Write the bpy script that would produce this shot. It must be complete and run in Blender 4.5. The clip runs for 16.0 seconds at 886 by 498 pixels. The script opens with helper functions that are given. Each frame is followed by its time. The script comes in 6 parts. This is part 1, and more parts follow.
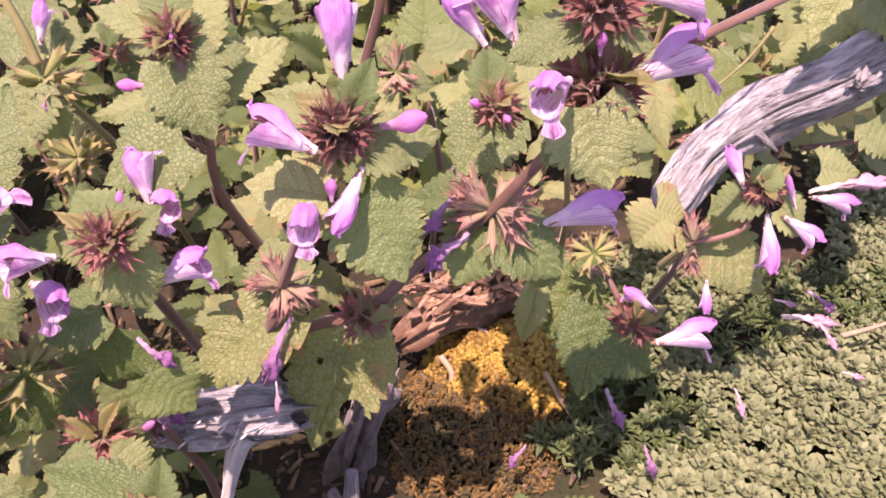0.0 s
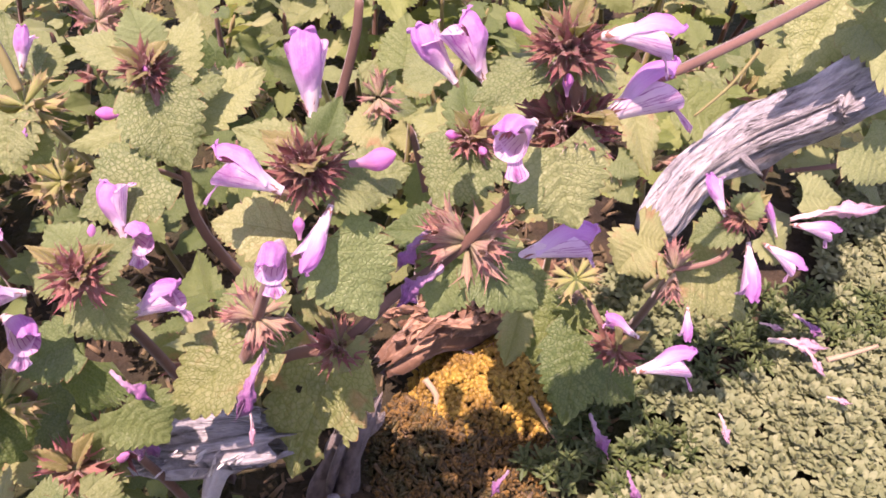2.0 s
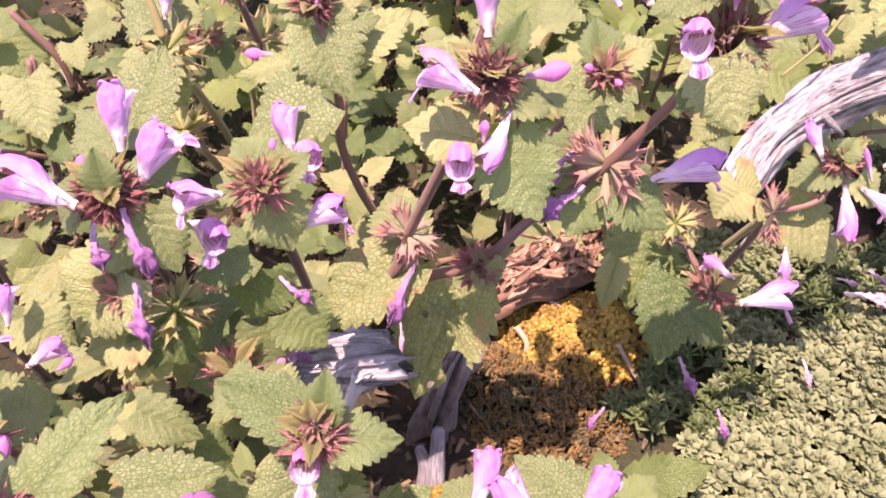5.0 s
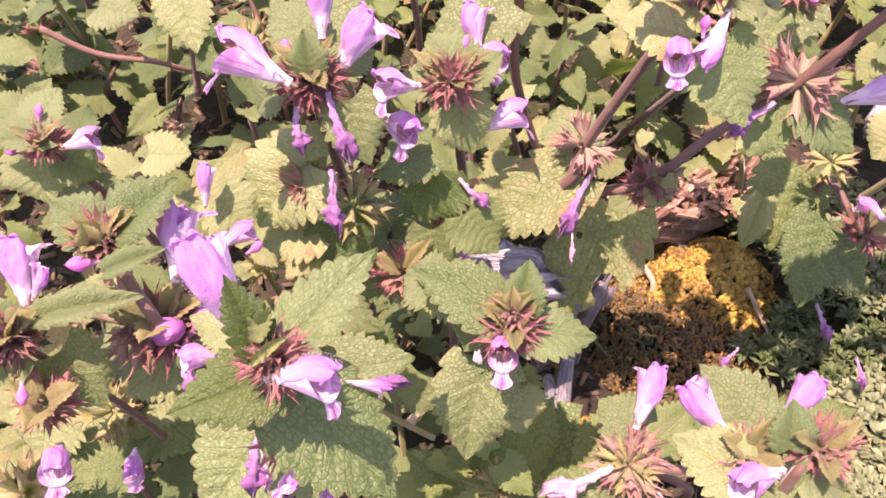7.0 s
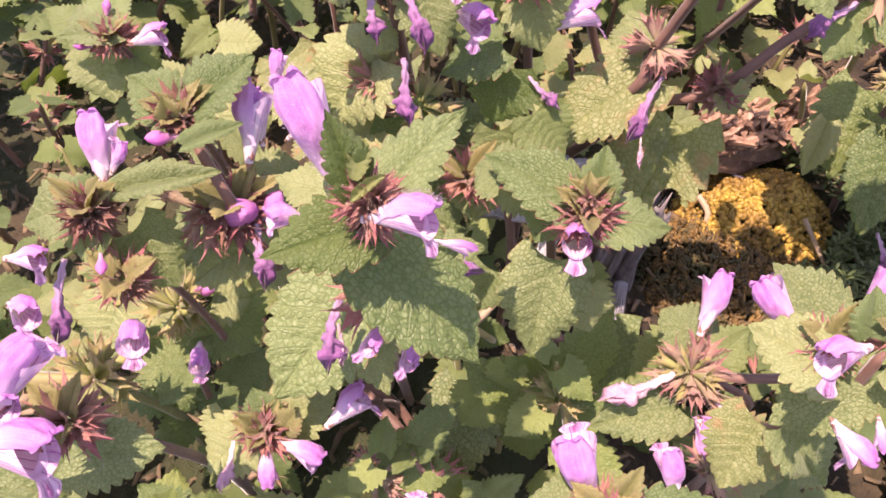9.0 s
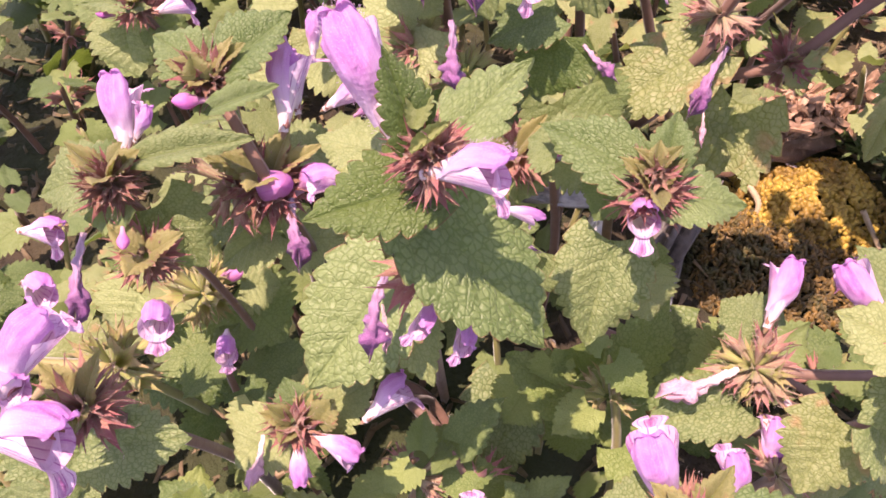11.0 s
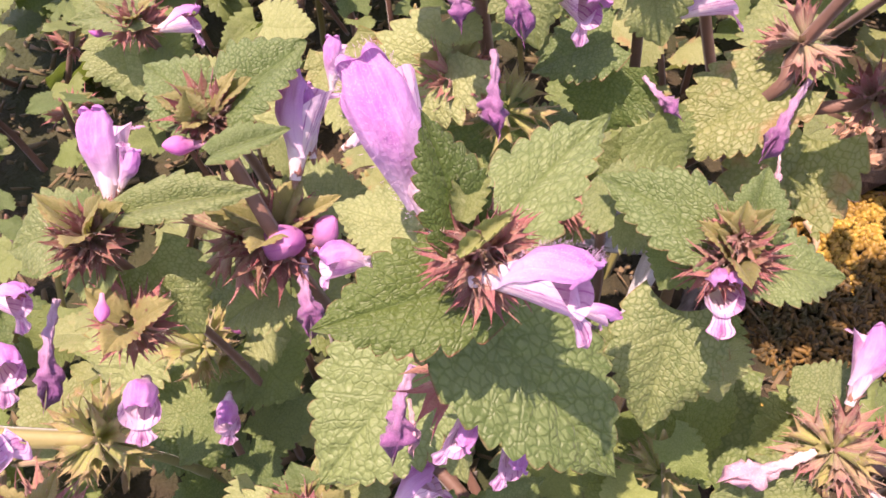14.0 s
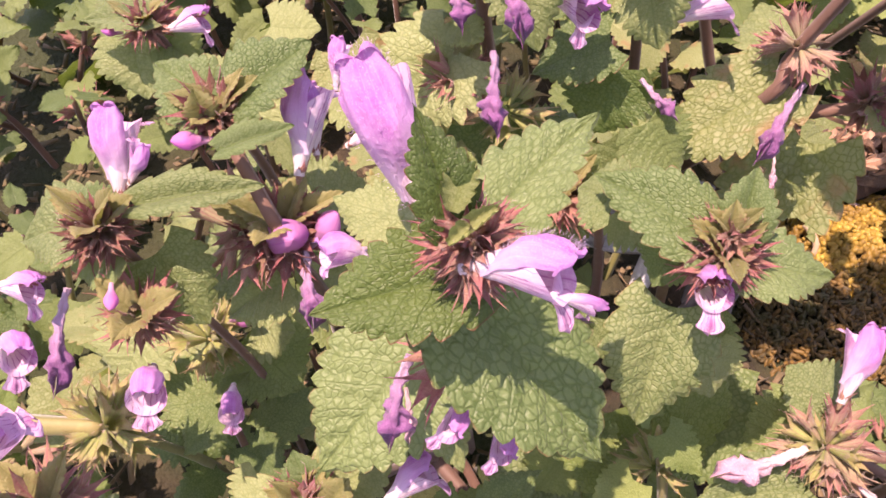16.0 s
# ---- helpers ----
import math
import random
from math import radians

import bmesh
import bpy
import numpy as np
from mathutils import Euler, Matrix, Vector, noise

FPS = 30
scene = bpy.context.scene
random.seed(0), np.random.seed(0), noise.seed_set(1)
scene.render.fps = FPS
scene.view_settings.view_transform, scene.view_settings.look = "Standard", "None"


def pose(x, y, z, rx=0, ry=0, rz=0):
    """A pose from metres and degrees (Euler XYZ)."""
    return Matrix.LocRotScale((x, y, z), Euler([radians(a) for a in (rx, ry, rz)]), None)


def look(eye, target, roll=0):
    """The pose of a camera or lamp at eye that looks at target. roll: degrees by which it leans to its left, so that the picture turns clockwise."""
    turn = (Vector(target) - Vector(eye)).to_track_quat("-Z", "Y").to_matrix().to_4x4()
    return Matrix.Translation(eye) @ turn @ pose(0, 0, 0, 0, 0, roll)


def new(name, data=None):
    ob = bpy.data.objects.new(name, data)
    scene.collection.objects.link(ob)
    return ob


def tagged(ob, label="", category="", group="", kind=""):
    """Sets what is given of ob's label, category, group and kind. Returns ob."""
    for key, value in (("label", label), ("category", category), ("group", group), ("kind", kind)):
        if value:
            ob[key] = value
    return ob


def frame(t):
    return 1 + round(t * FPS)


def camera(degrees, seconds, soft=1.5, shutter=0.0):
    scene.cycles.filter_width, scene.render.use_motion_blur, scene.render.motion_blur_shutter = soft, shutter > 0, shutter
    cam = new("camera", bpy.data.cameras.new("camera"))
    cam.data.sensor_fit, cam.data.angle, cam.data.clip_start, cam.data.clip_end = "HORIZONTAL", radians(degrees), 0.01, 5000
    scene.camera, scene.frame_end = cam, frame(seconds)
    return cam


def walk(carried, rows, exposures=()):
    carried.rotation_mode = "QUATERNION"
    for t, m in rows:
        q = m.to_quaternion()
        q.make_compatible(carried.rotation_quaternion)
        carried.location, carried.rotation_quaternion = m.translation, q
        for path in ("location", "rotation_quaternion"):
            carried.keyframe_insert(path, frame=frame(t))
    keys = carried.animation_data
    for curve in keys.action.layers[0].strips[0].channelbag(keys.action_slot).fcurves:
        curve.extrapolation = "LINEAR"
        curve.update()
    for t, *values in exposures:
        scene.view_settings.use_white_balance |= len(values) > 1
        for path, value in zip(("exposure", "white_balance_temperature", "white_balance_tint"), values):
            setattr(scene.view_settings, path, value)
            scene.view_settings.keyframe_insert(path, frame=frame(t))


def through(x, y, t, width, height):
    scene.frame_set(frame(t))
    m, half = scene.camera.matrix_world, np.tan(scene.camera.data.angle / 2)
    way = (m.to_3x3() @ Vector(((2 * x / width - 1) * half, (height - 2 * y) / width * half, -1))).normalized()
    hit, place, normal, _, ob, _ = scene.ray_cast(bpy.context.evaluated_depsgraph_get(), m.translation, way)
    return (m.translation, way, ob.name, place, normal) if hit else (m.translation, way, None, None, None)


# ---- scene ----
cam = camera(54.8, 16.0, 1.7)
METRES, EYE, TILT, LEAN, TURN = 0.2, 0.3, -52.0, 0.0, 0.0
ROWS = [
    (0.0, 0.0, 0.0, 0.0, 0.0, 0.0, -0.0),
    (0.5, 0.0269, 0.0045, 0.0287, -0.01, 0.37, -0.05),
    (1.0, 0.0168, 0.0142, 0.0195, 0.03, 0.36, -0.04),
    (1.5, 0.0112, -0.0008, 0.0194, 0.03, 0.45, -0.05),
    (2.0, 0.0305, 0.0024, 0.0292, 0.04, 0.52, -0.12),
    (2.5, 0.0141, -0.0066, 0.0312, 0.1, 0.56, -0.1),
    (3.0, -0.0507, -0.0303, 0.0143, 0.38, 0.83, -0.32),
    (5.5, -0.1421, -0.0925, -0.0959, 1.07, 1.04, -1.39),
    (6.0, -0.1739, -0.1016, -0.1036, 1.78, 0.57, -2.19),
    (6.5, -0.2571, -0.1067, -0.1387, 3.02, -0.24, -3.31),
    (7.0, -0.2939, -0.088, -0.1752, 4.01, -0.99, -4.19),
    (7.5, -0.3062, -0.0639, -0.1982, 4.79, -1.79, -4.92),
    (8.0, -0.3198, -0.0732, -0.218, 5.53, -2.8, -5.47),
    (8.5, -0.3166, -0.0869, -0.2521, 5.82, -3.26, -5.44),
    (9.0, -0.3352, -0.0894, -0.2644, 5.91, -3.38, -5.43),
    (9.5, -0.3389, -0.0922, -0.2852, 6.02, -3.69, -5.47),
    (12.0, -0.3868, 0.0227, -0.2904, 7.91, -3.01, -6.36),
    (12.5, -0.3858, 0.022, -0.284, 7.92, -3.17, -6.7),
    (13.0, -0.3969, 0.0178, -0.2702, 7.98, -3.17, -6.74),
    (13.5, -0.4054, 0.0829, -0.2498, 8.36, -3.59, -6.81),
    (14.0, -0.4105, 0.1126, -0.25, 8.44, -3.19, -6.72),
    (14.5, -0.4082, 0.1141, -0.2522, 8.7, -3.23, -6.75),
    (15.0, -0.4048, 0.1241, -0.2429, 9.1, -4.0, -7.11),
    (15.5, -0.4003, 0.0881, -0.2403, 9.25, -3.81, -7.23),
    (16.0, -0.3991, 0.093, -0.2544, 9.0, -3.07, -7.29),
]
EXPOSURE = [(0.0, 1.36, 7500, 53), (0.5, 1.46, 7500, 53), (1.5, 1.48, 7500, 53), (2.5, 1.38, 7500, 53), (3.2, 1.49, 7500, 53), (5.3, 1.69, 7500, 53), (8.5, 1.59, 7550, 51), (9.0, 1.51, 7650, 44), (12.0, 1.53, 7800, 42), (16.0, 1.45, 7850, 42)]
walk(cam, [(t, pose(0, 0, EYE, TILT, LEAN, TURN) @ pose(METRES * x, METRES * y, METRES * z, 90 + pitch, roll, yaw)) for t, x, y, z, yaw, pitch, roll in ROWS], EXPOSURE)

# ---- light and air ----
world = bpy.data.worlds.new("sky")
scene.world = world
world.use_nodes = True
wn = world.node_tree.nodes
sky = wn.new("ShaderNodeTexSky")
sky.sky_type, sky.sun_disc = "NISHITA", False
SUN = Vector((-0.16, -0.13, 0.97)).normalized()
sky.sun_elevation = math.asin(SUN.z)
sky.sun_rotation = math.atan2(SUN.x, SUN.y)
world.node_tree.links.new(sky.outputs[0], wn["Background"].inputs[0])
wn["Background"].inputs[1].default_value = 0.15
sun = new("sun", bpy.data.lights.new("sun", "SUN"))
sun.data.energy, sun.data.angle, sun.data.color = 4.1, radians(0.5), (1.0, 0.95, 0.85)
sun.matrix_world = look(SUN, (0, 0, 0))


# ---- materials ----
class Nodes:
    """A small shorthand for node materials."""

    def __init__(self, name):
        self.mat = bpy.data.materials.new(name)
        self.mat.use_nodes = True
        self.tree = self.mat.node_tree
        self.bsdf = self.tree.nodes["Principled BSDF"]
        self.out = self.tree.nodes["Material Output"]

    def add(self, kind, operation="", data_type="", blend_type="", feature="", interpolation_type="", **settings):
        n = self.tree.nodes.new(kind)
        if operation:
            n.operation = operation
        if data_type:
            n.data_type = data_type
        if blend_type:
            n.blend_type = blend_type
        if feature:
            n.feature = feature
        if interpolation_type:
            n.interpolation_type = interpolation_type
        for key, value in settings.items():
            n.inputs[key].default_value = value
        return n

    def link(self, a, b):
        self.tree.links.new(a, b)

    def coord(self, which="Object"):
        return self.add("ShaderNodeTexCoord").outputs[which]

    def noise(self, where, scale, detail=4.0, rough=0.55):
        n = self.add("ShaderNodeTexNoise", Scale=scale, Detail=detail, Roughness=rough)
        self.link(where, n.inputs["Vector"])
        return n.outputs["Fac"]

    def cells(self, where, scale, feature="DISTANCE_TO_EDGE"):
        n = self.add("ShaderNodeTexVoronoi", feature=feature, Scale=scale, Randomness=0.8)
        self.link(where, n.inputs["Vector"])
        return n.outputs["Distance"]

    def math(self, op, a, b=0.0):
        n = self.add("ShaderNodeMath", operation=op)
        for i, v in enumerate((a, b)):
            if isinstance(v, (int, float)):
                n.inputs[i].default_value = v
            else:
                self.link(v, n.inputs[i])
        return n.outputs[0]

    def span(self, value, a, b, c=0.0, d=1.0):
        n = self.add("ShaderNodeMapRange", interpolation_type="SMOOTHSTEP")
        self.link(value, n.inputs["Value"])
        for i, v in enumerate((a, b, c, d)):
            n.inputs[i + 1].default_value = v
        return n.outputs[0]

    def mix(self, fac, a, b, blend="MIX"):
        n = self.add("ShaderNodeMix", data_type="RGBA", blend_type=blend)
        if isinstance(fac, (int, float)):
            n.inputs[0].default_value = fac
        else:
            self.link(fac, n.inputs[0])
        for i, v in ((6, a), (7, b)):
            if isinstance(v, tuple):
                n.inputs[i].default_value = (*v, 1)
            else:
                self.link(v, n.inputs[i])
        return n.outputs[2]

    def done(self, colour, height=None, bump=0.3, depth=0.001, rough=0.6, sheen=0.0, through=0.0, thin_colour=None, spec=0.4):
        if isinstance(colour, tuple):
            self.bsdf.inputs["Base Color"].default_value = (*colour, 1)
        else:
            self.link(colour, self.bsdf.inputs["Base Color"])
        if isinstance(rough, (int, float)):
            self.bsdf.inputs["Roughness"].default_value = rough
        else:
            self.link(rough, self.bsdf.inputs["Roughness"])
        self.bsdf.inputs["Sheen Weight"].default_value = sheen
        self.bsdf.inputs["Sheen Roughness"].default_value = 0.4
        self.bsdf.inputs["Specular IOR Level"].default_value = spec
        normal = None
        if height is not None:
            b = self.add("ShaderNodeBump", Strength=bump, Distance=depth)
            self.link(height, b.inputs["Height"])
            normal = b.outputs[0]
            self.link(normal, self.bsdf.inputs["Normal"])
        if through:
            tr = self.add("ShaderNodeBsdfTranslucent")
            c = thin_colour if thin_colour is not None else colour
            if isinstance(c, tuple):
                tr.inputs[0].default_value = (*c, 1)
            else:
                self.link(c, tr.inputs[0])
            m = self.add("ShaderNodeMixShader", Fac=through)
            self.link(self.bsdf.outputs[0], m.inputs[1])
            self.link(tr.outputs[0], m.inputs[2])
            self.link(m.outputs[0], self.out.inputs["Surface"])
        return self.mat


def leaf_material(name, dark, light, rim, rim_amount=0.6, blotch=None):
    """A puckered, downy leaf blade: swollen cells between sunk, branching veins, tinted margin."""
    k = Nodes(name)
    ob = k.coord("Object")
    uv = k.add("ShaderNodeSeparateXYZ")
    k.link(k.coord("UV"), uv.inputs[0])
    side = k.math("ABSOLUTE", k.math("SUBTRACT", uv.outputs[0], 0.5))
    along = uv.outputs[1]
    rand = k.add("ShaderNodeObjectInfo").outputs["Random"]
    big = k.noise(ob, 3.0, 3.0)
    fine = k.noise(ob, 70.0, 3.0)
    wob = k.add("ShaderNodeVectorMath", operation="ADD")
    k.link(ob, wob.inputs[0])
    nz = k.add("ShaderNodeTexNoise", Scale=9.0)
    k.link(ob, nz.inputs["Vector"])
    sc = k.add("ShaderNodeVectorMath", operation="SCALE", Scale=0.05)
    k.link(nz.outputs["Color"], sc.inputs[0])
    k.link(sc.outputs[0], wob.inputs[1])
    cell = k.cells(wob.outputs[0], 19.0)
    groove = k.span(cell, 0.0, 0.10)
    dome = k.span(cell, 0.0, 0.20)
    small = k.span(k.cells(wob.outputs[0], 33.0), 0.0, 0.28)
    rib = k.span(side, 0.0, 0.026)
    bent = k.math("ADD", along, k.math("MULTIPLY", k.math("SUBTRACT", k.noise(ob, 4.0, 2.0), 0.5), 0.10))
    vein = k.math("ABSOLUTE", k.math("SUBTRACT", k.math("FRACT", k.math("MULTIPLY", k.math("SUBTRACT", bent, k.math("MULTIPLY", side, 0.42)), 6.0)), 0.5))
    vein = k.span(k.math("SUBTRACT", 0.5, vein), 0.0, 0.07)
    net = k.math("MULTIPLY", groove, k.math("MULTIPLY", vein, rib))
    tone = k.math("ADD", k.math("MULTIPLY", big, 0.7), k.math("MULTIPLY", k.math("SUBTRACT", rand, 0.5), 0.9))
    col = k.mix(k.span(tone, 0.05, 0.75), dark, light)
    # Cell tops carry painted highlight besides pale down; grooves are darkened like creases.
    col = k.mix(k.math("MULTIPLY", dome, 0.42), col, (light[0] * 1.18, light[1] * 1.16, light[2] * 1.30))
    col = k.mix(k.math("MULTIPLY", k.math("SUBTRACT", 1.0, net), 0.32), col, (dark[0] * 0.80, dark[1] * 0.86, dark[2] * 0.70))
    col = k.mix(k.math("MULTIPLY", k.span(k.noise(ob, 34.0, 4.0), 0.54, 0.70), 0.22), col, (light[0] * 1.35, light[1] * 1.30, light[2] * 1.6))
    edge = k.math("MULTIPLY", k.span(side, 0.482, 0.5), k.span(k.noise(ob, 6.0), 0.36, 0.58))
    col = k.mix(k.math("MULTIPLY", edge, rim_amount), col, rim)
    if blotch:
        spot = k.math("MULTIPLY", k.span(k.noise(ob, 2.6, 5.0), 0.52, 0.62), k.span(side, 0.18, 0.42))
        col = k.mix(spot, col, blotch)
    height = k.math("ADD", k.math("MULTIPLY", dome, 0.9), k.math("ADD", k.math("MULTIPLY", small, 0.12), k.math("ADD", k.math("MULTIPLY", vein, 0.9), k.math("ADD", k.math("MULTIPLY", rib, 1.3), k.math("MULTIPLY", fine, 0.18)))))
    thin = k.mix(0.6, col, (light[0] * 1.3, light[1] * 1.5, light[2] * 0.5))
    return k.done(col, height, 0.36, 0.0010, rough=0.50, sheen=0.10, through=0.33, thin_colour=thin, spec=0.40)


LEAF = leaf_material("leaf_green", (0.092, 0.136, 0.046), (0.232, 0.268, 0.106), (0.24, 0.10, 0.045))
LEAF_FRESH = leaf_material("leaf_young", (0.064, 0.108, 0.030), (0.160, 0.215, 0.078), (0.17, 0.055, 0.035), 0.95)
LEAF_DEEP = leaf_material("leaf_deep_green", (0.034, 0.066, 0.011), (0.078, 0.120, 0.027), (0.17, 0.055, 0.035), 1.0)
LEAF_OLD = leaf_material("leaf_yellowing", (0.135, 0.166, 0.054), (0.255, 0.276, 0.112), (0.28, 0.14, 0.06), 0.8, (0.27, 0.17, 0.08))
# Darker copy of the leaf green; shade is put into its colour.
LEAF_SHADE_TONE = leaf_material("leaf_shade_tone", (0.052, 0.096, 0.024), (0.150, 0.196, 0.062), (0.15, 0.09, 0.03), 0.4)
LEAF_LIME = leaf_material("leaf_lime", (0.095, 0.145, 0.034), (0.200, 0.248, 0.072), (0.24, 0.18, 0.05), 0.3)
BRACT = leaf_material("bract_reddish", (0.14, 0.145, 0.048), (0.25, 0.225, 0.085), (0.28, 0.07, 0.065), 1.0, (0.25, 0.09, 0.065))
BRACT_GREEN = leaf_material("bract_green", (0.10, 0.135, 0.036), (0.225, 0.255, 0.090), (0.17, 0.08, 0.045), 1.0)


def petal_material(name, pale, mid, deep, stripes=0.0, white_to=0.45, lines=6.0, lines_from=0.1):
    """Downy lilac petal, white towards the tube, deeper along the crest, with or without dark stripes."""
    k = Nodes(name)
    ob = k.coord("Object")
    xyz = k.add("ShaderNodeSeparateXYZ")
    k.link(ob, xyz.inputs[0])
    uv = k.add("ShaderNodeSeparateXYZ")
    k.link(k.coord("UV"), uv.inputs[0])
    rand = k.add("ShaderNodeObjectInfo").outputs["Random"]
    col = k.mix(k.span(xyz.outputs[1], white_to - 0.35, white_to + 0.25), pale, mid)
    crest = k.math("SUBTRACT", 1.0, k.span(k.math("ABSOLUTE", k.math("SUBTRACT", uv.outputs[0], 0.5)), 0.0, 0.30))
    crest = k.math("MULTIPLY", crest, k.math("MULTIPLY", k.span(uv.outputs[1], 0.05, 0.5), k.span(k.noise(ob, 4.0), 0.25, 0.6)))
    col = k.mix(k.math("MULTIPLY", crest, 0.85), col, deep)
    if stripes:
        w = k.add("ShaderNodeTexNoise", Scale=5.0)
        k.link(ob, w.inputs["Vector"])
        p = k.math("ADD", k.math("MULTIPLY", uv.outputs[0], lines), k.math("MULTIPLY", w.outputs["Fac"], 1.1))
        line = k.span(k.math("ABSOLUTE", k.math("SUBTRACT", k.math("FRACT", p), 0.5)), 0.04, 0.12, 1.0, 0.0)
        line = k.math("MULTIPLY", line, k.math("MULTIPLY", k.span(uv.outputs[1], lines_from, lines_from + 0.2), k.span(k.noise(ob, 7.0), 0.30, 0.55)))
        col = k.mix(k.math("MULTIPLY", line, stripes), col, deep)
    col = k.mix(k.math("MULTIPLY", rand, 0.28), col, mid)
    vein = k.add("ShaderNodeMapping")
    vein.inputs["Scale"].default_value = (16.0, 1.3, 1.0)
    k.link(k.coord("UV"), vein.inputs[0])
    thread = k.noise(vein.outputs[0], 2.0, 3.0)
    col = k.mix(k.math("MULTIPLY", k.span(thread, 0.52, 0.68), 0.14), col, deep)
    col = k.mix(k.math("MULTIPLY", k.span(thread, 0.48, 0.36), 0.12), col, pale)
    fleck = k.span(k.noise(ob, 85.0, 2.0), 0.52, 0.72)
    col = k.mix(k.math("MULTIPLY", fleck, 0.22), col, pale)
    h = k.math("ADD", k.noise(ob, 34.0, 5.0), k.math("ADD", k.math("MULTIPLY", k.noise(ob, 7.0), 2.0), k.math("MULTIPLY", thread, 0.35)))
    return k.done(col, h, 0.28, 0.0007, rough=0.55, sheen=0.06, through=0.42, spec=0.25)


HOOD = petal_material("petal_hood", (0.75, 0.60, 0.74), (0.53, 0.25, 0.53), (0.38, 0.085, 0.36), 0.10, 0.52)
LIP = petal_material("petal_lip", (0.76, 0.66, 0.72), (0.53, 0.24, 0.51), (0.25, 0.02, 0.19), 0.9, 0.80)
TUBE = petal_material("petal_tube", (0.78, 0.70, 0.70), (0.66, 0.46, 0.64), (0.30, 0.03, 0.25), 0.95, 0.55, 13.0, 0.42)
BUD = petal_material("petal_bud", (0.64, 0.38, 0.50), (0.57, 0.22, 0.47), (0.48, 0.11, 0.40), 0.0, 0.45)


def dry_material(name, a, b, c, scale=6.0, through=0.1):
    k = Nodes(name)
    ob = k.coord("Object")
    rand = k.add("ShaderNodeObjectInfo").outputs["Random"]
    xyz = k.add("ShaderNodeSeparateXYZ")
    k.link(ob, xyz.inputs[0])
    col = k.mix(k.span(k.math("ADD", k.noise(ob, scale), k.math("MULTIPLY", k.math("SUBTRACT", rand, 0.5), 0.35)), 0.3, 0.7), a, b)
    col = k.mix(k.span(xyz.outputs[1], 0.05, 0.9), col, c)
    col = k.mix(k.math("MULTIPLY", k.span(k.noise(ob, scale * 9), 0.5, 0.75), 0.4), col, (min(1, a[0] * 1.7), min(1, a[1] * 1.7), min(1, a[2] * 1.7)))
    return k.done(col, k.noise(ob, scale * 5, 5.0), 0.5, 0.0006, rough=0.62, sheen=0.18, through=through)


def calyx_material(name, cup, mid, point):
    """Ribbed downy calyx: greenish at the foot, turning to the colour of the points."""
    k = Nodes(name)
    ob = k.coord("Object")
    rand = k.add("ShaderNodeObjectInfo").outputs["Random"]
    xyz = k.add("ShaderNodeSeparateXYZ")
    k.link(ob, xyz.inputs[0])
    y = k.math("ADD", xyz.outputs[1], k.math("MULTIPLY", k.math("SUBTRACT", k.noise(ob, 5.0), 0.5), 0.5))
    col = k.mix(k.span(y, 0.05, 0.45), cup, mid)
    col = k.mix(k.span(y, 0.38, 0.88), col, point)
    col = k.mix(k.math("MULTIPLY", k.span(rand, 0.2, 1.0), 0.45), col, cup)
    uv = k.add("ShaderNodeSeparateXYZ")
    k.link(k.coord("UV"), uv.inputs[0])
    rib = k.math("ABSOLUTE", k.math("SUBTRACT", k.math("FRACT", k.math("ADD", k.math("MULTIPLY", uv.outputs[0], 10.0), k.math("MULTIPLY", k.noise(ob, 9.0), 0.5))), 0.5))
    col = k.mix(k.math("MULTIPLY", k.span(rib, 0.0, 0.22, 1.0, 0.0), 0.75), col, point)
    col = k.mix(k.math("MULTIPLY", k.span(k.noise(ob, 45.0), 0.5, 0.7), 0.35), col, (min(1, mid[0] * 1.6), min(1, mid[1] * 1.7), min(1, mid[2] * 1.7)))
    col = k.mix(k.span(uv.outputs[0], 1.4, 1.6), col, (0.46, 0.34, 0.29))
    return k.done(col, k.noise(ob, 30.0, 5.0), 0.6, 0.0006, rough=0.6, sheen=0.15, through=0.28)


WILT = dry_material("petal_withered", (0.32, 0.19, 0.30), (0.46, 0.33, 0.40), (0.24, 0.08, 0.22), 7.0, 0.25)
SPENT = dry_material("petal_dried_pale", (0.60, 0.42, 0.42), (0.66, 0.52, 0.48), (0.48, 0.26, 0.34), 7.0, 0.25)
CALYX_RED = calyx_material("calyx_red_brown", (0.27, 0.22, 0.11), (0.35, 0.17, 0.13), (0.33, 0.095, 0.108))
CALYX_DARK = calyx_material("calyx_dark_brown", (0.20, 0.17, 0.075), (0.225, 0.10, 0.08), (0.25, 0.06, 0.07))
CALYX_PALE = calyx_material("calyx_pale_pink", (0.310, 0.305, 0.145), (0.375, 0.268, 0.185), (0.340, 0.125, 0.122))
CALYX_OLIVE = calyx_material("calyx_olive", (0.238, 0.285, 0.072), (0.308, 0.331, 0.112), (0.317, 0.212, 0.112))
STEM = dry_material("stem_brown", (0.110, 0.060, 0.043), (0.165, 0.086, 0.062), (0.135, 0.067, 0.049), 40.0, 0.0)
STEM_GREEN = dry_material("stem_green", (0.15, 0.15, 0.05), (0.22, 0.18, 0.07), (0.20, 0.13, 0.06), 40.0, 0.0)
STAMEN = dry_material("stamen", (0.50, 0.40, 0.38), (0.45, 0.30, 0.28), (0.22, 0.07, 0.04), 20.0, 0.1)
DOWN = dry_material("petal_down", (0.62, 0.46, 0.62), (0.66, 0.52, 0.66), (0.60, 0.40, 0.60), 9.0, 0.3)
STRAW = dry_material("dry_straw", (0.28, 0.20, 0.125), (0.38, 0.28, 0.18), (0.34, 0.23, 0.15), 30.0, 0.05)
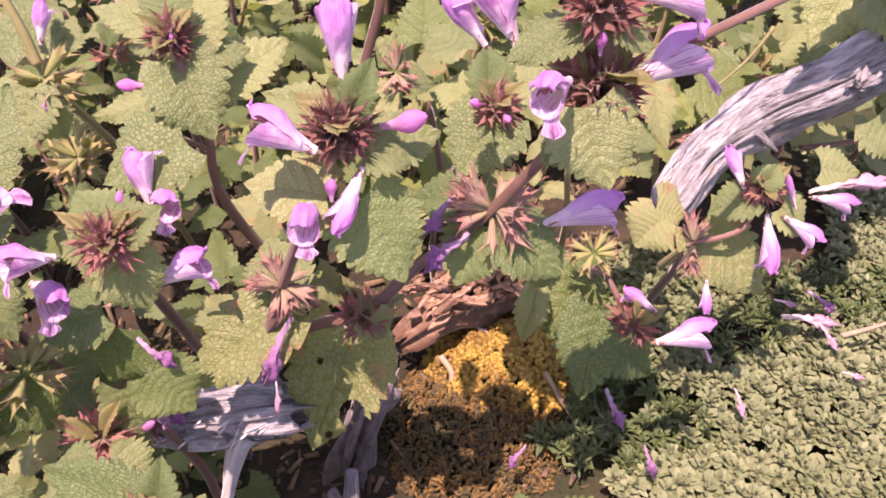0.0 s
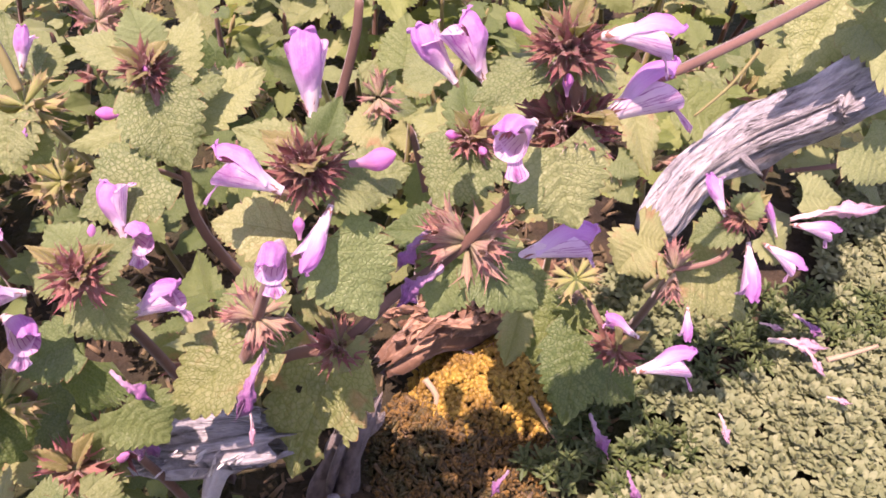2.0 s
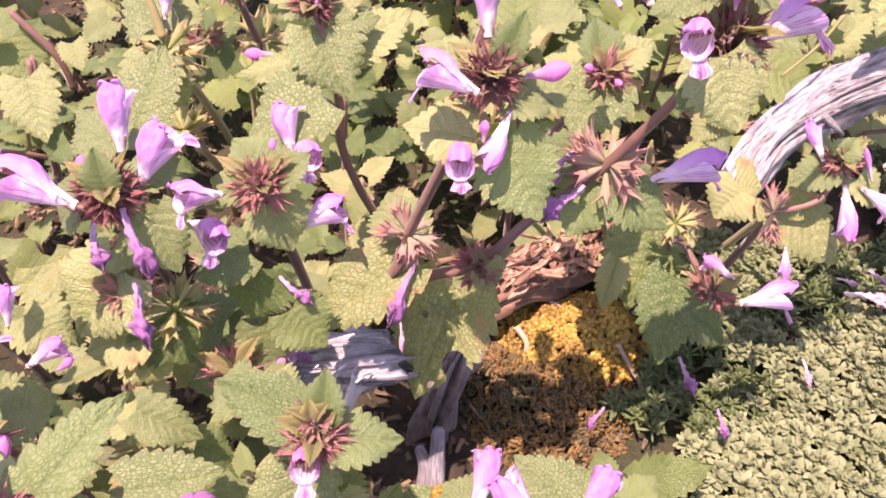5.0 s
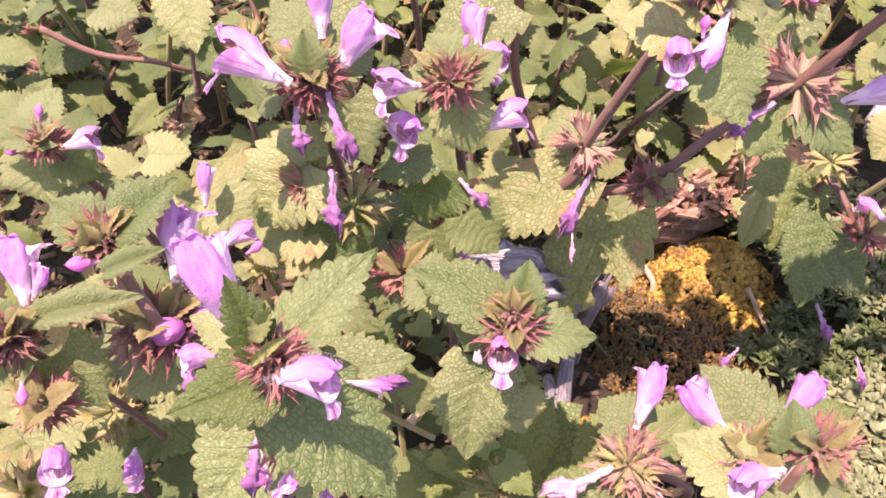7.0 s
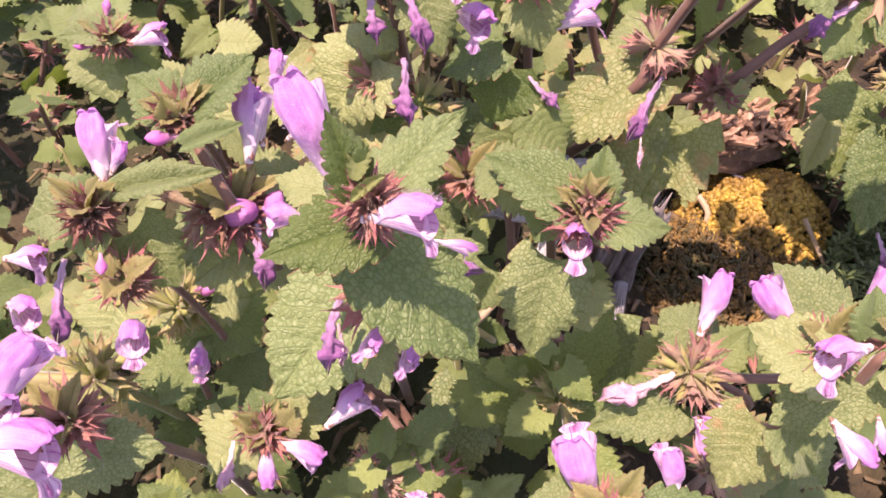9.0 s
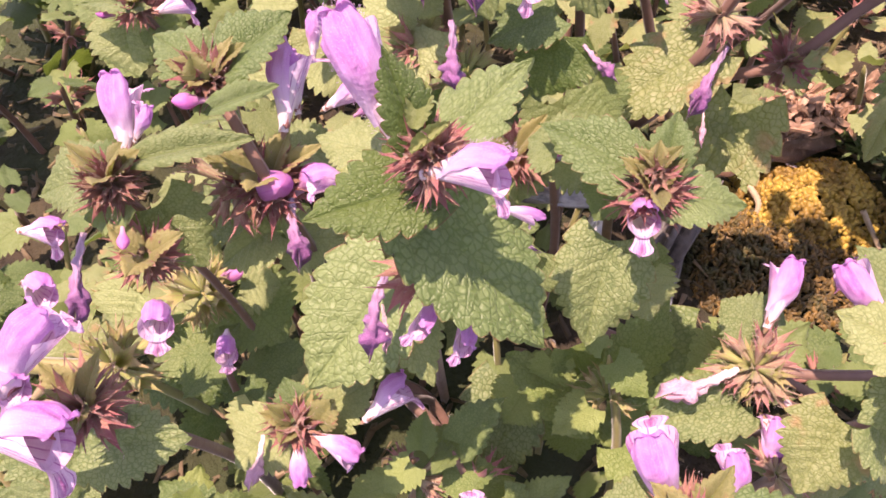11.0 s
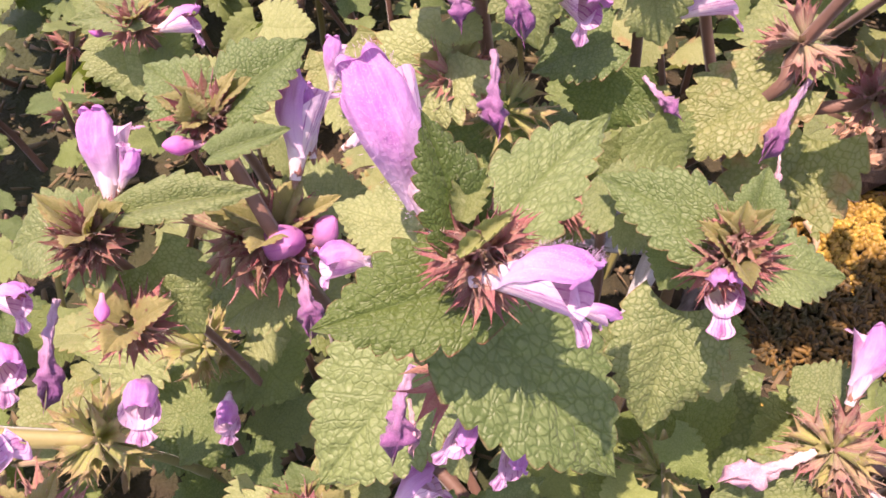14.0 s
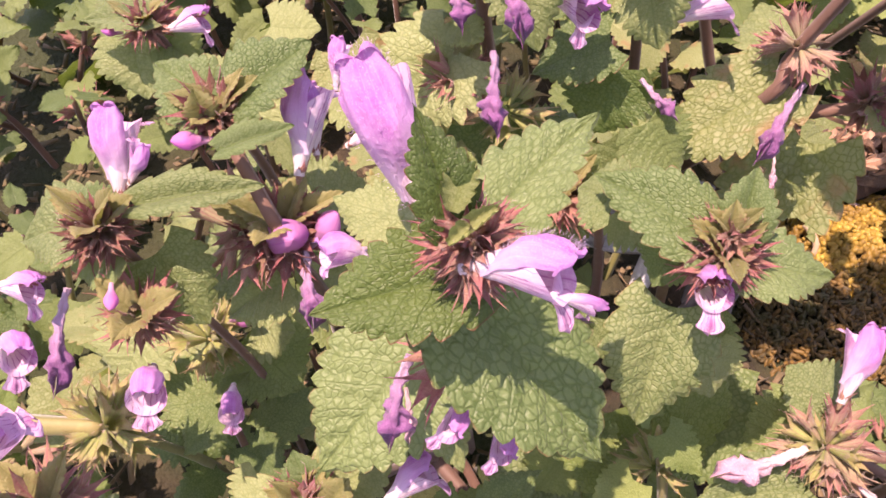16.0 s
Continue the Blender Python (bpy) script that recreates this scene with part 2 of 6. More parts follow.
# Pale broken wood, whitened further in its colour for the sun on it.
WOOD_SUNLIT = dry_material("wood_sunlit_pale", (0.40, 0.385, 0.38), (0.56, 0.54, 0.535), (0.48, 0.455, 0.44), 300.0, 0.0)
# Grey-brown rotten wood; the hollow's shade is put into its dark tone.
ROTTEN_SHADED = dry_material("rotten_wood_shaded", (0.053, 0.043, 0.039), (0.165, 0.137, 0.126), (0.090, 0.069, 0.060), 220.0, 0.0)
BARK = dry_material("crumbling_bark", (0.11, 0.055, 0.03), (0.38, 0.22, 0.14), (0.28, 0.155, 0.095), 260.0, 0.0)


def wood_material():
    """Silver-grey weathered wood with long dark cracks."""
    k = Nodes("weathered_wood")
    uv = k.coord("UV")
    m = k.add("ShaderNodeMapping")
    m.inputs["Scale"].default_value = (13.0, 2.4, 1.0)
    k.link(uv, m.inputs[0])
    grain = k.noise(m.outputs[0], 3.0, 8.0, 0.7)
    m2 = k.add("ShaderNodeMapping")
    m2.inputs["Scale"].default_value = (16.0, 1.5, 1.0)
    k.link(uv, m2.inputs[0])
    crack = k.noise(m2.outputs[0], 2.0, 4.0, 0.6)
    col = k.mix(k.span(grain, 0.3, 0.7), (0.17, 0.164, 0.174), (0.47, 0.456, 0.466))
    col = k.mix(k.math("MULTIPLY", k.span(crack, 0.33, 0.41, 1.0, 0.0), 0.85), col, (0.045, 0.038, 0.034))
    col = k.mix(k.math("MULTIPLY", k.span(k.noise(k.coord("Object"), 60.0), 0.58, 0.72), 0.5), col, (0.26, 0.21, 0.18))
    h = k.math("ADD", k.math("MULTIPLY", k.span(crack, 0.34, 0.5), 1.0), grain)
    return k.done(col, h, 0.8, 0.0022, rough=0.75)


WOOD = wood_material()


def heap_material(name, a, b, c, through=0.15, rough=0.6, scale=14.0):
    """For heaps of small leaves or grains: each piece its own tone, patches across the heap."""
    k = Nodes(name)
    ob = k.coord("Object")
    isl = k.add("ShaderNodeNewGeometry").outputs["Random Per Island"]
    col = k.mix(isl, a, b)
    col = k.mix(k.span(k.noise(ob, scale), 0.45, 0.65), col, c)
    return k.done(col, k.noise(ob, 900.0), 0.25, 0.0004, rough=rough, sheen=0.08, through=through)


MOSS = heap_material("moss_gold", (0.23, 0.138, 0.023), (0.47, 0.312, 0.056), (0.19, 0.110, 0.024), 0.2, 0.5, 45.0)
# Brown moss, darkened in its colour for the shade over it.
MOSS_SHADED = heap_material("moss_brown_shaded", (0.045, 0.032, 0.012), (0.19, 0.105, 0.024), (0.050, 0.048, 0.014), 0.1, 0.6, 70.0)
# Green herb, its tone deepened for the shadow across it.
HERB_SHADED = heap_material("herb_shaded_green", (0.050, 0.085, 0.026), (0.115, 0.155, 0.050), (0.06, 0.095, 0.028), 0.25, 0.6)
GREY_LEAF = heap_material("groundcover_grey_green", (0.150, 0.185, 0.085), (0.250, 0.280, 0.145), (0.16, 0.195, 0.085), 0.30, 0.65)
LITTER = heap_material("litter_brown", (0.058, 0.042, 0.023), (0.19, 0.128, 0.070), (0.09, 0.071, 0.031), 0.05, 0.8)


def soil_material():
    k = Nodes("soil")
    ob = k.coord("Object")
    n = k.noise(ob, 60.0, 8.0, 0.65)
    col = k.mix(k.span(n, 0.3, 0.7), (0.018, 0.013, 0.008), (0.058, 0.040, 0.022))
    col = k.mix(k.span(k.noise(ob, 7.0), 0.42, 0.58), col, (0.028, 0.036, 0.012))
    return k.done(col, k.math("ADD", n, k.noise(ob, 300.0, 5.0)), 0.9, 0.004, rough=0.95)


SOIL = soil_material()


# ---- mesh tools ----
def mesh(name, verts, faces, material, uvs=None, smooth=True):
    me = bpy.data.meshes.new(name)
    me.from_pydata([tuple(map(float, v)) for v in verts], [], faces)
    if uvs is not None:
        layer = me.uv_layers.new(name="UVMap")
        idx = np.zeros(len(me.loops), dtype=np.int32)
        me.loops.foreach_get("vertex_index", idx)
        layer.data.foreach_set("uv", np.asarray(uvs, dtype=np.float32)[idx].ravel())
    me.polygons.foreach_set("use_smooth", [smooth] * len(me.polygons))
    me.materials.append(material)
    me.update()
    return me


def sheet(name, points, material, closed=False, holes=()):
    """A mesh from a grid of points [rows, columns, 3]; holes: round bites (x, y, radius) left open."""
    nr, nc = points.shape[:2]
    faces = []
    for i in range(nr - 1):
        for j in range(nc if closed else nc - 1):
            j2 = (j + 1) % nc
            if any(math.hypot(points[i, j, 0] - hx, points[i, j, 1] - hy) < hr for hx, hy, hr in holes):
                continue
            faces.append((i * nc + j, i * nc + j2, (i + 1) * nc + j2, (i + 1) * nc + j))
    v, u = np.meshgrid(np.linspace(0, 1, nr), np.linspace(0, 1, nc), indexing="ij")
    return mesh(name, points.reshape(-1, 3), faces, material, np.stack([u, v], -1).reshape(-1, 2))


def leaf_mesh(name, material, teeth=9, cols=6, per=5, fold=0.10, droop=0.12, wave=0.03, seed=0, pointed=1.0, lobes=0.17, broad=0.32, bite=0.21, holes=()):
    """A toothed, heart-based leaf blade one unit long and one wide, base at the origin, tip at +Y."""
    rng = np.random.default_rng(seed)
    s = np.linspace(0, 1, teeth * per + 1)[:, None]
    u = np.linspace(-1, 1, 2 * cols + 1)[None, :]
    a = np.abs(u)
    hw = (1 - s) ** pointed * (s + 0.05) ** broad
    hw = 0.5 * hw / hw.max()
    jit = rng.uniform(0.8, 1.2, teeth + 1)
    t = np.mod(s * teeth, 1.0)
    tooth = np.where(t < 0.68, t / 0.68, (1 - t) / 0.32) ** 0.55 * jit[np.minimum((s * teeth).astype(int), teeth)]
    x = u * hw * (1 + (bite * tooth - bite / 2) * a ** 4)
    y = s - lobes * a ** 1.6 * (1 - s) ** 3 + 0.17 * a * np.sin(np.pi * s ** 0.8) * (1 - s) + 0.04 * tooth * a ** 5 * (1 - s * 0.8)
    quilt = 0.022 * np.abs(np.sin(np.pi * 7 * (s - 0.2 * a))) ** 0.6 * (0.35 + np.abs(np.sin(np.pi * 3.5 * a)) * 0.65) * (1 - a ** 4)
    ph = rng.uniform(0, 6.28, 4)
    z = fold * a * hw * 2 - 0.55 * fold * a ** 3 * hw * 2 - droop * s ** 2 + quilt
    z = z + wave * np.sin(4.5 * s + ph[0] + 1.5 * u) * a + wave * 0.8 * np.sin(11 * s + ph[1]) * a ** 3
    x = x + 0.05 * np.sin(2.2 * s + ph[2]) * s
    points = np.stack([x + 0 * s, y + 0 * u, z + 0 * u], -1)
    return sheet(name, points, material, holes=holes)


def bract_mesh(name, material, seed=0, roll=0.9):
    """A small leaf rolled into a trough, its brown-edged margin crimped."""
    rng = np.random.default_rng(seed)
    s = np.linspace(0, 1, 33)[:, None]
    u = np.linspace(-1, 1, 17)[None, :]
    hw = 0.5 * np.sin(np.pi * np.clip(0.10 + 0.86 * s, 0, 1)) ** 0.75
    ph = rng.uniform(0, 6.28, 4)
    crimp = np.abs(u) ** 3 * (0.06 * np.sin(31 * s + ph[0]) + 0.04 * np.sin(53 * s + ph[1] + 2 * u))
    x = np.sin(u * roll) / roll * hw * (1 + 0.12 * np.abs(u) ** 4 * np.sin(40 * s + ph[2]))
    z = (1 - np.cos(u * roll)) / roll * hw * 1.3 + crimp - 0.22 * s ** 2 + 0.10 * np.sin(3 * s + ph[3]) * s
    y = s + 0.03 * np.abs(u) ** 4 * np.sin(37 * s)
    return sheet(name, np.stack([x + 0 * s, y + 0 * u, z + 0 * s * u], -1), material)


def hood_mesh(name, seed=0, closed=0.0):
    """The helmet-shaped upper petal: a long downy vault whose notched tip turns back in two rounded lobes."""
    rng = np.random.default_rng(seed)
    s = np.linspace(0, 1, 25)[:, None]
    u = np.linspace(-1, 1, 25)[None, :]
    q = np.minimum(1, s / 0.84)
    f = np.clip((s - 0.84) / 0.16, 0, 1)
    th = u * (1.50 + 0.15 * closed - 0.16 * q)
    grow = np.clip(q / 0.55, 0, 1)
    r = (0.098 + 0.074 * grow * grow * (3 - 2 * grow)) * (1 - 0.26 * np.clip((q - 0.78) / 0.22, 0, 1) ** 2)
    zc = -0.03 + 0.125 * np.sin(np.pi * 0.62 * q) - (0.075 + 0.05 * closed) * q ** 3
    x = r * np.sin(th) * (1.0 - 0.08 * closed)
    y = 0.20 + 0.70 * q - 0.085 * q ** 3 * np.abs(u) ** 3
    z = zc + 1.10 * r * np.cos(th) - 0.012 * np.exp(-(u / 0.16) ** 2) * grow
    lobe = np.exp(-((np.abs(u) - 0.42) / 0.30) ** 2) * np.clip(np.abs(u) / 0.16, 0.25, 1)
    x = x + f * lobe * 0.060 * np.sin(th)
    y = y + lobe * 0.055 * np.sin(0.85 * np.pi * f) - 0.05 * f * np.abs(u) ** 4
    z = z + f * (lobe * 0.050 * np.cos(th) - 0.030 * np.sin(np.pi * f))
    ph = rng.uniform(0, 6.28, 4)
    z = z + 0.010 * np.sin(9 * s + ph[0] + 3 * u) + 0.005 * np.sin(21 * s + ph[1] - 9 * u) + 0.006 * f * np.sin(11 * u + ph[3])
    x = x + 0.010 * np.sin(7 * s + ph[1]) * u + 0.005 * np.sin(9 * u + ph[2]) * f
    crease = 0.012 * np.sin(4.5 * np.pi * u + ph[1] + 2.5 * s) * s ** 1.5 + 0.008 * np.sin(13 * s + 7 * u + ph[2]) * s
    x, z = x * (1 + crease * 2.5), z + crease
    return sheet(name, np.stack([x + 0 * s, y + 0 * u, z + 0 * u], -1), HOOD)


def lip_mesh(name, seed=0, drop=1.0):
    """The hanging lower petal: narrow at the throat, spreading into two rounded, notched lobes."""
    rng = np.random.default_rng(seed)
    s = np.linspace(0, 1, 19)[:, None]
    u = np.linspace(-1, 1, 17)[None, :]
    w = 0.175 - 0.085 * np.clip(s / 0.40, 0, 1) ** 1.3 + 0.065 * np.exp(-((s - 0.80) / 0.20) ** 2)
    w = w * np.sqrt(np.clip(1 - np.clip((s - 0.82) / 0.18, 0, 1) ** 2, 0.02, 1))
    e = s * (1 - 0.20 * np.exp(-(u / 0.36) ** 2) * np.clip((s - 0.5) / 0.5, 0, 1))
    x = u * w
    y = 0.66 + 0.22 * e - 0.11 * e ** 2
    z = -0.19 - 0.21 * drop * e ** 1.3 + 0.20 * np.abs(u) ** 1.7 * np.exp(-(s / 0.32) ** 2) + 0.05 * np.abs(u) ** 2 * s
    z = z + 0.016 * np.sin(12 * s + 5 * u + rng.uniform(0, 6.28)) * s + 0.02 * np.sin(9 * u + 2 * s) * s ** 2
    y = y + 0.018 * np.sin(8 * u + rng.uniform(0, 6.28)) * s ** 2
    return sheet(name, np.stack([x + 0 * s, y + 0 * u, z + 0 * u], -1), LIP)


def tube_mesh(name, material=None, wide=0.200, bend=0.02):
    """A slim white tube that swells into the throat, with a rounded cheek on either side."""
    s = np.linspace(0, 1, 16)[:, None]
    a = np.linspace(0, 2 * np.pi, 21)[None, :-1]
    q = np.clip((s - 0.08) / 0.92, 0, 1)
    r = 0.052 + (wide - 0.052) * q ** 1.1 * (1.12 - 0.12 * q)
    cheek = np.clip((s - 0.75) / 0.25, 0, 1) * np.abs(np.cos(a)) ** 1.5
    x = (0.92 * r + 0.030 * cheek) * np.cos(a)
    y = s * (0.66 - 0.11 * np.sin(a) * s) + 0.10 * cheek
    z = 1.05 * r * np.sin(a) + bend * np.sin(np.pi * s) - 0.04 * s + 0.012 * np.sin(5 * a) * cheek
    return sheet(name, np.stack([x, y + 0 * a, z], -1), material or TUBE, True)


def bud_mesh(name):
    """A closed downy bud, club-shaped, seamed underneath."""
    s = np.linspace(0, 1, 16)[:, None]
    a = np.linspace(0, 2 * np.pi, 17)[None, :-1]
    r = 0.07 + 0.06 * s + 0.13 * np.exp(-((s - 0.62) / 0.26) ** 2)
    r = r * np.sqrt(np.clip(1 - np.clip((s - 0.72) / 0.28, 0, 1) ** 2, 0.0004, 1))
    crease = 1 - 0.16 * np.exp(-((a - 4.7) / 0.35) ** 2) - 0.05 * np.cos(3 * a)
    x, z = r * crease * np.cos(a), r * crease * 0.95 * np.sin(a) + 0.10 * s ** 2
    return sheet(name, np.stack([x, s + 0 * a, z], -1), BUD, True)


def wilted_mesh(name, material, seed):
    """A shrivelled hanging flower: a thin twisted tube that ends in crumpled rags."""
    rng = np.random.default_rng(seed)
    s = np.linspace(0, 1, 24)[:, None]
    a = np.linspace(0, 2 * np.pi, 15)[None, :-1]
    r = 0.035 + 0.035 * s + 0.07 * np.exp(-((s - 0.78) / 0.17) ** 2)
    ph = rng.uniform(0, 6.28, 6)
    r = r * (1 + 0.45 * np.sin(3 * a + 9 * s + ph[0]) + 0.30 * np.sin(4 * a - 19 * s + ph[1]) + 0.20 * np.sin(33 * s + ph[5]) + 0.22 * np.sin(5 * a + 51 * s + ph[2]))
    r = r * (1 - 0.75 * np.clip((s - 0.88) / 0.12, 0, 1))
    x = r * np.cos(a) + 0.06 * np.sin(5 * s + ph[2]) * s
    z = 0.7 * r * np.sin(a) + 0.07 * np.sin(4 * s + ph[3]) * s
    y = s * (1 + 0.10 * np.sin(2 * a + ph[4]) * s ** 3 + 0.12 * np.sin(5 * a + ph[0]) * s ** 5)
    return sheet(name, np.stack([x, y + 0 * a, z], -1), material, True)


def calyx_mesh(name, material, seed=0, spread=0.30, fat=1.0, long=0.55, cup=0.44):
    """A flaring ribbed trumpet with five flat, bristle-pointed teeth and fine hairs."""
    rng = np.random.default_rng(seed)
    verts, faces, uvs = [], [], []
    n = 20
    rings = ((0.0, 0.045), (0.10, 0.095), (0.22, 0.13), (0.34, 0.17), (0.44, 0.215))
    rings = [(y * cup / 0.44, r) for y, r in rings]
    bend = rng.uniform(-0.09, 0.09, 2)
    for y, r in rings:
        for j in range(n):
            a = 2 * math.pi * j / n
            q = r * fat * (1.07 if j % 2 else 0.95) * (1 + 0.05 * math.sin(3 * a + seed))
            verts.append((q * math.cos(a) + bend[0] * y, y, q * math.sin(a) + bend[1] * y))
            uvs.append((j / n, y))
    m = (len(rings) - 1) * n
    for i in range(len(rings) - 1):
        for j in range(n):
            k = (j + 1) % n
            faces.append((i * n + j, i * n + k, (i + 1) * n + k, (i + 1) * n + j))
    for q in range(5):
        cols = [m + (4 * q + d) % n for d in (-2, 0, 2)]
        a = 2 * math.pi * 4 * q / n
        ln, sp = long * rng.uniform(0.75, 1.2), spread * rng.uniform(0.3, 1.3)
        lean = rng.uniform(-0.08, 0.08)
        side, out = np.array((-math.sin(a), 0, math.cos(a))), np.array((math.cos(a), 0, math.sin(a)))
        b = len(verts)
        for f, wid in ((0.24, 0.084), (0.50, 0.040), (0.76, 0.011)):
            c = out * (0.215 * fat + sp * f ** 1.4) + np.array((bend[0] * cup, cup + ln * f, bend[1] * cup)) + side * lean * f
            verts.extend([c - side * wid * fat - out * 0.012, c + out * 0.012, c + side * wid * fat - out * 0.012])
            uvs.extend([(q / 5 - 0.07, f), (q / 5, f), (q / 5 + 0.07, f)])
        verts.append(out * (0.215 * fat + sp) + np.array((bend[0] * cup, cup + ln, bend[1] * cup)) + side * lean)
        uvs.append((q / 5, 1))
        l2, r2 = m + (4 * q - 1) % n, m + (4 * q + 1) % n
        faces += [(cols[0], l2, b), (l2, cols[1], b + 1, b), (cols[1], r2, b + 2, b + 1), (r2, cols[2], b + 2)]
        for k in (0, 3):
            faces += [(b + k, b + k + 1, b + k + 4, b + k + 3), (b + k + 1, b + k + 2, b + k + 5, b + k + 4)]
        faces += [(b + 6, b + 7, b + 9), (b + 7, b + 8, b + 9)]
    hairs = len(verts)
    for k in rng.integers(n, hairs, 60):
        c = np.array(verts[k], dtype=float)
        d = np.array((c[0], 0.02, c[2]))
        d = d / np.linalg.norm(d) + rng.normal(0, 0.45, 3)
        s = np.cross(d, (0.3, 0.8, 0.5)) * 0.0028
        i = len(verts)
        verts.extend([c - s, c + s, c + d * rng.uniform(0.04, 0.10)])
        uvs.extend([(2, 2)] * 3)
        faces.append((i, i + 1, i + 2))
    return mesh(name, verts, faces, material, uvs)


def sweep(name, points, radii, material, sides=8, square=0.0, rough=0.0, seed=0, steps=10, tip=1.0, ragged=0.0):
    """A tapered tube along a smooth line through the points; square: how four-cornered it is."""
    rng = np.random.default_rng(seed)
    p = [Vector(q) for q in points]
    line, rad = [], []
    for i in range(len(p) - 1):
        a, b, c, d = p[max(i - 1, 0)], p[i], p[i + 1], p[min(i + 2, len(p) - 1)]
        for k in range(steps):
            t = k / steps
            line.append(0.5 * ((2 * b) + (c - a) * t + (2 * a - 5 * b + 4 * c - d) * t * t + (3 * b - a - 3 * c + d) * t ** 3))
            rad.append(radii[i] + (radii[i + 1] - radii[i]) * t)
    line.append(p[-1])
    rad.append(radii[-1])
    rad[0] *= tip
    verts, faces, uvs = [], [], []
    side = Vector((0.37, 0.11, 0.92)).cross(line[1] - line[0]).normalized()
    ph = rng.uniform(0, 6.28, 8)
    total = 0.0
    for i, c in enumerate(line):
        way = (line[min(i + 1, len(line) - 1)] - line[max(i - 1, 0)]).normalized()
        side = (side - way * side.dot(way)).normalized()
        up = way.cross(side)
        if i:
            total += (c - line[i - 1]).length
        for j in range(sides):
            a = 2 * math.pi * j / sides
            r = rad[i] * (1 + square * abs(math.cos(2 * a)) ** 0.7 - square * 0.5)
            if rough:
                ca, sa = math.cos(a), math.sin(a)
                r *= 1 + rough * (1.0 * noise.noise(Vector((ca * 1.6 + ph[0], sa * 1.6, total * 40))) + 0.9 * noise.noise(Vector((ca * 4.5, sa * 4.5 + ph[1], total * 22))) + 0.7 * noise.noise(Vector((ca * 10 + ph[2], sa * 10, total * 30))))
            end = max(0, 3 - i, i - len(line) + 4) / 3 if ragged else 0
            jag = way * end * ragged * noise.noise(Vector((math.cos(a) * 6 + ph[3], math.sin(a) * 6, 0.5 * end))) if end else Vector()
            verts.append(c + (side * math.cos(a) + up * math.sin(a)) * r * (1 - 0.25 * end) + jag)
            uvs.append((j / sides, total / 0.05))
    for i in range(len(line) - 1):
        for j in range(sides):
            k = (j + 1) % sides
            faces.append((i * sides + j, i * sides + k, (i + 1) * sides + k, (i + 1) * sides + j))
    faces.append(tuple(range(sides - 1, -1, -1)))
    faces.append(tuple((len(line) - 1) * sides + j for j in range(sides)))
    return mesh(name, verts, faces, material, uvs)


# ---- shared forms ----
LEAVES = {}
for key, material in (("green", LEAF), ("fresh", LEAF_FRESH), ("old", LEAF_OLD), ("low", LEAF_SHADE_TONE), ("bract", BRACT)):
    LEAVES[key] = [
        leaf_mesh("leaf", material, cols=9, per=6, fold=0.10, droop=0.05, seed=1, bite=0.19),
        leaf_mesh("leaf", material, cols=9, per=6, fold=0.22, droop=0.20, wave=0.045, seed=2, teeth=8),
        leaf_mesh("leaf", material, cols=9, per=6, fold=-0.10, droop=0.14, wave=0.05, seed=3, teeth=10, broad=0.38),
        leaf_mesh("leaf", material, cols=9, per=6, fold=0.34, droop=0.10, wave=0.03, seed=4, teeth=7, lobes=0.08, broad=0.42),
    ]
BRACTS = [bract_mesh("bract", BRACT_GREEN, 3, 0.8), bract_mesh("bract", BRACT_GREEN, 8, 1.5)]
LEAVES["fresh"].append(leaf_mesh("leaf", LEAF_FRESH, teeth=8, cols=14, per=9, fold=0.16, droop=0.10, wave=0.035, seed=21, lobes=0.20, broad=0.36, bite=0.26, pointed=1.12))
LEAVES["deep"] = [leaf_mesh("leaf", LEAF_DEEP, teeth=8, cols=14, per=9, fold=0.16, droop=0.10, wave=0.035, seed=24, lobes=0.20, broad=0.36, bite=0.26, pointed=1.12)]
LEAVES["fresh"].append(leaf_mesh("leaf", LEAF_FRESH, teeth=9, cols=14, per=9, fold=0.10, droop=0.14, wave=0.03, seed=22, lobes=0.20, broad=0.34, bite=0.16))
# Takes the yellowing leaf colour, whose paleness stands in for sunlight.
EATEN = leaf_mesh("leaf", LEAF_OLD, teeth=9, cols=26, per=9, fold=0.12, droop=0.10, wave=0.05, seed=23, broad=0.36, bite=0.18, holes=((-0.24, 0.60, 0.13), (-0.36, 0.72, 0.16), (-0.07, 0.84, 0.035), (0.20, 0.28, 0.03)))
PLAIN = {key: [leaf_mesh("leaf", m, teeth=9, cols=3, per=3, bite=0.20, fold=f, droop=d, wave=0.05, seed=10 + i) for i, (f, d) in enumerate(((0.1, 0.1), (0.2, 0.25), (-0.12, 0.2)))] for key, m in (("low", LEAF_SHADE_TONE), ("green", LEAF), ("old", LEAF_OLD), ("lime", LEAF_LIME))}
HOODS = [hood_mesh("hood", i, c) for i, c in enumerate((-0.6, 0.3, 0.9))]
LIPS = [lip_mesh("lower_lip", i, d) for i, d in enumerate((1.55, 1.25, 0.95))]
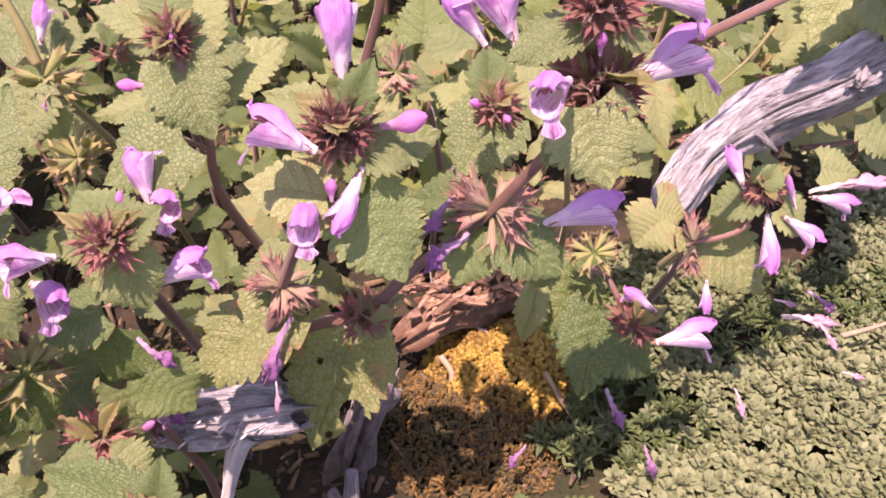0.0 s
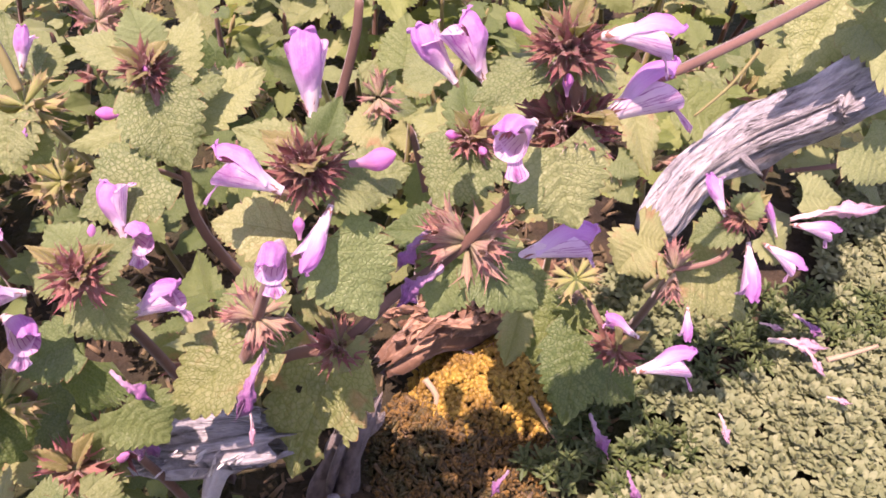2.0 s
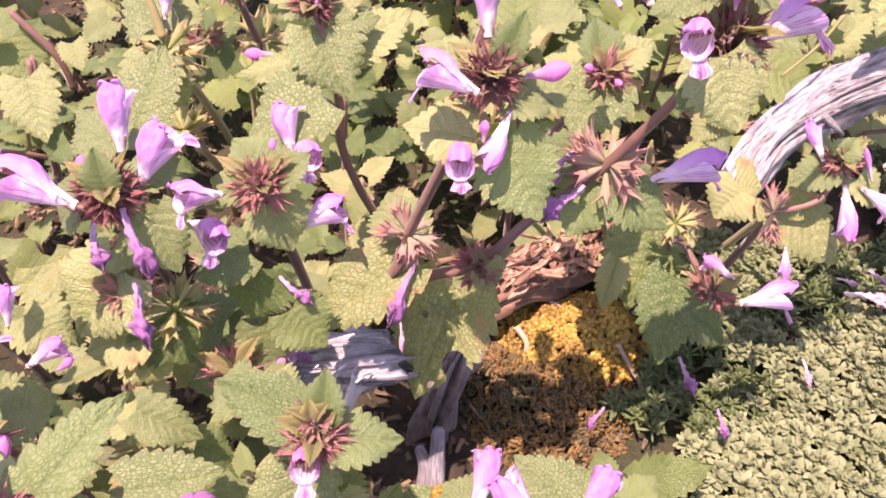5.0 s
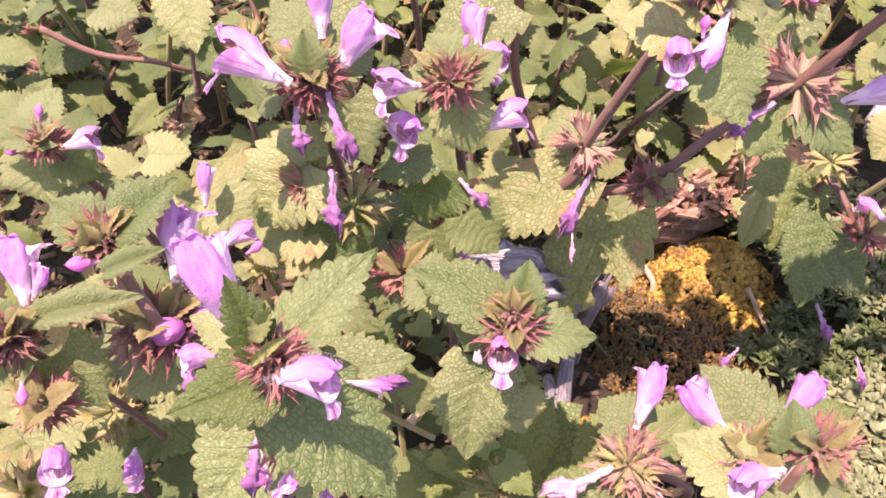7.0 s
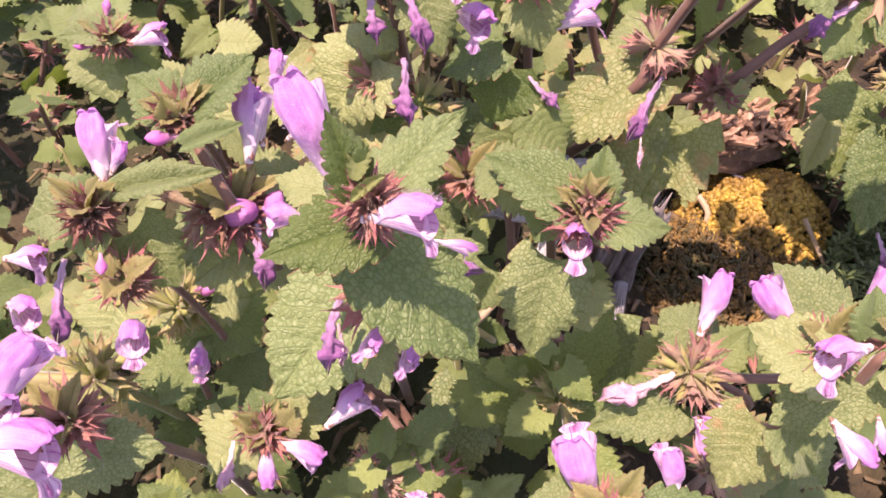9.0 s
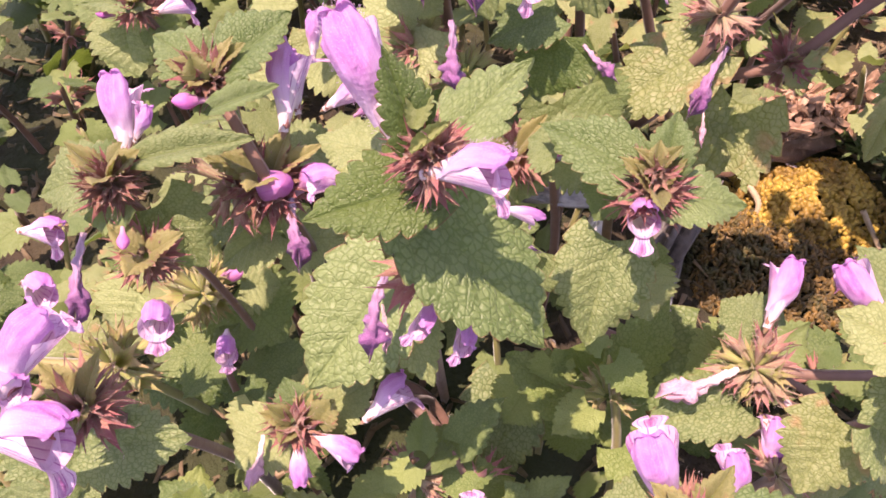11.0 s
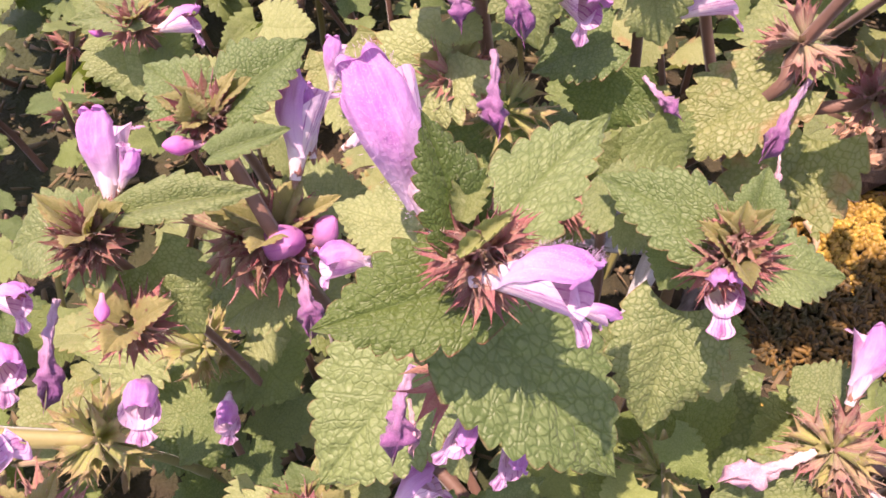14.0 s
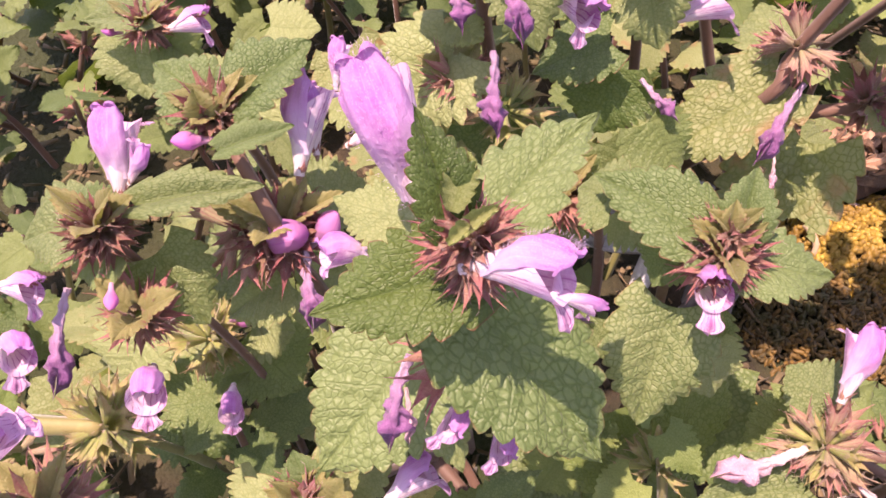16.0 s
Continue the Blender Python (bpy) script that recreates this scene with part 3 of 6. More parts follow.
def stamen_mesh():
    """Four arched filaments with dark paired anthers, held under the hood."""
    verts, faces = [], []
    for q, x in enumerate((-0.07, -0.025, 0.025, 0.07)):
        for i in range(6):
            f = i / 5
            c = (x * (0.6 + 0.5 * f), 0.45 + (0.34 + 0.05 * (q % 2)) * f, 0.0 + 0.10 * math.sin(2.2 * f) - 0.03 * f)
            r = 0.008 if i < 4 else (0.022 if i == 4 else 0.010)
            for j in range(5):
                a = 1.2566 * j
                verts.append((c[0] + r * math.cos(a), c[1], c[2] + r * math.sin(a)))
        o = q * 30
        faces += [(o + i * 5 + j, o + i * 5 + (j + 1) % 5, o + (i + 1) * 5 + (j + 1) % 5, o + (i + 1) * 5 + j) for i in range(5) for j in range(5)]
    return mesh("stamen", verts, faces, STAMEN)


def hair_mesh(count=620, seed=6):
    """Short white down standing on the hood."""
    rng = np.random.default_rng(seed)
    src = HOODS[0]
    co = np.zeros(len(src.vertices) * 3)
    no = np.zeros(len(src.vertices) * 3)
    src.vertices.foreach_get("co", co)
    src.vertices.foreach_get("normal", no)
    co, no = co.reshape(-1, 3), no.reshape(-1, 3)
    verts, faces = [], []
    for k in rng.integers(0, len(co), count):
        n = no[k] * (1 if no[k] @ (co[k] - (0, 0.55, 0)) > 0 else -1)
        b = co[k] + rng.normal(0, 0.012, 3)
        t = b + n * rng.uniform(0.010, 0.030) + (0, 0.012, 0.006)
        s = np.cross(n, (0.3, 0.5, 0.8)) * 0.0022
        i = len(verts)
        verts += [b - s, b + s, b + np.cross(n, s), t]
        faces += [(i, i + 1, i + 3), (i + 1, i + 2, i + 3), (i + 2, i, i + 3)]
    return mesh("down", verts, faces, DOWN)


STAMENS = stamen_mesh()
HAIR = hair_mesh()
TUBES = [tube_mesh("flower"), tube_mesh("flower", wide=0.195, bend=0.04)]
BUDS = bud_mesh("bud")
WILTED = {"purple": [wilted_mesh("withered_flower", WILT, i) for i in range(3)], "pale": [wilted_mesh("withered_flower", SPENT, 5 + i) for i in range(2)]}
CALYX = {key: [calyx_mesh("calyx", m, i, sp, fat, ln, cup) for i, sp in enumerate((0.12, 0.26, 0.42))] for key, m, fat, ln, cup in (("red", CALYX_RED, 0.88, 0.42, 0.50), ("dark", CALYX_DARK, 0.95, 0.40, 0.50), ("pale", CALYX_PALE, 0.70, 0.34, 0.62), ("olive", CALYX_OLIVE, 0.76, 0.30, 0.64))}


# ---- kinds of things ----
def frame_of(base, tip, up, wide=None):
    """The matrix that lays a unit form from base to tip, its top towards up."""
    b, t, u = Vector(base), Vector(tip), Vector(up)
    y = t - b
    length = y.length
    y.normalize()
    x = y.cross(u).normalized()
    z = x.cross(y)
    m = Matrix((x, y, z)).transposed().to_4x4()
    w = length if wide is None else wide
    return Matrix.Translation(b) @ m @ Matrix.Diagonal((w, length, (w + length) / 2, 1))


def part(name, me, parent, m=None, label=""):
    ob = new(name, me)
    ob.parent = parent
    if m is not None:
        ob.matrix_basis = parent.matrix_basis.inverted() @ m if parent.type == "EMPTY" else m
    return tagged(ob, label)


def plant(base, label, group="flowering deadnettles"):
    ob = new("deadnettle_plant")
    ob.matrix_basis = Matrix.Translation(base)
    ob.empty_display_size = 0.01
    return tagged(ob, label, "plant", group)


def leaf(p, base, tip, up, wide, kind="green", form=0):
    return part("leaf", LEAVES[kind][form], p, frame_of(base, tip, up, wide))


def flower(p, base, tip, up, form=0, narrow=1.0, downy=False, calyx="red"):
    m = frame_of(base, tip, up, (Vector(tip) - Vector(base)).length * narrow)
    f = part("flower", TUBES[form % 2], p, m)
    part("hood", HOODS[form % 3], f)
    part("lower_lip", LIPS[form % 3], f)
    part("calyx", CALYX[calyx][form % 3], f, Matrix.Translation((0, -0.08, 0)) @ Matrix.Diagonal((0.30, 0.30, 0.30, 1)))
    if form == 0:
        part("stamen", STAMENS, f)
    if downy:
        part("down", HAIR, f)
    return f


def bud(p, base, tip, up, wide=1.0):
    return part("bud", BUDS, p, frame_of(base, tip, up, (Vector(tip) - Vector(base)).length * wide))


def withered(p, base, tip, up, kind="purple", form=0, wide=1.0):
    return part("withered_flower", WILTED[kind][form], p, frame_of(base, tip, up, (Vector(tip) - Vector(base)).length * wide))


def stem(p, points, r0=0.0011, r1=0.0015, material=None):
    me = sweep("stem", points, [r0 + (r1 - r0) * i / (len(points) - 1) for i in range(len(points))], material or STEM, 8, 0.35, 0.05, steps=6, tip=0.35)
    return part("stem", me, p, Matrix())


def whorl(p, centre, axis, count, size, kind, seed, low=-0.35, high=0.9, bracts=6):
    """A ring of spiny calyces round a stem."""
    rng = random.Random(seed)
    a = Vector(axis).normalized()
    s = a.orthogonal().normalized()
    if kind in ("pale", "olive"):
        count, size = round(count * 1.45), size * 0.92
    else:
        count = round(count * 0.85)
    for i in range(count):
        turn = i * 2.4 + rng.uniform(-0.3, 0.3)
        if kind == "pale":
            turn = seed * 0.9 + (i % 2) * math.pi + rng.gauss(0, 0.8)
        lift = low + (high - low) * ((i + 0.5) / count) + rng.uniform(-0.3, 0.3)
        out = (s * math.cos(turn) + a.cross(s) * math.sin(turn)) * math.cos(lift) + a * math.sin(lift)
        ln = size * rng.uniform(0.7, 1.2)
        b = Vector(centre) + out * size * 0.12 - a * size * 0.12 * rng.random()
        part("calyx", CALYX[kind][rng.randrange(3)], p, frame_of(b, b + out * ln, a + Vector((0.01, 0.02, 0.013)), ln * rng.uniform(0.8, 1.05)))
    for i in range(min(bracts, count // 6) if kind in ("red", "dark") else 0):
        turn = i * 2.1 + rng.uniform(-0.4, 0.4)
        lift = rng.uniform(0.5, 1.15)
        out = (s * math.cos(turn) + a.cross(s) * math.sin(turn)) * math.cos(lift) + a * math.sin(lift)
        b = Vector(centre) + out * size * 0.25
        part("bract", LEAVES["bract"][rng.choice((1, 3))], p, frame_of(b, b + out * size * rng.uniform(0.8, 1.3), a + out * -0.4 + Vector((0.03, 0.02, 0.01)), size * rng.uniform(0.45, 0.75)), "small reddish bract")


def dry_stalk(points, r, label, material=None):
    """A loose dead stalk lying among the plants."""
    ob = new("dry_stalk", sweep("dry_stalk", points, [r * (1 - 0.4 * i / (len(points) - 1)) for i in range(len(points))], material or STRAW, 7, 0.1, 0.12, 3, 6))
    return tagged(ob, label, "stalk")


def fallen_flower(base, tip, kind, form, label):
    ob = new("fallen_flower", WILTED[kind][form])
    ob.matrix_basis = frame_of(base, tip, (0.1, 0.1, 1))
    return tagged(ob, label, "petal")

WOOD_LINE_A = [(0.1724, 0.2458, 0.1108), (0.1433, 0.2346, 0.0998), (0.1219, 0.2397, 0.0777), (0.1022, 0.2322, 0.0602), (0.0868, 0.2180, 0.0470)]
WOOD_LINE_B = [(-0.0478, 0.1166, 0.0755), (-0.0544, 0.1134, 0.0794), (-0.0679, 0.1121, 0.0783), (-0.0868, 0.1121, 0.0771)]
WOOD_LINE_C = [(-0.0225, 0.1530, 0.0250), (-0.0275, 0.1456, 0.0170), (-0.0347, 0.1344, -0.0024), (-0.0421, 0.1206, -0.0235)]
SPUR_LINE = [(-0.0545, 0.1101, 0.0806), (-0.0575, 0.1070, 0.0756), (-0.0611, 0.1021, 0.0666), (-0.0643, 0.0950, 0.0532)]
ROTTEN_LINE = [(-0.0160, 0.1760, 0.0160), (0.0040, 0.1900, 0.0180), (0.0260, 0.2060, 0.0100), (0.0560, 0.2280, 0.0120)]
SPLINTERS = [[(0.1165, 0.2292, 0.0771), (0.1207, 0.2259, 0.0745), (0.1247, 0.2249, 0.0711)]]
BARK_FROM, BARK_TO = (-0.0060, 0.1860, 0.0300), (0.0340, 0.2120, 0.0200)
SHARDS_FROM, SHARDS_TO = (-0.0715, 0.1044, 0.0850), (-0.0508, 0.1048, 0.0879)
KNOT_LINE = [(0.1559, 0.2372, 0.0994), (0.1480, 0.2289, 0.1030), (0.1412, 0.2222, 0.1054)]

# ---- ground ----
def ground_height(x, y):
    return 0.006 * noise.noise(Vector((x * 14, y * 14, 0.3))) + 0.003 * noise.noise(Vector((x * 45, y * 45, 1.7))) - 0.004


def ground_sheet():
    near = np.linspace(-0.6, 0.6, 121)
    far = np.array([0.8, 1.2, 2.0, 4.0, 10.0, 40.0, 200.0, 1500.0])
    axis = np.concatenate([-far[::-1], near, far])
    pts = np.array([[(x, y + 0.1, ground_height(x, y + 0.1) if abs(x) < 0.7 and abs(y) < 0.7 else -0.004) for x in axis] for y in axis])
    return tagged(new("ground", sheet("ground", pts, SOIL)), "dark crumbly soil with plant litter", "ground", kind="structure")


ground_sheet()


def pieces(name, me_parts, material, label, category):
    verts, faces, n = [], [], 0
    for v, f in me_parts:
        verts.extend(v)
        faces.extend([tuple(i + n for i in q) for q in f])
        n += len(v)
    return tagged(new(name, mesh(name, verts, faces, material)), label, category, kind="stuff")


BEAD_V, BEAD_F = [], []
for _i in range(5):
    for _j in range(6):
        _r = math.sin(math.pi * (_i + 0.25) / 4.5)
        BEAD_V.append((_r * math.cos(math.pi * _j / 3), _r * math.sin(math.pi * _j / 3), math.cos(math.pi * (_i + 0.25) / 4.5)))
for _i in range(4):
    for _j in range(6):
        BEAD_F.append((_i * 6 + _j, (_i + 1) * 6 + _j, (_i + 1) * 6 + (_j + 1) % 6, _i * 6 + (_j + 1) % 6))
BEAD_F.append((0, 1, 2, 3, 4, 5))
BEAD_V = np.array(BEAD_V)


def mossy(name, cx, cy, rx, ry, top, count, size, material, label, seed, long=1.0):
    """A cushion of small upright moss tips."""
    rng = np.random.default_rng(seed)
    out = []
    for _ in range(count):
        a, q = rng.uniform(0, 6.283), math.sqrt(rng.uniform())
        x, y = cx + rx * q * math.cos(a), cy + ry * q * math.sin(a)
        h = top * (1 - q ** 2.5) + 0.003 * noise.noise(Vector((x * 120, y * 120, 0)))
        m = Euler((rng.normal(0, 0.65), rng.normal(0, 0.65), rng.uniform(0, 6.28))).to_matrix()
        w = size * rng.uniform(0.6, 1.2)
        v = (BEAD_V * (w, w, w * rng.uniform(1.3, 2.0) * long)) @ np.array(m).T + (x, y, ground_height(x, y) + h - size * rng.uniform(0, 1.5))
        out.append((v, BEAD_F))
    return pieces(name, out, material, label, "moss")


mossy("moss_cushion", 0.023, 0.175, 0.032, 0.026, 0.015, 1900, 0.00118, MOSS, "golden yellow moss cushion in a hollow under deadnettles", 3)
mossy("moss_patch", 0.012, 0.148, 0.036, 0.036, 0.009, 2900, 0.00080, MOSS_SHADED, "brown moss between dead wood and groundcover, shade put into its colour", 4, 1.5)
mossy("moss_patch", -0.030, 0.095, 0.020, 0.016, 0.010, 400, 0.0012, MOSS, "small golden moss tuft beside a wood chip", 5)


def leaf_mat(name, material, label, seed, inside, step, size, slim, lift):
    """A mat of small leaves in whorled tufts, wherever inside(x, y) holds."""
    rng = np.random.default_rng(seed)
    prof = [(0.0, 0.10), (0.35, 0.42), (0.7, 0.5), (0.92, 0.28), (1.0, 0.03)]
    base_v = np.array([(sx * w, t, 0.10 * (w ** 2) * 4 - 0.22 * t * t) for t, w in prof for sx in (-1, 0, 1)])
    base_v[1::3, 2] -= 0.05
    base_f = [(i * 3 + j, i * 3 + j + 1, i * 3 + j + 4, i * 3 + j + 3) for i in range(4) for j in range(2)]
    out = []
    for gx in np.arange(0.0, 0.27, step):
        for gy in np.arange(0.0, 0.29, step):
            x, y = gx + rng.normal(0, 0.003), gy + rng.normal(0, 0.003)
            if not inside(x, y):
                continue
            h = ground_height(x, y) + lift + 0.010 * max(0, noise.noise(Vector((x * 30, y * 30, 2)))) + rng.uniform(0, 0.004)
            for ring, (cnt, tilt, ln) in enumerate(((5, 1.25, 1.0), (5, 0.8, 0.85), (3, 0.35, 0.6))):
                a0 = rng.uniform(0, 6.28)
                for k in range(cnt):
                    length = size * ln * rng.uniform(0.7, 1.3)
                    m = Euler((math.pi / 2 - tilt + rng.normal(0, 0.35), 0, a0 + k * 6.283 / cnt + rng.normal(0, 0.25))).to_matrix()
                    v = (base_v * (length * slim, length, length * 0.6)) @ np.array(m).T + (x, y, h + ring * 0.0012)
                    out.append((v, base_f))
    return pieces(name, out, material, label, "groundcover")


def in_moss(x, y):
    return (x - 0.020) ** 2 / 0.036 ** 2 + (y - 0.172) ** 2 / 0.03 ** 2 < 1


# Patches of herb whose dark tone also carries the shadow there.
HERB_SPOTS = ((0.066, 0.146, 0.031, 0.020), (0.114, 0.184, 0.022, 0.014), (0.170, 0.206, 0.060, 0.015), (0.050, 0.195, 0.024, 0.022), (0.060, 0.176, 0.022, 0.018))


def herb_area(x, y):
    wob = 1 + 0.7 * noise.noise(Vector((x * 55, y * 55, 6)))
    return not in_moss(x, y) and any(((x - cx) / rx) ** 2 + ((y - cy) / ry) ** 2 < wob for cx, cy, rx, ry in HERB_SPOTS)


def mat_area(x, y):
    edge = 0.056 + 0.02 * noise.noise(Vector((y * 25, x * 9, 4)))
    back = 0.215 + 0.03 * noise.noise(Vector((x * 10, y * 10, 9)))
    return x > edge and not in_moss(x, y) and not (y > back and x < 0.17) and not (herb_area(x, y) and noise.noise(Vector((x * 90, y * 90, 3))) < 0.4)


leaf_mat("groundcover", GREY_LEAF, "mat of small grey-green groundcover leaves", 8, mat_area, 0.0037, 0.0050, 0.42, 0.008)
leaf_mat("low_herb", HERB_SHADED, "low green feathery herb beside the moss, shade put into its dark tone", 9, herb_area, 0.0046, 0.0055, 0.22, 0.008)


def litter():
    """Crumbs and slivers of dead plant matter on the soil."""
    rng = np.random.default_rng(12)
    out = []
    for _ in range(5200):
        x, y = rng.uniform(-0.34, 0.10), rng.uniform(-0.08, 0.50)
        ln, w = rng.uniform(0.002, 0.010), rng.uniform(0.0004, 0.0014)
        m = Euler((rng.normal(0, 0.35), rng.normal(0, 0.35), rng.uniform(0, 6.28))).to_matrix()
        v = np.array([(-w, 0, 0), (w, 0.1 * ln, 0), (0.7 * w, ln, 0.1 * ln), (-0.6 * w, 0.9 * ln, 0), (-w, 0, -w * 0.5), (w, 0.1 * ln, -w * 0.5), (0.7 * w, ln, 0.1 * ln - w * 0.5), (-0.6 * w, 0.9 * ln, -w * 0.5)]) @ np.array(m).T + (x, y, ground_height(x, y) + rng.uniform(0, 0.004))
        out.append((v, [(0, 1, 2, 3), (7, 6, 5, 4), (0, 4, 5, 1), (1, 5, 6, 2), (2, 6, 7, 3), (3, 7, 4, 0)]))
    return pieces("leaf_litter", out, LITTER, "dry brown leaf crumbs and stalk slivers on soil", "litter")


litter()


# ---- dead wood ----
def dead_branch():
    ob = new("dead_branch")
    ob.matrix_basis = Matrix.Translation((0.09, 0.232, 0.0))
    tagged(ob, "silver-grey weathered dead branch, cracked along its grain", "branch")
    a = sweep("wood", WOOD_LINE_A, (0.0112, 0.0102, 0.0096, 0.0088, 0.0074), WOOD, 56, 0, 0.42, 2, 20, ragged=0.01)
    part("wood", a, ob, Matrix())
    b = sweep("wood", WOOD_LINE_B, (0.008, 0.0095, 0.0080, 0.0065), WOOD, 48, 0, 0.75, 5, 18, ragged=0.018)
    part("wood", b, ob, Matrix())
    e = sweep("rotten_wood", ROTTEN_LINE, (0.004, 0.007, 0.008, 0.005), BARK, 36, 0, 0.8, 15, 16, ragged=0.01)
    part("rotten_wood", e, ob, Matrix(), "brown rotten wood with crumbling bark")
    c = sweep("broken_spur", SPUR_LINE, (0.0034, 0.0026, 0.0020, 0.0012), WOOD_SUNLIT, 20, 0, 1.1, 7, 10, ragged=0.006)
    part("broken_spur", c, ob, Matrix(), "pale splintered spur, sunlit white put into its colour")
    d = sweep("rotten_wood", WOOD_LINE_C, (0.0050, 0.0070, 0.0065, 0.004), ROTTEN_SHADED, 48, 0, 0.95, 9, 18, ragged=0.02)
    part("rotten_wood", d, ob, Matrix(), "grey-brown rotten wood, shade put into its dark colour")
    for i, line in enumerate(SPLINTERS):
        part("splinter", sweep("splinter", line, (0.0016, 0.0014, 0.0005), WOOD, 7, 0, 0.2, 20 + i, 5), ob, Matrix())
    part("knot", sweep("knot", KNOT_LINE, (0.0062, 0.0056, 0.0030), WOOD, 28, 0, 0.9, 31, 9, ragged=0.006), ob, Matrix(), "pale swirled knot")
    rng = random.Random(9)
    for i in range(16):
        c = Vector(SHARDS_FROM).lerp(Vector(SHARDS_TO), rng.random() ** 0.7) + Vector((rng.gauss(0, 0.002), rng.gauss(-0.001, 0.0025), rng.gauss(-0.001, 0.003)))
        shard = chip_mesh(rng.uniform(0.003, 0.008), rng.uniform(0.0002, 0.0005), 500 + i, 0.0006, WOOD_SUNLIT)
        part("splinter", shard, ob, Matrix.Translation(c) @ Euler((rng.gauss(0.5, 0.3), rng.gauss(0.4, 0.3), rng.gauss(1.1, 0.3))).to_matrix().to_4x4())
    rng = random.Random(4)
    for i in range(190):
        t = rng.random()
        c = Vector(BARK_FROM).lerp(Vector(BARK_TO), t) + Vector((rng.gauss(0, 0.006), rng.gauss(0, 0.005), rng.gauss(0.001, 0.003)))
        chip = chip_mesh(rng.uniform(0.005, 0.014), rng.uniform(0.0006, 0.0020), i)
        m = Matrix.Translation(c) @ Euler((rng.gauss(0.3, 0.6), rng.gauss(0, 0.4), rng.gauss(0.62, 0.45))).to_matrix().to_4x4()
        part("bark_flake", chip, ob, m)
    return ob


def chip_mesh(length, width, seed, thick=0.0012, material=None):
    """A jagged flake of bark or wood with real thickness."""
    rng = np.random.default_rng(seed)
    n = 9
    top = []
    for i in range(n):
        a = 2 * math.pi * i / n
        q = rng.uniform(0.65, 1.1)
        top.append((length * 0.5 * q * math.cos(a), width * q * math.sin(a), rng.normal(0, thick * 0.4)))
    low = [(x * 0.92, y * 0.92, z - thick * rng.uniform(0.8, 1.6)) for x, y, z in top]
    faces = [tuple(range(n)), tuple(range(2 * n - 1, n - 1, -1))] + [(i, n + i, n + (i + 1) % n, (i + 1) % n) for i in range(n)]
    return mesh("flake", top + low, faces, material or BARK, [(0, 0)] * (2 * n), False)


dead_branch()

# ---- flowering plants ----

p = plant((-0.0878, 0.1787, -0.0040), "flowering deadnettle with lilac hoods above red-brown spiny whorls")
stem(p, [(-0.0200, 0.1180, 0.1860), (-0.0390, 0.1210, 0.1310), (-0.0461, 0.1191, 0.1116), (-0.0878, 0.1787, -0.0080)], 0.0011, 0.0016)
whorl(p, (-0.0200, 0.1180, 0.1860), (0.00, -0.10, 1.00), 46, 0.0082, "dark", 1, -0.60, 1.10)
whorl(p, (-0.0390, 0.1210, 0.1310), (0.40, -0.10, 1.00), 12, 0.0086, "pale", 2, -0.50, 0.70)
flower(p, (-0.0226, 0.1079, 0.1903), (-0.0362, 0.1109, 0.1960), (0.25, 0.63, 0.82), 0, 1.15)
flower(p, (-0.0201, 0.1320, 0.1857), (-0.0213, 0.1431, 0.2009), (0.00, -0.70, 0.72), 2, 1.10)
bud(p, (-0.0120, 0.1206, 0.1842), (-0.0026, 0.1193, 0.1870), (0.10, 0.10, 0.84))
flower(p, (-0.0254, 0.1109, 0.1728), (-0.0262, 0.0972, 0.1790), (-0.04, 0.78, 0.62), 1)
flower(p, (-0.0155, 0.1138, 0.1799), (-0.0218, 0.1013, 0.1734), (0.81, -0.12, 0.51), 1, 0.70)
bud(p, (-0.0210, 0.1066, 0.1782), (-0.0210, 0.1088, 0.1825), (0.10, 0.10, 0.84))
leaf(p, (-0.0226, 0.1106, 0.1750), (-0.0384, 0.1119, 0.1786), (0.00, -0.43, 1.29), 0.0153, "old", 0)
leaf(p, (-0.0162, 0.1115, 0.1732), (-0.0074, 0.1006, 0.1594), (0.00, -0.43, 1.29), 0.0198, "fresh", 2)
leaf(p, (-0.0136, 0.1216, 0.1787), (-0.0001, 0.1258, 0.1768), (0.00, -0.43, 1.29), 0.0137, "green", 0)
leaf(p, (-0.0169, 0.1188, 0.1892), (-0.0133, 0.1241, 0.1985), (0.00, -0.43, 1.29), 0.0079, "fresh", 3)
leaf(p, (-0.0217, 0.1233, 0.1825), (-0.0367, 0.1304, 0.1857), (0.00, -0.43, 1.29), 0.0101, "green", 1)
leaf(p, (-0.0154, 0.1178, 0.1805), (-0.0046, 0.1189, 0.1784), (0.02, -0.43, 1.29), 0.0112, "green", 1)
leaf(p, (-0.0401, 0.1259, 0.1247), (-0.0455, 0.1395, 0.1281), (0.02, -0.43, 1.29), 0.0174, "green", 2)
leaf(p, (-0.0406, 0.1192, 0.1217), (-0.0649, 0.1053, 0.1093), (0.00, -0.43, 1.29), 0.0213, "old", 0)
withered(p, (-0.0370, 0.1153, 0.1258), (-0.0438, 0.1032, 0.1162), (0.10, -0.32, 0.89), "purple", 1, 0.80)
withered(p, (-0.0411, 0.1047, 0.1169), (-0.0400, 0.0976, 0.1114), (0.10, -0.32, 0.89), "pale", 0, 0.50)
part("leaf", EATEN, p, frame_of((-0.0258, 0.1321, 0.0918), (-0.0377, 0.1071, 0.0656), (0.00, -0.43, 1.29), 0.0310), "green leaf with eaten holes, sunlight put into its paler colour")
leaf(p, (-0.0279, 0.1325, 0.0896), (-0.0128, 0.1278, 0.0782), (0.00, -0.43, 1.29), 0.0190, "green", 2)
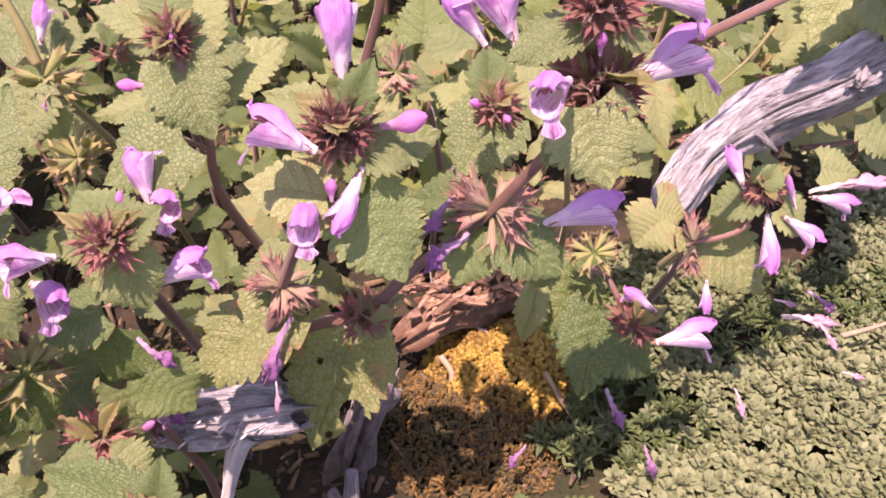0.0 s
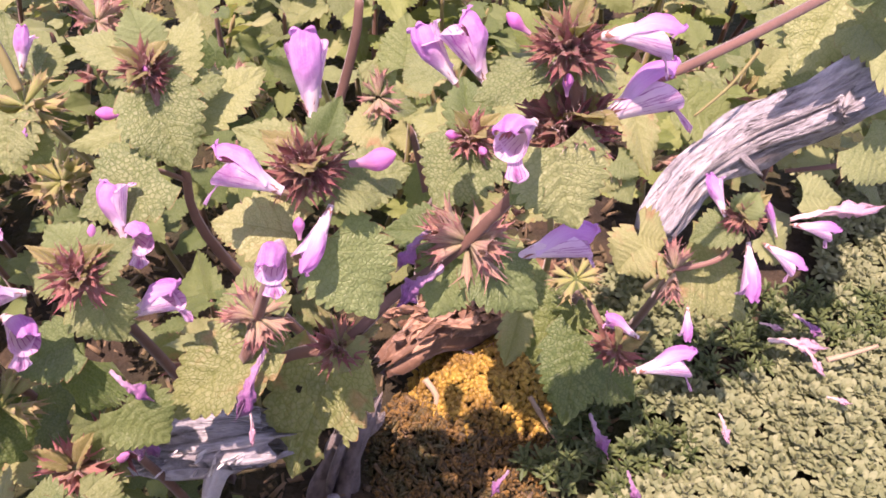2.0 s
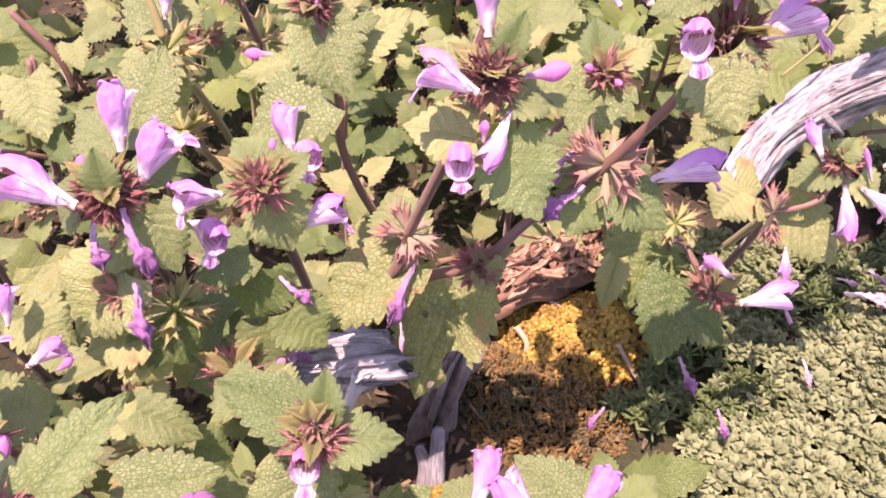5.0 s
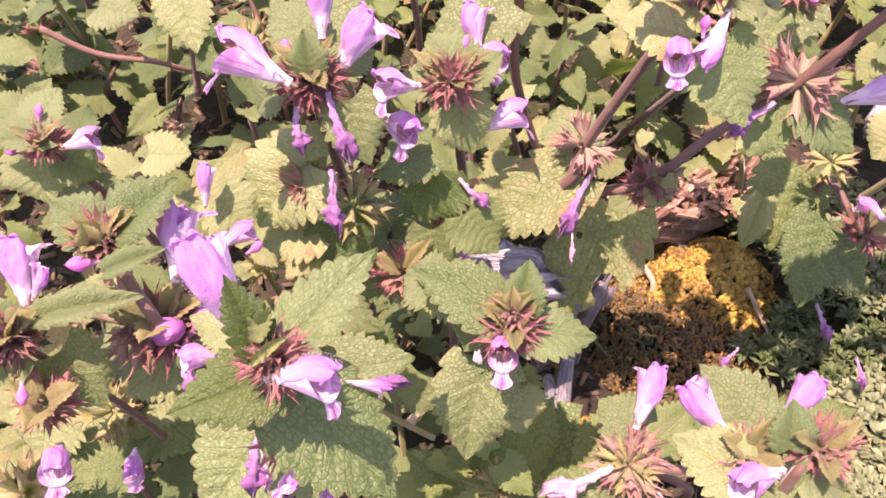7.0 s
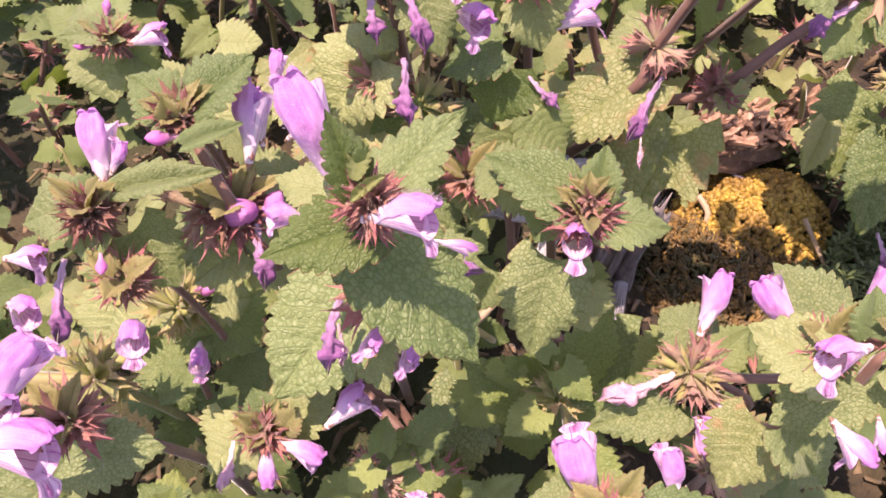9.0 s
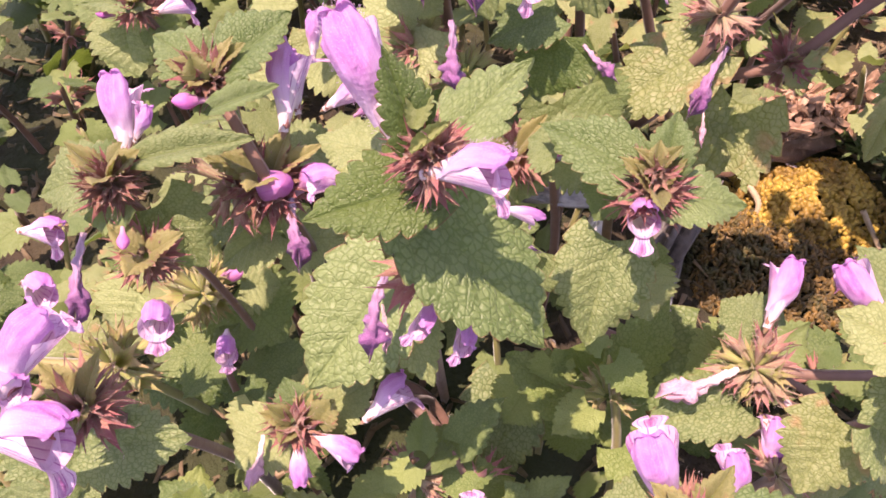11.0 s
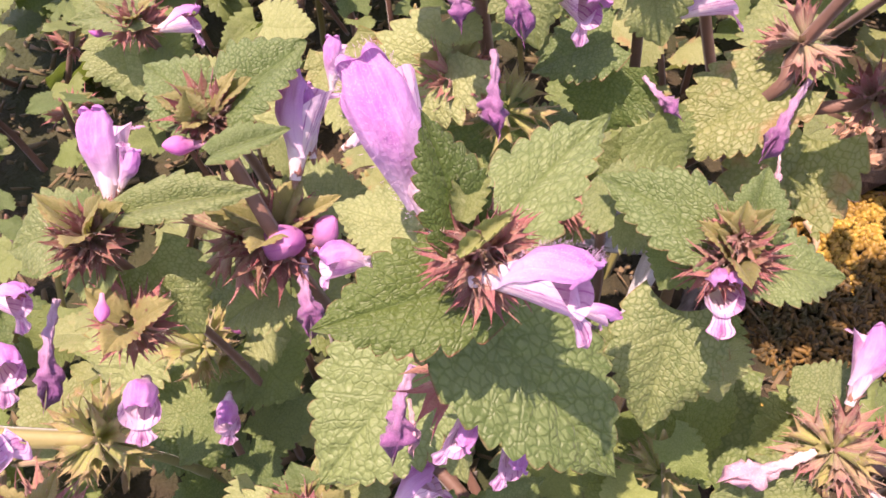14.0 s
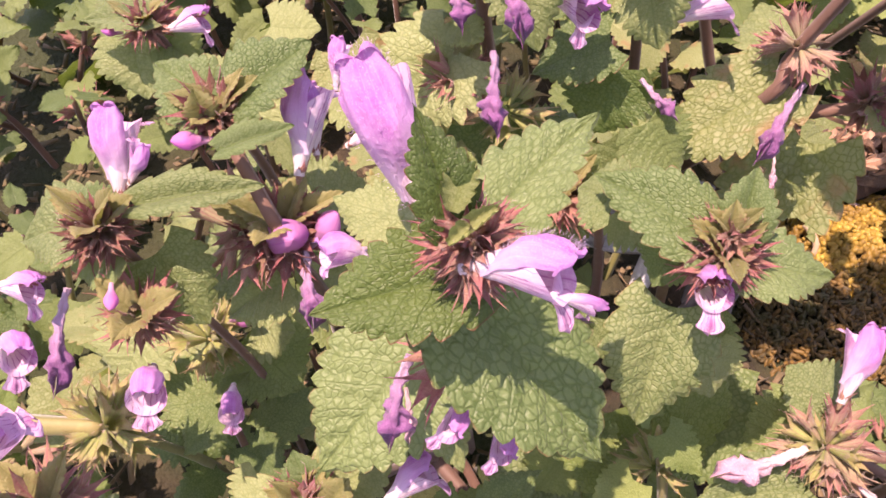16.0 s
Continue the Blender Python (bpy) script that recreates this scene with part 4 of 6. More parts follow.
whorl(p, (-0.0204, 0.1213, 0.1174), (0.50, 0.20, 1.00), 18, 0.0082, "dark", 3, -0.50, 0.70)
leaf(p, (-0.0185, 0.1198, 0.1187), (-0.0146, 0.1164, 0.1134), (0.00, -0.43, 1.29), 0.0115, "old", 1)

p = plant((-0.0812, 0.1735, -0.0040), "tall deadnettle, dark brown spiny whorl ringed with lilac flowers")
stem(p, [(0.0280, 0.1260, 0.2080), (0.0300, 0.1250, 0.1900), (0.0120, 0.1310, 0.1480), (-0.0062, 0.1276, 0.1300), (-0.0202, 0.1240, 0.1143), (-0.0343, 0.1259, 0.1057), (-0.0491, 0.1316, 0.0847), (-0.0812, 0.1735, -0.0080)], 0.0012, 0.0020)
whorl(p, (0.0300, 0.1250, 0.1900), (0.00, 0.10, 1.00), 57, 0.0107, "dark", 4, -0.70, 0.90)
whorl(p, (0.0280, 0.1260, 0.2080), (0.00, 0.00, 1.00), 33, 0.0073, "dark", 5, -0.50, 1.00)
whorl(p, (0.0120, 0.1310, 0.1480), (0.30, 0.00, 1.00), 21, 0.0113, "pale", 6, -0.80, 0.80)
flower(p, (0.0217, 0.1133, 0.2021), (0.0151, 0.1015, 0.2075), (-0.10, 0.72, 0.70), 0)
flower(p, (0.0372, 0.1309, 0.1861), (0.0547, 0.1369, 0.1928), (-0.45, 0.58, 0.72), 0, 1.15)
flower(p, (0.0347, 0.1319, 0.2058), (0.0504, 0.1297, 0.2070), (-0.10, 0.60, 0.86), 1, 1.10)
flower(p, (0.0084, 0.1353, 0.1920), (0.0001, 0.1410, 0.2029), (-0.60, -0.36, 0.61), 2)
flower(p, (0.0142, 0.1322, 0.1946), (0.0072, 0.1389, 0.2065), (0.80, -0.11, 0.30), 0, 1.20)
bud(p, (0.0213, 0.1287, 0.2088), (0.0166, 0.1295, 0.2120), (0.10, 0.10, 0.84))
bud(p, (0.0278, 0.1200, 0.2020), (0.0273, 0.1209, 0.2065), (0.10, 0.10, 0.84))
leaf(p, (0.0259, 0.1159, 0.1936), (0.0300, 0.1059, 0.1818), (0.00, -0.43, 1.29), 0.0187, "green", 0)
leaf(p, (0.0252, 0.1275, 0.2041), (0.0110, 0.1208, 0.2013), (0.00, -0.43, 1.29), 0.0101, "green", 2)
leaf(p, (0.0301, 0.1275, 0.2054), (0.0378, 0.1224, 0.2013), (0.00, -0.43, 1.29), 0.0096, "green", 1)
leaf(p, (0.0224, 0.1117, 0.1890), (0.0180, 0.1098, 0.1850), (0.00, -0.43, 1.29), 0.0073, "fresh", 0)
flower(p, (0.0243, 0.1328, 0.1398), (0.0450, 0.1354, 0.1457), (-0.20, 0.60, 0.86), 2, 0.85)
withered(p, (0.0036, 0.1329, 0.1508), (-0.0044, 0.1268, 0.1447), (0.10, -0.32, 0.89), "purple", 0)
withered(p, (0.0062, 0.1263, 0.1442), (-0.0040, 0.1200, 0.1393), (0.10, -0.32, 0.89), "purple", 2, 1.15)
leaf(p, (0.0151, 0.1303, 0.1423), (0.0285, 0.1226, 0.1311), (0.00, -0.43, 1.29), 0.0184, "fresh", 0)
leaf(p, (0.0091, 0.1309, 0.1416), (0.0023, 0.1211, 0.1300), (0.00, -0.43, 1.29), 0.0164, "fresh", 2)
leaf(p, (0.0070, 0.1352, 0.1449), (-0.0096, 0.1400, 0.1424), (0.00, -0.43, 1.29), 0.0131, "fresh", 1)

p = plant((-0.0170, 0.2516, -0.0040), "deadnettle with opening pink buds among pale green leaves")
stem(p, [(0.0130, 0.1580, 0.1550), (0.0020, 0.2088, 0.0735), (-0.0170, 0.2516, -0.0080)], 0.0011, 0.0016)
whorl(p, (0.0130, 0.1580, 0.1550), (0.00, -0.20, 1.00), 22, 0.0073, "red", 7, -0.30, 1.10)
leaf(p, (0.0136, 0.1577, 0.1522), (0.0030, 0.1447, 0.1445), (0.00, -0.43, 1.29), 0.0211, "green", 0)
leaf(p, (0.0126, 0.1610, 0.1549), (0.0104, 0.1734, 0.1621), (0.00, -0.43, 1.29), 0.0121, "fresh", 3)
leaf(p, (0.0159, 0.1649, 0.1541), (0.0284, 0.1712, 0.1552), (0.00, -0.43, 1.29), 0.0130, "green", 0)
leaf(p, (0.0044, 0.1751, 0.1584), (-0.0037, 0.1846, 0.1608), (0.00, -0.43, 1.29), 0.0125, "green", 2)
leaf(p, (0.0074, 0.1675, 0.1498), (-0.0022, 0.1728, 0.1489), (0.00, -0.43, 1.29), 0.0126, "green", 0)
bud(p, (0.0106, 0.1570, 0.1568), (0.0063, 0.1548, 0.1588), (0.10, 0.10, 0.84))
bud(p, (0.0147, 0.1546, 0.1562), (0.0159, 0.1503, 0.1566), (0.10, 0.10, 0.84))

p = plant((-0.0740, 0.1380, -0.0040), "deadnettle with red spiny whorl and four lilac flowers")
stem(p, [(-0.0740, 0.1170, 0.1530), (-0.0700, 0.1315, 0.0725), (-0.0740, 0.1380, -0.0080)], 0.0011, 0.0016)
whorl(p, (-0.0740, 0.1170, 0.1530), (0.00, -0.10, 1.00), 40, 0.0082, "red", 8, -0.40, 1.20)
leaf(p, (-0.0723, 0.1189, 0.1545), (-0.0798, 0.1246, 0.1616), (0.00, -0.43, 1.29), 0.0148, "fresh", 0)
leaf(p, (-0.0698, 0.1185, 0.1542), (-0.0624, 0.1227, 0.1588), (0.00, -0.43, 1.29), 0.0112, "green", 1)
leaf(p, (-0.0775, 0.1182, 0.1514), (-0.0869, 0.1197, 0.1526), (0.00, -0.43, 1.29), 0.0113, "green", 2)
leaf(p, (-0.0724, 0.1170, 0.1466), (-0.0674, 0.1097, 0.1357), (0.00, -0.43, 1.29), 0.0161, "green", 1)
leaf(p, (-0.0781, 0.1097, 0.1370), (-0.0939, 0.1066, 0.1295), (0.00, -0.43, 1.29), 0.0151, "fresh", 0)
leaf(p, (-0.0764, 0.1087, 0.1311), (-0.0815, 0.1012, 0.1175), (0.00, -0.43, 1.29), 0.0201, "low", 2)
flower(p, (-0.0672, 0.1170, 0.1366), (-0.0532, 0.1210, 0.1430), (-0.10, 0.60, 0.86), 1, 1.20)
flower(p, (-0.0915, 0.1110, 0.1453), (-0.0799, 0.1002, 0.1505), (0.30, 0.66, 0.78), 1)
flower(p, (-0.0685, 0.1309, 0.1489), (-0.0707, 0.1398, 0.1611), (-0.70, -0.22, 0.59), 2)
flower(p, (-0.0702, 0.1352, 0.1459), (-0.0609, 0.1257, 0.1536), (-0.00, 0.78, 0.62), 1)
bud(p, (-0.0725, 0.1231, 0.1553), (-0.0705, 0.1258, 0.1600), (0.10, 0.10, 0.84))
withered(p, (-0.0710, 0.1056, 0.1312), (-0.0632, 0.1015, 0.1254), (0.10, -0.32, 0.89), "purple", 0)
leaf(p, (-0.0684, 0.1006, 0.1241), (-0.0593, 0.0952, 0.1144), (0.01, -0.44, 1.28), 0.0168, "low", 2)
leaf(p, (-0.0776, 0.1004, 0.1164), (-0.0755, 0.0931, 0.1028), (0.01, -0.44, 1.28), 0.0144, "green", 2)
whorl(p, (-0.0848, 0.0941, 0.1038), (0.00, -0.20, 1.00), 20, 0.0095, "red", 86, -0.50, 0.70)

p = plant((-0.0190, 0.1720, -0.0040), "deadnettle with closed dark whorl and pale toothed leaves")
stem(p, [(-0.0640, 0.1630, 0.1720), (-0.0592, 0.1548, 0.1501), (-0.0561, 0.1534, 0.1133), (-0.0190, 0.1720, -0.0080)], 0.0011, 0.0016)
whorl(p, (-0.0640, 0.1630, 0.1720), (0.00, -0.20, 1.00), 31, 0.0073, "dark", 9, -0.30, 1.20)
bud(p, (-0.0631, 0.1598, 0.1720), (-0.0628, 0.1610, 0.1755), (0.10, 0.10, 0.84), 0.90)
leaf(p, (-0.0648, 0.1679, 0.1746), (-0.0672, 0.1741, 0.1821), (0.00, -0.43, 1.29), 0.0120, "fresh", 0)
leaf(p, (-0.0675, 0.1669, 0.1713), (-0.0848, 0.1727, 0.1746), (0.00, -0.43, 1.29), 0.0102, "green", 0)
leaf(p, (-0.0675, 0.1653, 0.1700), (-0.0774, 0.1668, 0.1674), (0.00, -0.43, 1.29), 0.0095, "green", 1)
leaf(p, (-0.0634, 0.1611, 0.1666), (-0.0547, 0.1461, 0.1560), (0.00, -0.43, 1.29), 0.0203, "green", 1)
leaf(p, (-0.0613, 0.1658, 0.1679), (-0.0546, 0.1812, 0.1763), (0.00, -0.43, 1.29), 0.0131, "green", 2)
leaf(p, (-0.0596, 0.1645, 0.1655), (-0.0475, 0.1687, 0.1637), (0.00, -0.43, 1.29), 0.0125, "green", 0)
leaf(p, (-0.0570, 0.1657, 0.1562), (-0.0392, 0.1772, 0.1603), (0.00, -0.43, 1.29), 0.0173, "green", 0)
leaf(p, (-0.0617, 0.1459, 0.1562), (-0.0816, 0.1380, 0.1499), (0.00, -0.43, 1.29), 0.0222, "green", 0)
leaf(p, (-0.0664, 0.1562, 0.1593), (-0.0877, 0.1566, 0.1545), (0.00, -0.43, 1.29), 0.0090, "green", 2)
bud(p, (-0.0827, 0.1836, 0.1395), (-0.0910, 0.1823, 0.1398), (0.10, 0.10, 0.84))
stem(p, [(-0.0623, 0.1459, 0.1562), (-0.0602, 0.1521, 0.1468), (-0.0582, 0.1531, 0.1437)], 0.0006, 0.0006)

p = plant((0.0860, 0.2209, -0.0040), "spent deadnettle head with thin white-tubed flowers")
stem(p, [(0.0960, 0.1720, 0.1090), (0.0950, 0.2004, 0.0505), (0.0860, 0.2209, -0.0080)], 0.0011, 0.0016, STEM_GREEN)
whorl(p, (0.0960, 0.1720, 0.1090), (0.00, -0.30, 1.00), 30, 0.0073, "red", 10, -0.50, 1.00)
flower(p, (0.0908, 0.1727, 0.1083), (0.0864, 0.1842, 0.1168), (-0.70, -0.08, 0.58), 1, 0.80)
flower(p, (0.0977, 0.1667, 0.1035), (0.0977, 0.1497, 0.0938), (0.30, -0.42, 0.69), 2, 0.65)
flower(p, (0.1024, 0.1654, 0.1038), (0.1142, 0.1578, 0.0991), (0.30, 0.38, 0.81), 1, 0.80)
flower(p, (0.1062, 0.1681, 0.1046), (0.1012, 0.1747, 0.1150), (-0.20, -0.40, 0.83), 2, 0.50)
flower(p, (0.1121, 0.1720, 0.1052), (0.1271, 0.1700, 0.1033), (-0.00, 0.32, 0.89), 1, 0.70)
withered(p, (0.1125, 0.1753, 0.1040), (0.1379, 0.1804, 0.1054), (0.10, -0.32, 0.89), "pale", 0, 0.60)
leaf(p, (0.0945, 0.1707, 0.1118), (0.0979, 0.1739, 0.1182), (0.00, -0.43, 1.29), 0.0100, "fresh", 3)
leaf(p, (0.0937, 0.1714, 0.1059), (0.0807, 0.1693, 0.1017), (0.00, -0.43, 1.29), 0.0129, "green", 1)
leaf(p, (0.1027, 0.1700, 0.1036), (0.1125, 0.1651, 0.0959), (0.00, -0.43, 1.29), 0.0138, "green", 1)
leaf(p, (0.1186, 0.1855, 0.1044), (0.1320, 0.1848, 0.1013), (0.00, -0.43, 1.29), 0.0152, "green", 0)

p = plant((0.0769, 0.1972, -0.0040), "faded deadnettle head with hanging pale pink calyces")
stem(p, [(0.0769, 0.1631, 0.0943), (0.0809, 0.1842, 0.0431), (0.0769, 0.1972, -0.0080)], 0.0011, 0.0016, STEM)
whorl(p, (0.0769, 0.1631, 0.0943), (-0.50, -0.20, 0.80), 11, 0.0098, "pale", 11, -0.80, 0.60)
flower(p, (0.0809, 0.1542, 0.0872), (0.0803, 0.1451, 0.0805), (0.20, -0.48, 0.77), 1, 0.80)
leaf(p, (0.0819, 0.1729, 0.0918), (0.1014, 0.1558, 0.0757), (0.00, -0.43, 1.29), 0.0251, "old", 0)
leaf(p, (0.0704, 0.1768, 0.0898), (0.0617, 0.1709, 0.0826), (0.00, -0.43, 1.29), 0.0200, "old", 1)
leaf(p, (0.0695, 0.1822, 0.0890), (0.0793, 0.1806, 0.0852), (0.00, -0.43, 1.29), 0.0203, "old", 0)
stem(p, [(0.0769, 0.1631, 0.0943), (0.0910, 0.1652, 0.0985), (0.0960, 0.1720, 0.1090)], 0.0009, 0.0009)

p = plant((0.0560, 0.1822, -0.0040), "shaded deadnettle with one lilac side flower over groundcover")
stem(p, [(0.0610, 0.1580, 0.0630), (0.0518, 0.1753, 0.0640), (0.0560, 0.1822, -0.0080)], 0.0011, 0.0016)
whorl(p, (0.0625, 0.1533, 0.0644), (0.50, -0.20, 0.80), 15, 0.0095, "dark", 12, -0.40, 0.80)
flower(p, (0.0629, 0.1337, 0.0840), (0.0816, 0.1358, 0.0873), (-0.20, 0.60, 0.86), 0, 1.05)
flower(p, (0.0694, 0.1551, 0.0684), (0.0574, 0.1613, 0.0733), (-0.20, 0.32, 0.89), 2, 0.70)
leaf(p, (0.0531, 0.1624, 0.0589), (0.0458, 0.1393, 0.0380), (0.00, -0.43, 1.29), 0.0250, "low", 0)
leaf(p, (0.0444, 0.1811, 0.0660), (0.0370, 0.1586, 0.0431), (0.00, -0.43, 1.29), 0.0276, "low", 2)
leaf(p, (0.0577, 0.1586, 0.0507), (0.0747, 0.1493, 0.0357), (0.00, -0.43, 1.29), 0.0216, "low", 1)
whorl(p, (0.0491, 0.1702, 0.0804), (0.00, -0.20, 1.00), 8, 0.0101, "olive", 13, -0.50, 0.60)
leaf(p, (0.0324, 0.1707, 0.0603), (0.0279, 0.1576, 0.0448), (0.00, -0.43, 1.29), 0.0117, "old", 3)

p = plant((-0.1230, 0.2470, -0.0040), "fruiting deadnettle with olive calyces and one pale flower")
stem(p, [(-0.1230, 0.2030, 0.1250), (-0.1190, 0.2290, 0.0585), (-0.1230, 0.2470, -0.0080)], 0.0011, 0.0016, STEM_GREEN)
whorl(p, (-0.1230, 0.2030, 0.1250), (0.00, -0.20, 1.00), 11, 0.0120, "olive", 14, -0.50, 0.80)
flower(p, (-0.1242, 0.2119, 0.1308), (-0.1231, 0.2230, 0.1407), (0.00, -0.48, 0.77), 1, 0.95)
flower(p, (-0.1245, 0.2003, 0.1216), (-0.1187, 0.1921, 0.1213), (0.00, -0.32, 0.89), 1)
leaf(p, (-0.1297, 0.2154, 0.1246), (-0.1363, 0.2373, 0.1344), (0.00, -0.43, 1.29), 0.0200, "green", 0)
leaf(p, (-0.1256, 0.1979, 0.1261), (-0.1283, 0.1845, 0.1129), (0.00, -0.43, 1.29), 0.0207, "green", 0)
leaf(p, (-0.1214, 0.1940, 0.1204), (-0.1162, 0.1901, 0.1122), (0.00, -0.43, 1.29), 0.0139, "green", 1)
leaf(p, (-0.1234, 0.2198, 0.1255), (-0.1198, 0.2301, 0.1287), (0.00, -0.43, 1.29), 0.0146, "green", 2)
stem(p, [(-0.1310, 0.2157, 0.1479), (-0.1263, 0.2097, 0.1380), (-0.1235, 0.2048, 0.1290)], 0.0013, 0.0016, STEM_GREEN)

p = plant((-0.1320, 0.2446, -0.0040), "low fruiting deadnettle with open olive calyces")
stem(p, [(-0.1320, 0.2160, 0.0770), (-0.1280, 0.2343, 0.0345), (-0.1320, 0.2446, -0.0080)], 0.0011, 0.0016, STEM_GREEN)
whorl(p, (-0.1320, 0.2160, 0.0770), (0.00, -0.40, 1.00), 13, 0.0138, "olive", 15, -0.50, 0.80)
whorl(p, (-0.1020, 0.2460, 0.0970), (0.20, -0.40, 1.00), 9, 0.0120, "olive", 16, -0.50, 0.80)
whorl(p, (-0.1620, 0.2160, 0.0770), (-0.20, -0.40, 1.00), 9, 0.0120, "olive", 46, -0.50, 0.80)

p = plant((-0.1020, 0.2546, -0.0040), "low withered deadnettle with brownish calyces")
stem(p, [(-0.1070, 0.2360, 0.1320), (-0.1005, 0.2493, 0.0620), (-0.1020, 0.2546, -0.0080)], 0.0011, 0.0016, STEM)
whorl(p, (-0.1070, 0.2360, 0.1320), (0.20, -0.40, 1.00), 10, 0.0118, "pale", 47, -0.50, 0.80)
whorl(p, (-0.0720, 0.2460, 0.0970), (0.20, -0.40, 1.00), 9, 0.0118, "pale", 48, -0.50, 0.80)

p = plant((-0.0760, 0.1036, -0.0040), "shaded deadnettle with dark whorl and small flowers by dead wood")
stem(p, [(-0.0760, 0.1020, 0.1020), (-0.0720, 0.1068, 0.0470), (-0.0760, 0.1036, -0.0080)], 0.0011, 0.0016)
whorl(p, (-0.0810, 0.1020, 0.0980), (-0.10, -0.20, 1.00), 31, 0.0095, "dark", 17, -0.50, 0.90)
flower(p, (-0.0833, 0.1032, 0.1042), (-0.0666, 0.1000, 0.1043), (-0.10, 0.32, 0.89), 2, 0.75)
bud(p, (-0.0790, 0.0975, 0.1022), (-0.0716, 0.0971, 0.1045), (0.10, 0.10, 0.84))
withered(p, (-0.0726, 0.1025, 0.1062), (-0.0661, 0.0980, 0.1027), (0.10, -0.32, 0.89), "purple", 1)
leaf(p, (-0.0823, 0.0991, 0.0971), (-0.0830, 0.0891, 0.0918), (0.00, -0.43, 1.29), 0.0167, "green", 1)
leaf(p, (-0.0912, 0.1092, 0.1026), (-0.1093, 0.1134, 0.1009), (0.00, -0.43, 1.29), 0.0178, "low", 0)
leaf(p, (-0.0914, 0.1134, 0.1009), (-0.0793, 0.1202, 0.1011), (0.00, -0.43, 1.29), 0.0181, "low", 0)
leaf(p, (-0.0890, 0.1031, 0.0952), (-0.1024, 0.0973, 0.0906), (0.00, -0.43, 1.29), 0.0178, "low", 2)

p = plant((-0.1050, 0.1212, -0.0040), "richly flowering deadnettle, open and withered lilac flowers round one whorl")
stem(p, [(-0.1050, 0.1050, 0.1630), (-0.1010, 0.1171, 0.0775), (-0.1050, 0.1212, -0.0080)], 0.0011, 0.0016)
whorl(p, (-0.1050, 0.1050, 0.1630), (0.00, -0.10, 1.00), 52, 0.0086, "dark", 18, -0.60, 0.80)
flower(p, (-0.1052, 0.0929, 0.1714), (-0.1226, 0.0959, 0.1792), (0.27, 0.67, 0.78), 0, 1.10)
flower(p, (-0.1036, 0.1156, 0.1649), (-0.1047, 0.1262, 0.1785), (-0.17, -0.63, 0.78), 2, 1.15)
flower(p, (-0.0996, 0.1085, 0.1605), (-0.0896, 0.1168, 0.1741), (-0.28, -0.34, 0.89), 0, 1.10)
flower(p, (-0.0803, 0.1076, 0.1595), (-0.0902, 0.1013, 0.1647), (-0.03, 0.59, 0.86), 0, 1.30)
bud(p, (-0.1111, 0.1088, 0.1624), (-0.1112, 0.1119, 0.1675), (0.10, 0.10, 0.84))
bud(p, (-0.1066, 0.1105, 0.1636), (-0.1080, 0.1121, 0.1675), (0.10, 0.10, 0.84))
withered(p, (-0.1065, 0.0973, 0.1607), (-0.1053, 0.0903, 0.1538), (0.12, -0.32, 0.89), "purple", 0, 1.30)
withered(p, (-0.0994, 0.0987, 0.1642), (-0.0941, 0.0883, 0.1544), (0.12, -0.32, 0.89), "purple", 1, 0.90)
withered(p, (-0.0988, 0.0903, 0.1485), (-0.0969, 0.0807, 0.1382), (0.12, -0.32, 0.89), "purple", 2)
leaf(p, (-0.1102, 0.1383, 0.1508), (-0.1026, 0.1556, 0.1643), (0.02, -0.43, 1.29), 0.0187, "green", 0)
leaf(p, (-0.1073, 0.1202, 0.1599), (-0.1204, 0.1333, 0.1632), (0.02, -0.43, 1.29), 0.0146, "green", 2)
leaf(p, (-0.1036, 0.1029, 0.1651), (-0.1053, 0.1065, 0.1745), (0.02, -0.43, 1.29), 0.0088, "fresh", 3)
leaf(p, (-0.1129, 0.1046, 0.1591), (-0.1200, 0.1035, 0.1522), (0.02, -0.43, 1.29), 0.0126, "green", 1)
leaf(p, (-0.1110, 0.1067, 0.1608), (-0.1185, 0.1098, 0.1610), (0.02, -0.43, 1.29), 0.0092, "green", 1)
leaf(p, (-0.0967, 0.1040, 0.1568), (-0.0907, 0.0955, 0.1446), (0.02, -0.43, 1.29), 0.0146, "green", 1)
leaf(p, (-0.1003, 0.1114, 0.1603), (-0.0916, 0.1179, 0.1600), (0.02, -0.43, 1.29), 0.0107, "fresh", 0)
leaf(p, (-0.1084, 0.1034, 0.1359), (-0.1224, 0.0910, 0.1240), (0.02, -0.43, 1.29), 0.0251, "green", 1)
leaf(p, (-0.1097, 0.1059, 0.1417), (-0.1032, 0.1029, 0.1391), (0.02, -0.43, 1.29), 0.0105, "green", 0)
whorl(p, (-0.1078, 0.0996, 0.1315), (0.00, -0.20, 1.00), 20, 0.0086, "red", 19, -0.40, 0.60)
whorl(p, (-0.0979, 0.1003, 0.1240), (0.00, -0.20, 1.00), 8, 0.0110, "olive", 20, -0.40, 0.60)
leaf(p, (-0.1071, 0.0964, 0.1187), (-0.1225, 0.0921, 0.1159), (0.02, -0.43, 1.29), 0.0178, "old", 1)
leaf(p, (-0.1091, 0.0951, 0.1152), (-0.1004, 0.0895, 0.1078), (0.02, -0.43, 1.29), 0.0165, "old", 1)
leaf(p, (-0.1022, 0.0978, 0.1221), (-0.0945, 0.0922, 0.1097), (0.02, -0.43, 1.29), 0.0209, "low", 2)
leaf(p, (-0.1316, 0.1082, 0.1188), (-0.1404, 0.1126, 0.1202), (0.02, -0.43, 1.29), 0.0185, "old", 0)
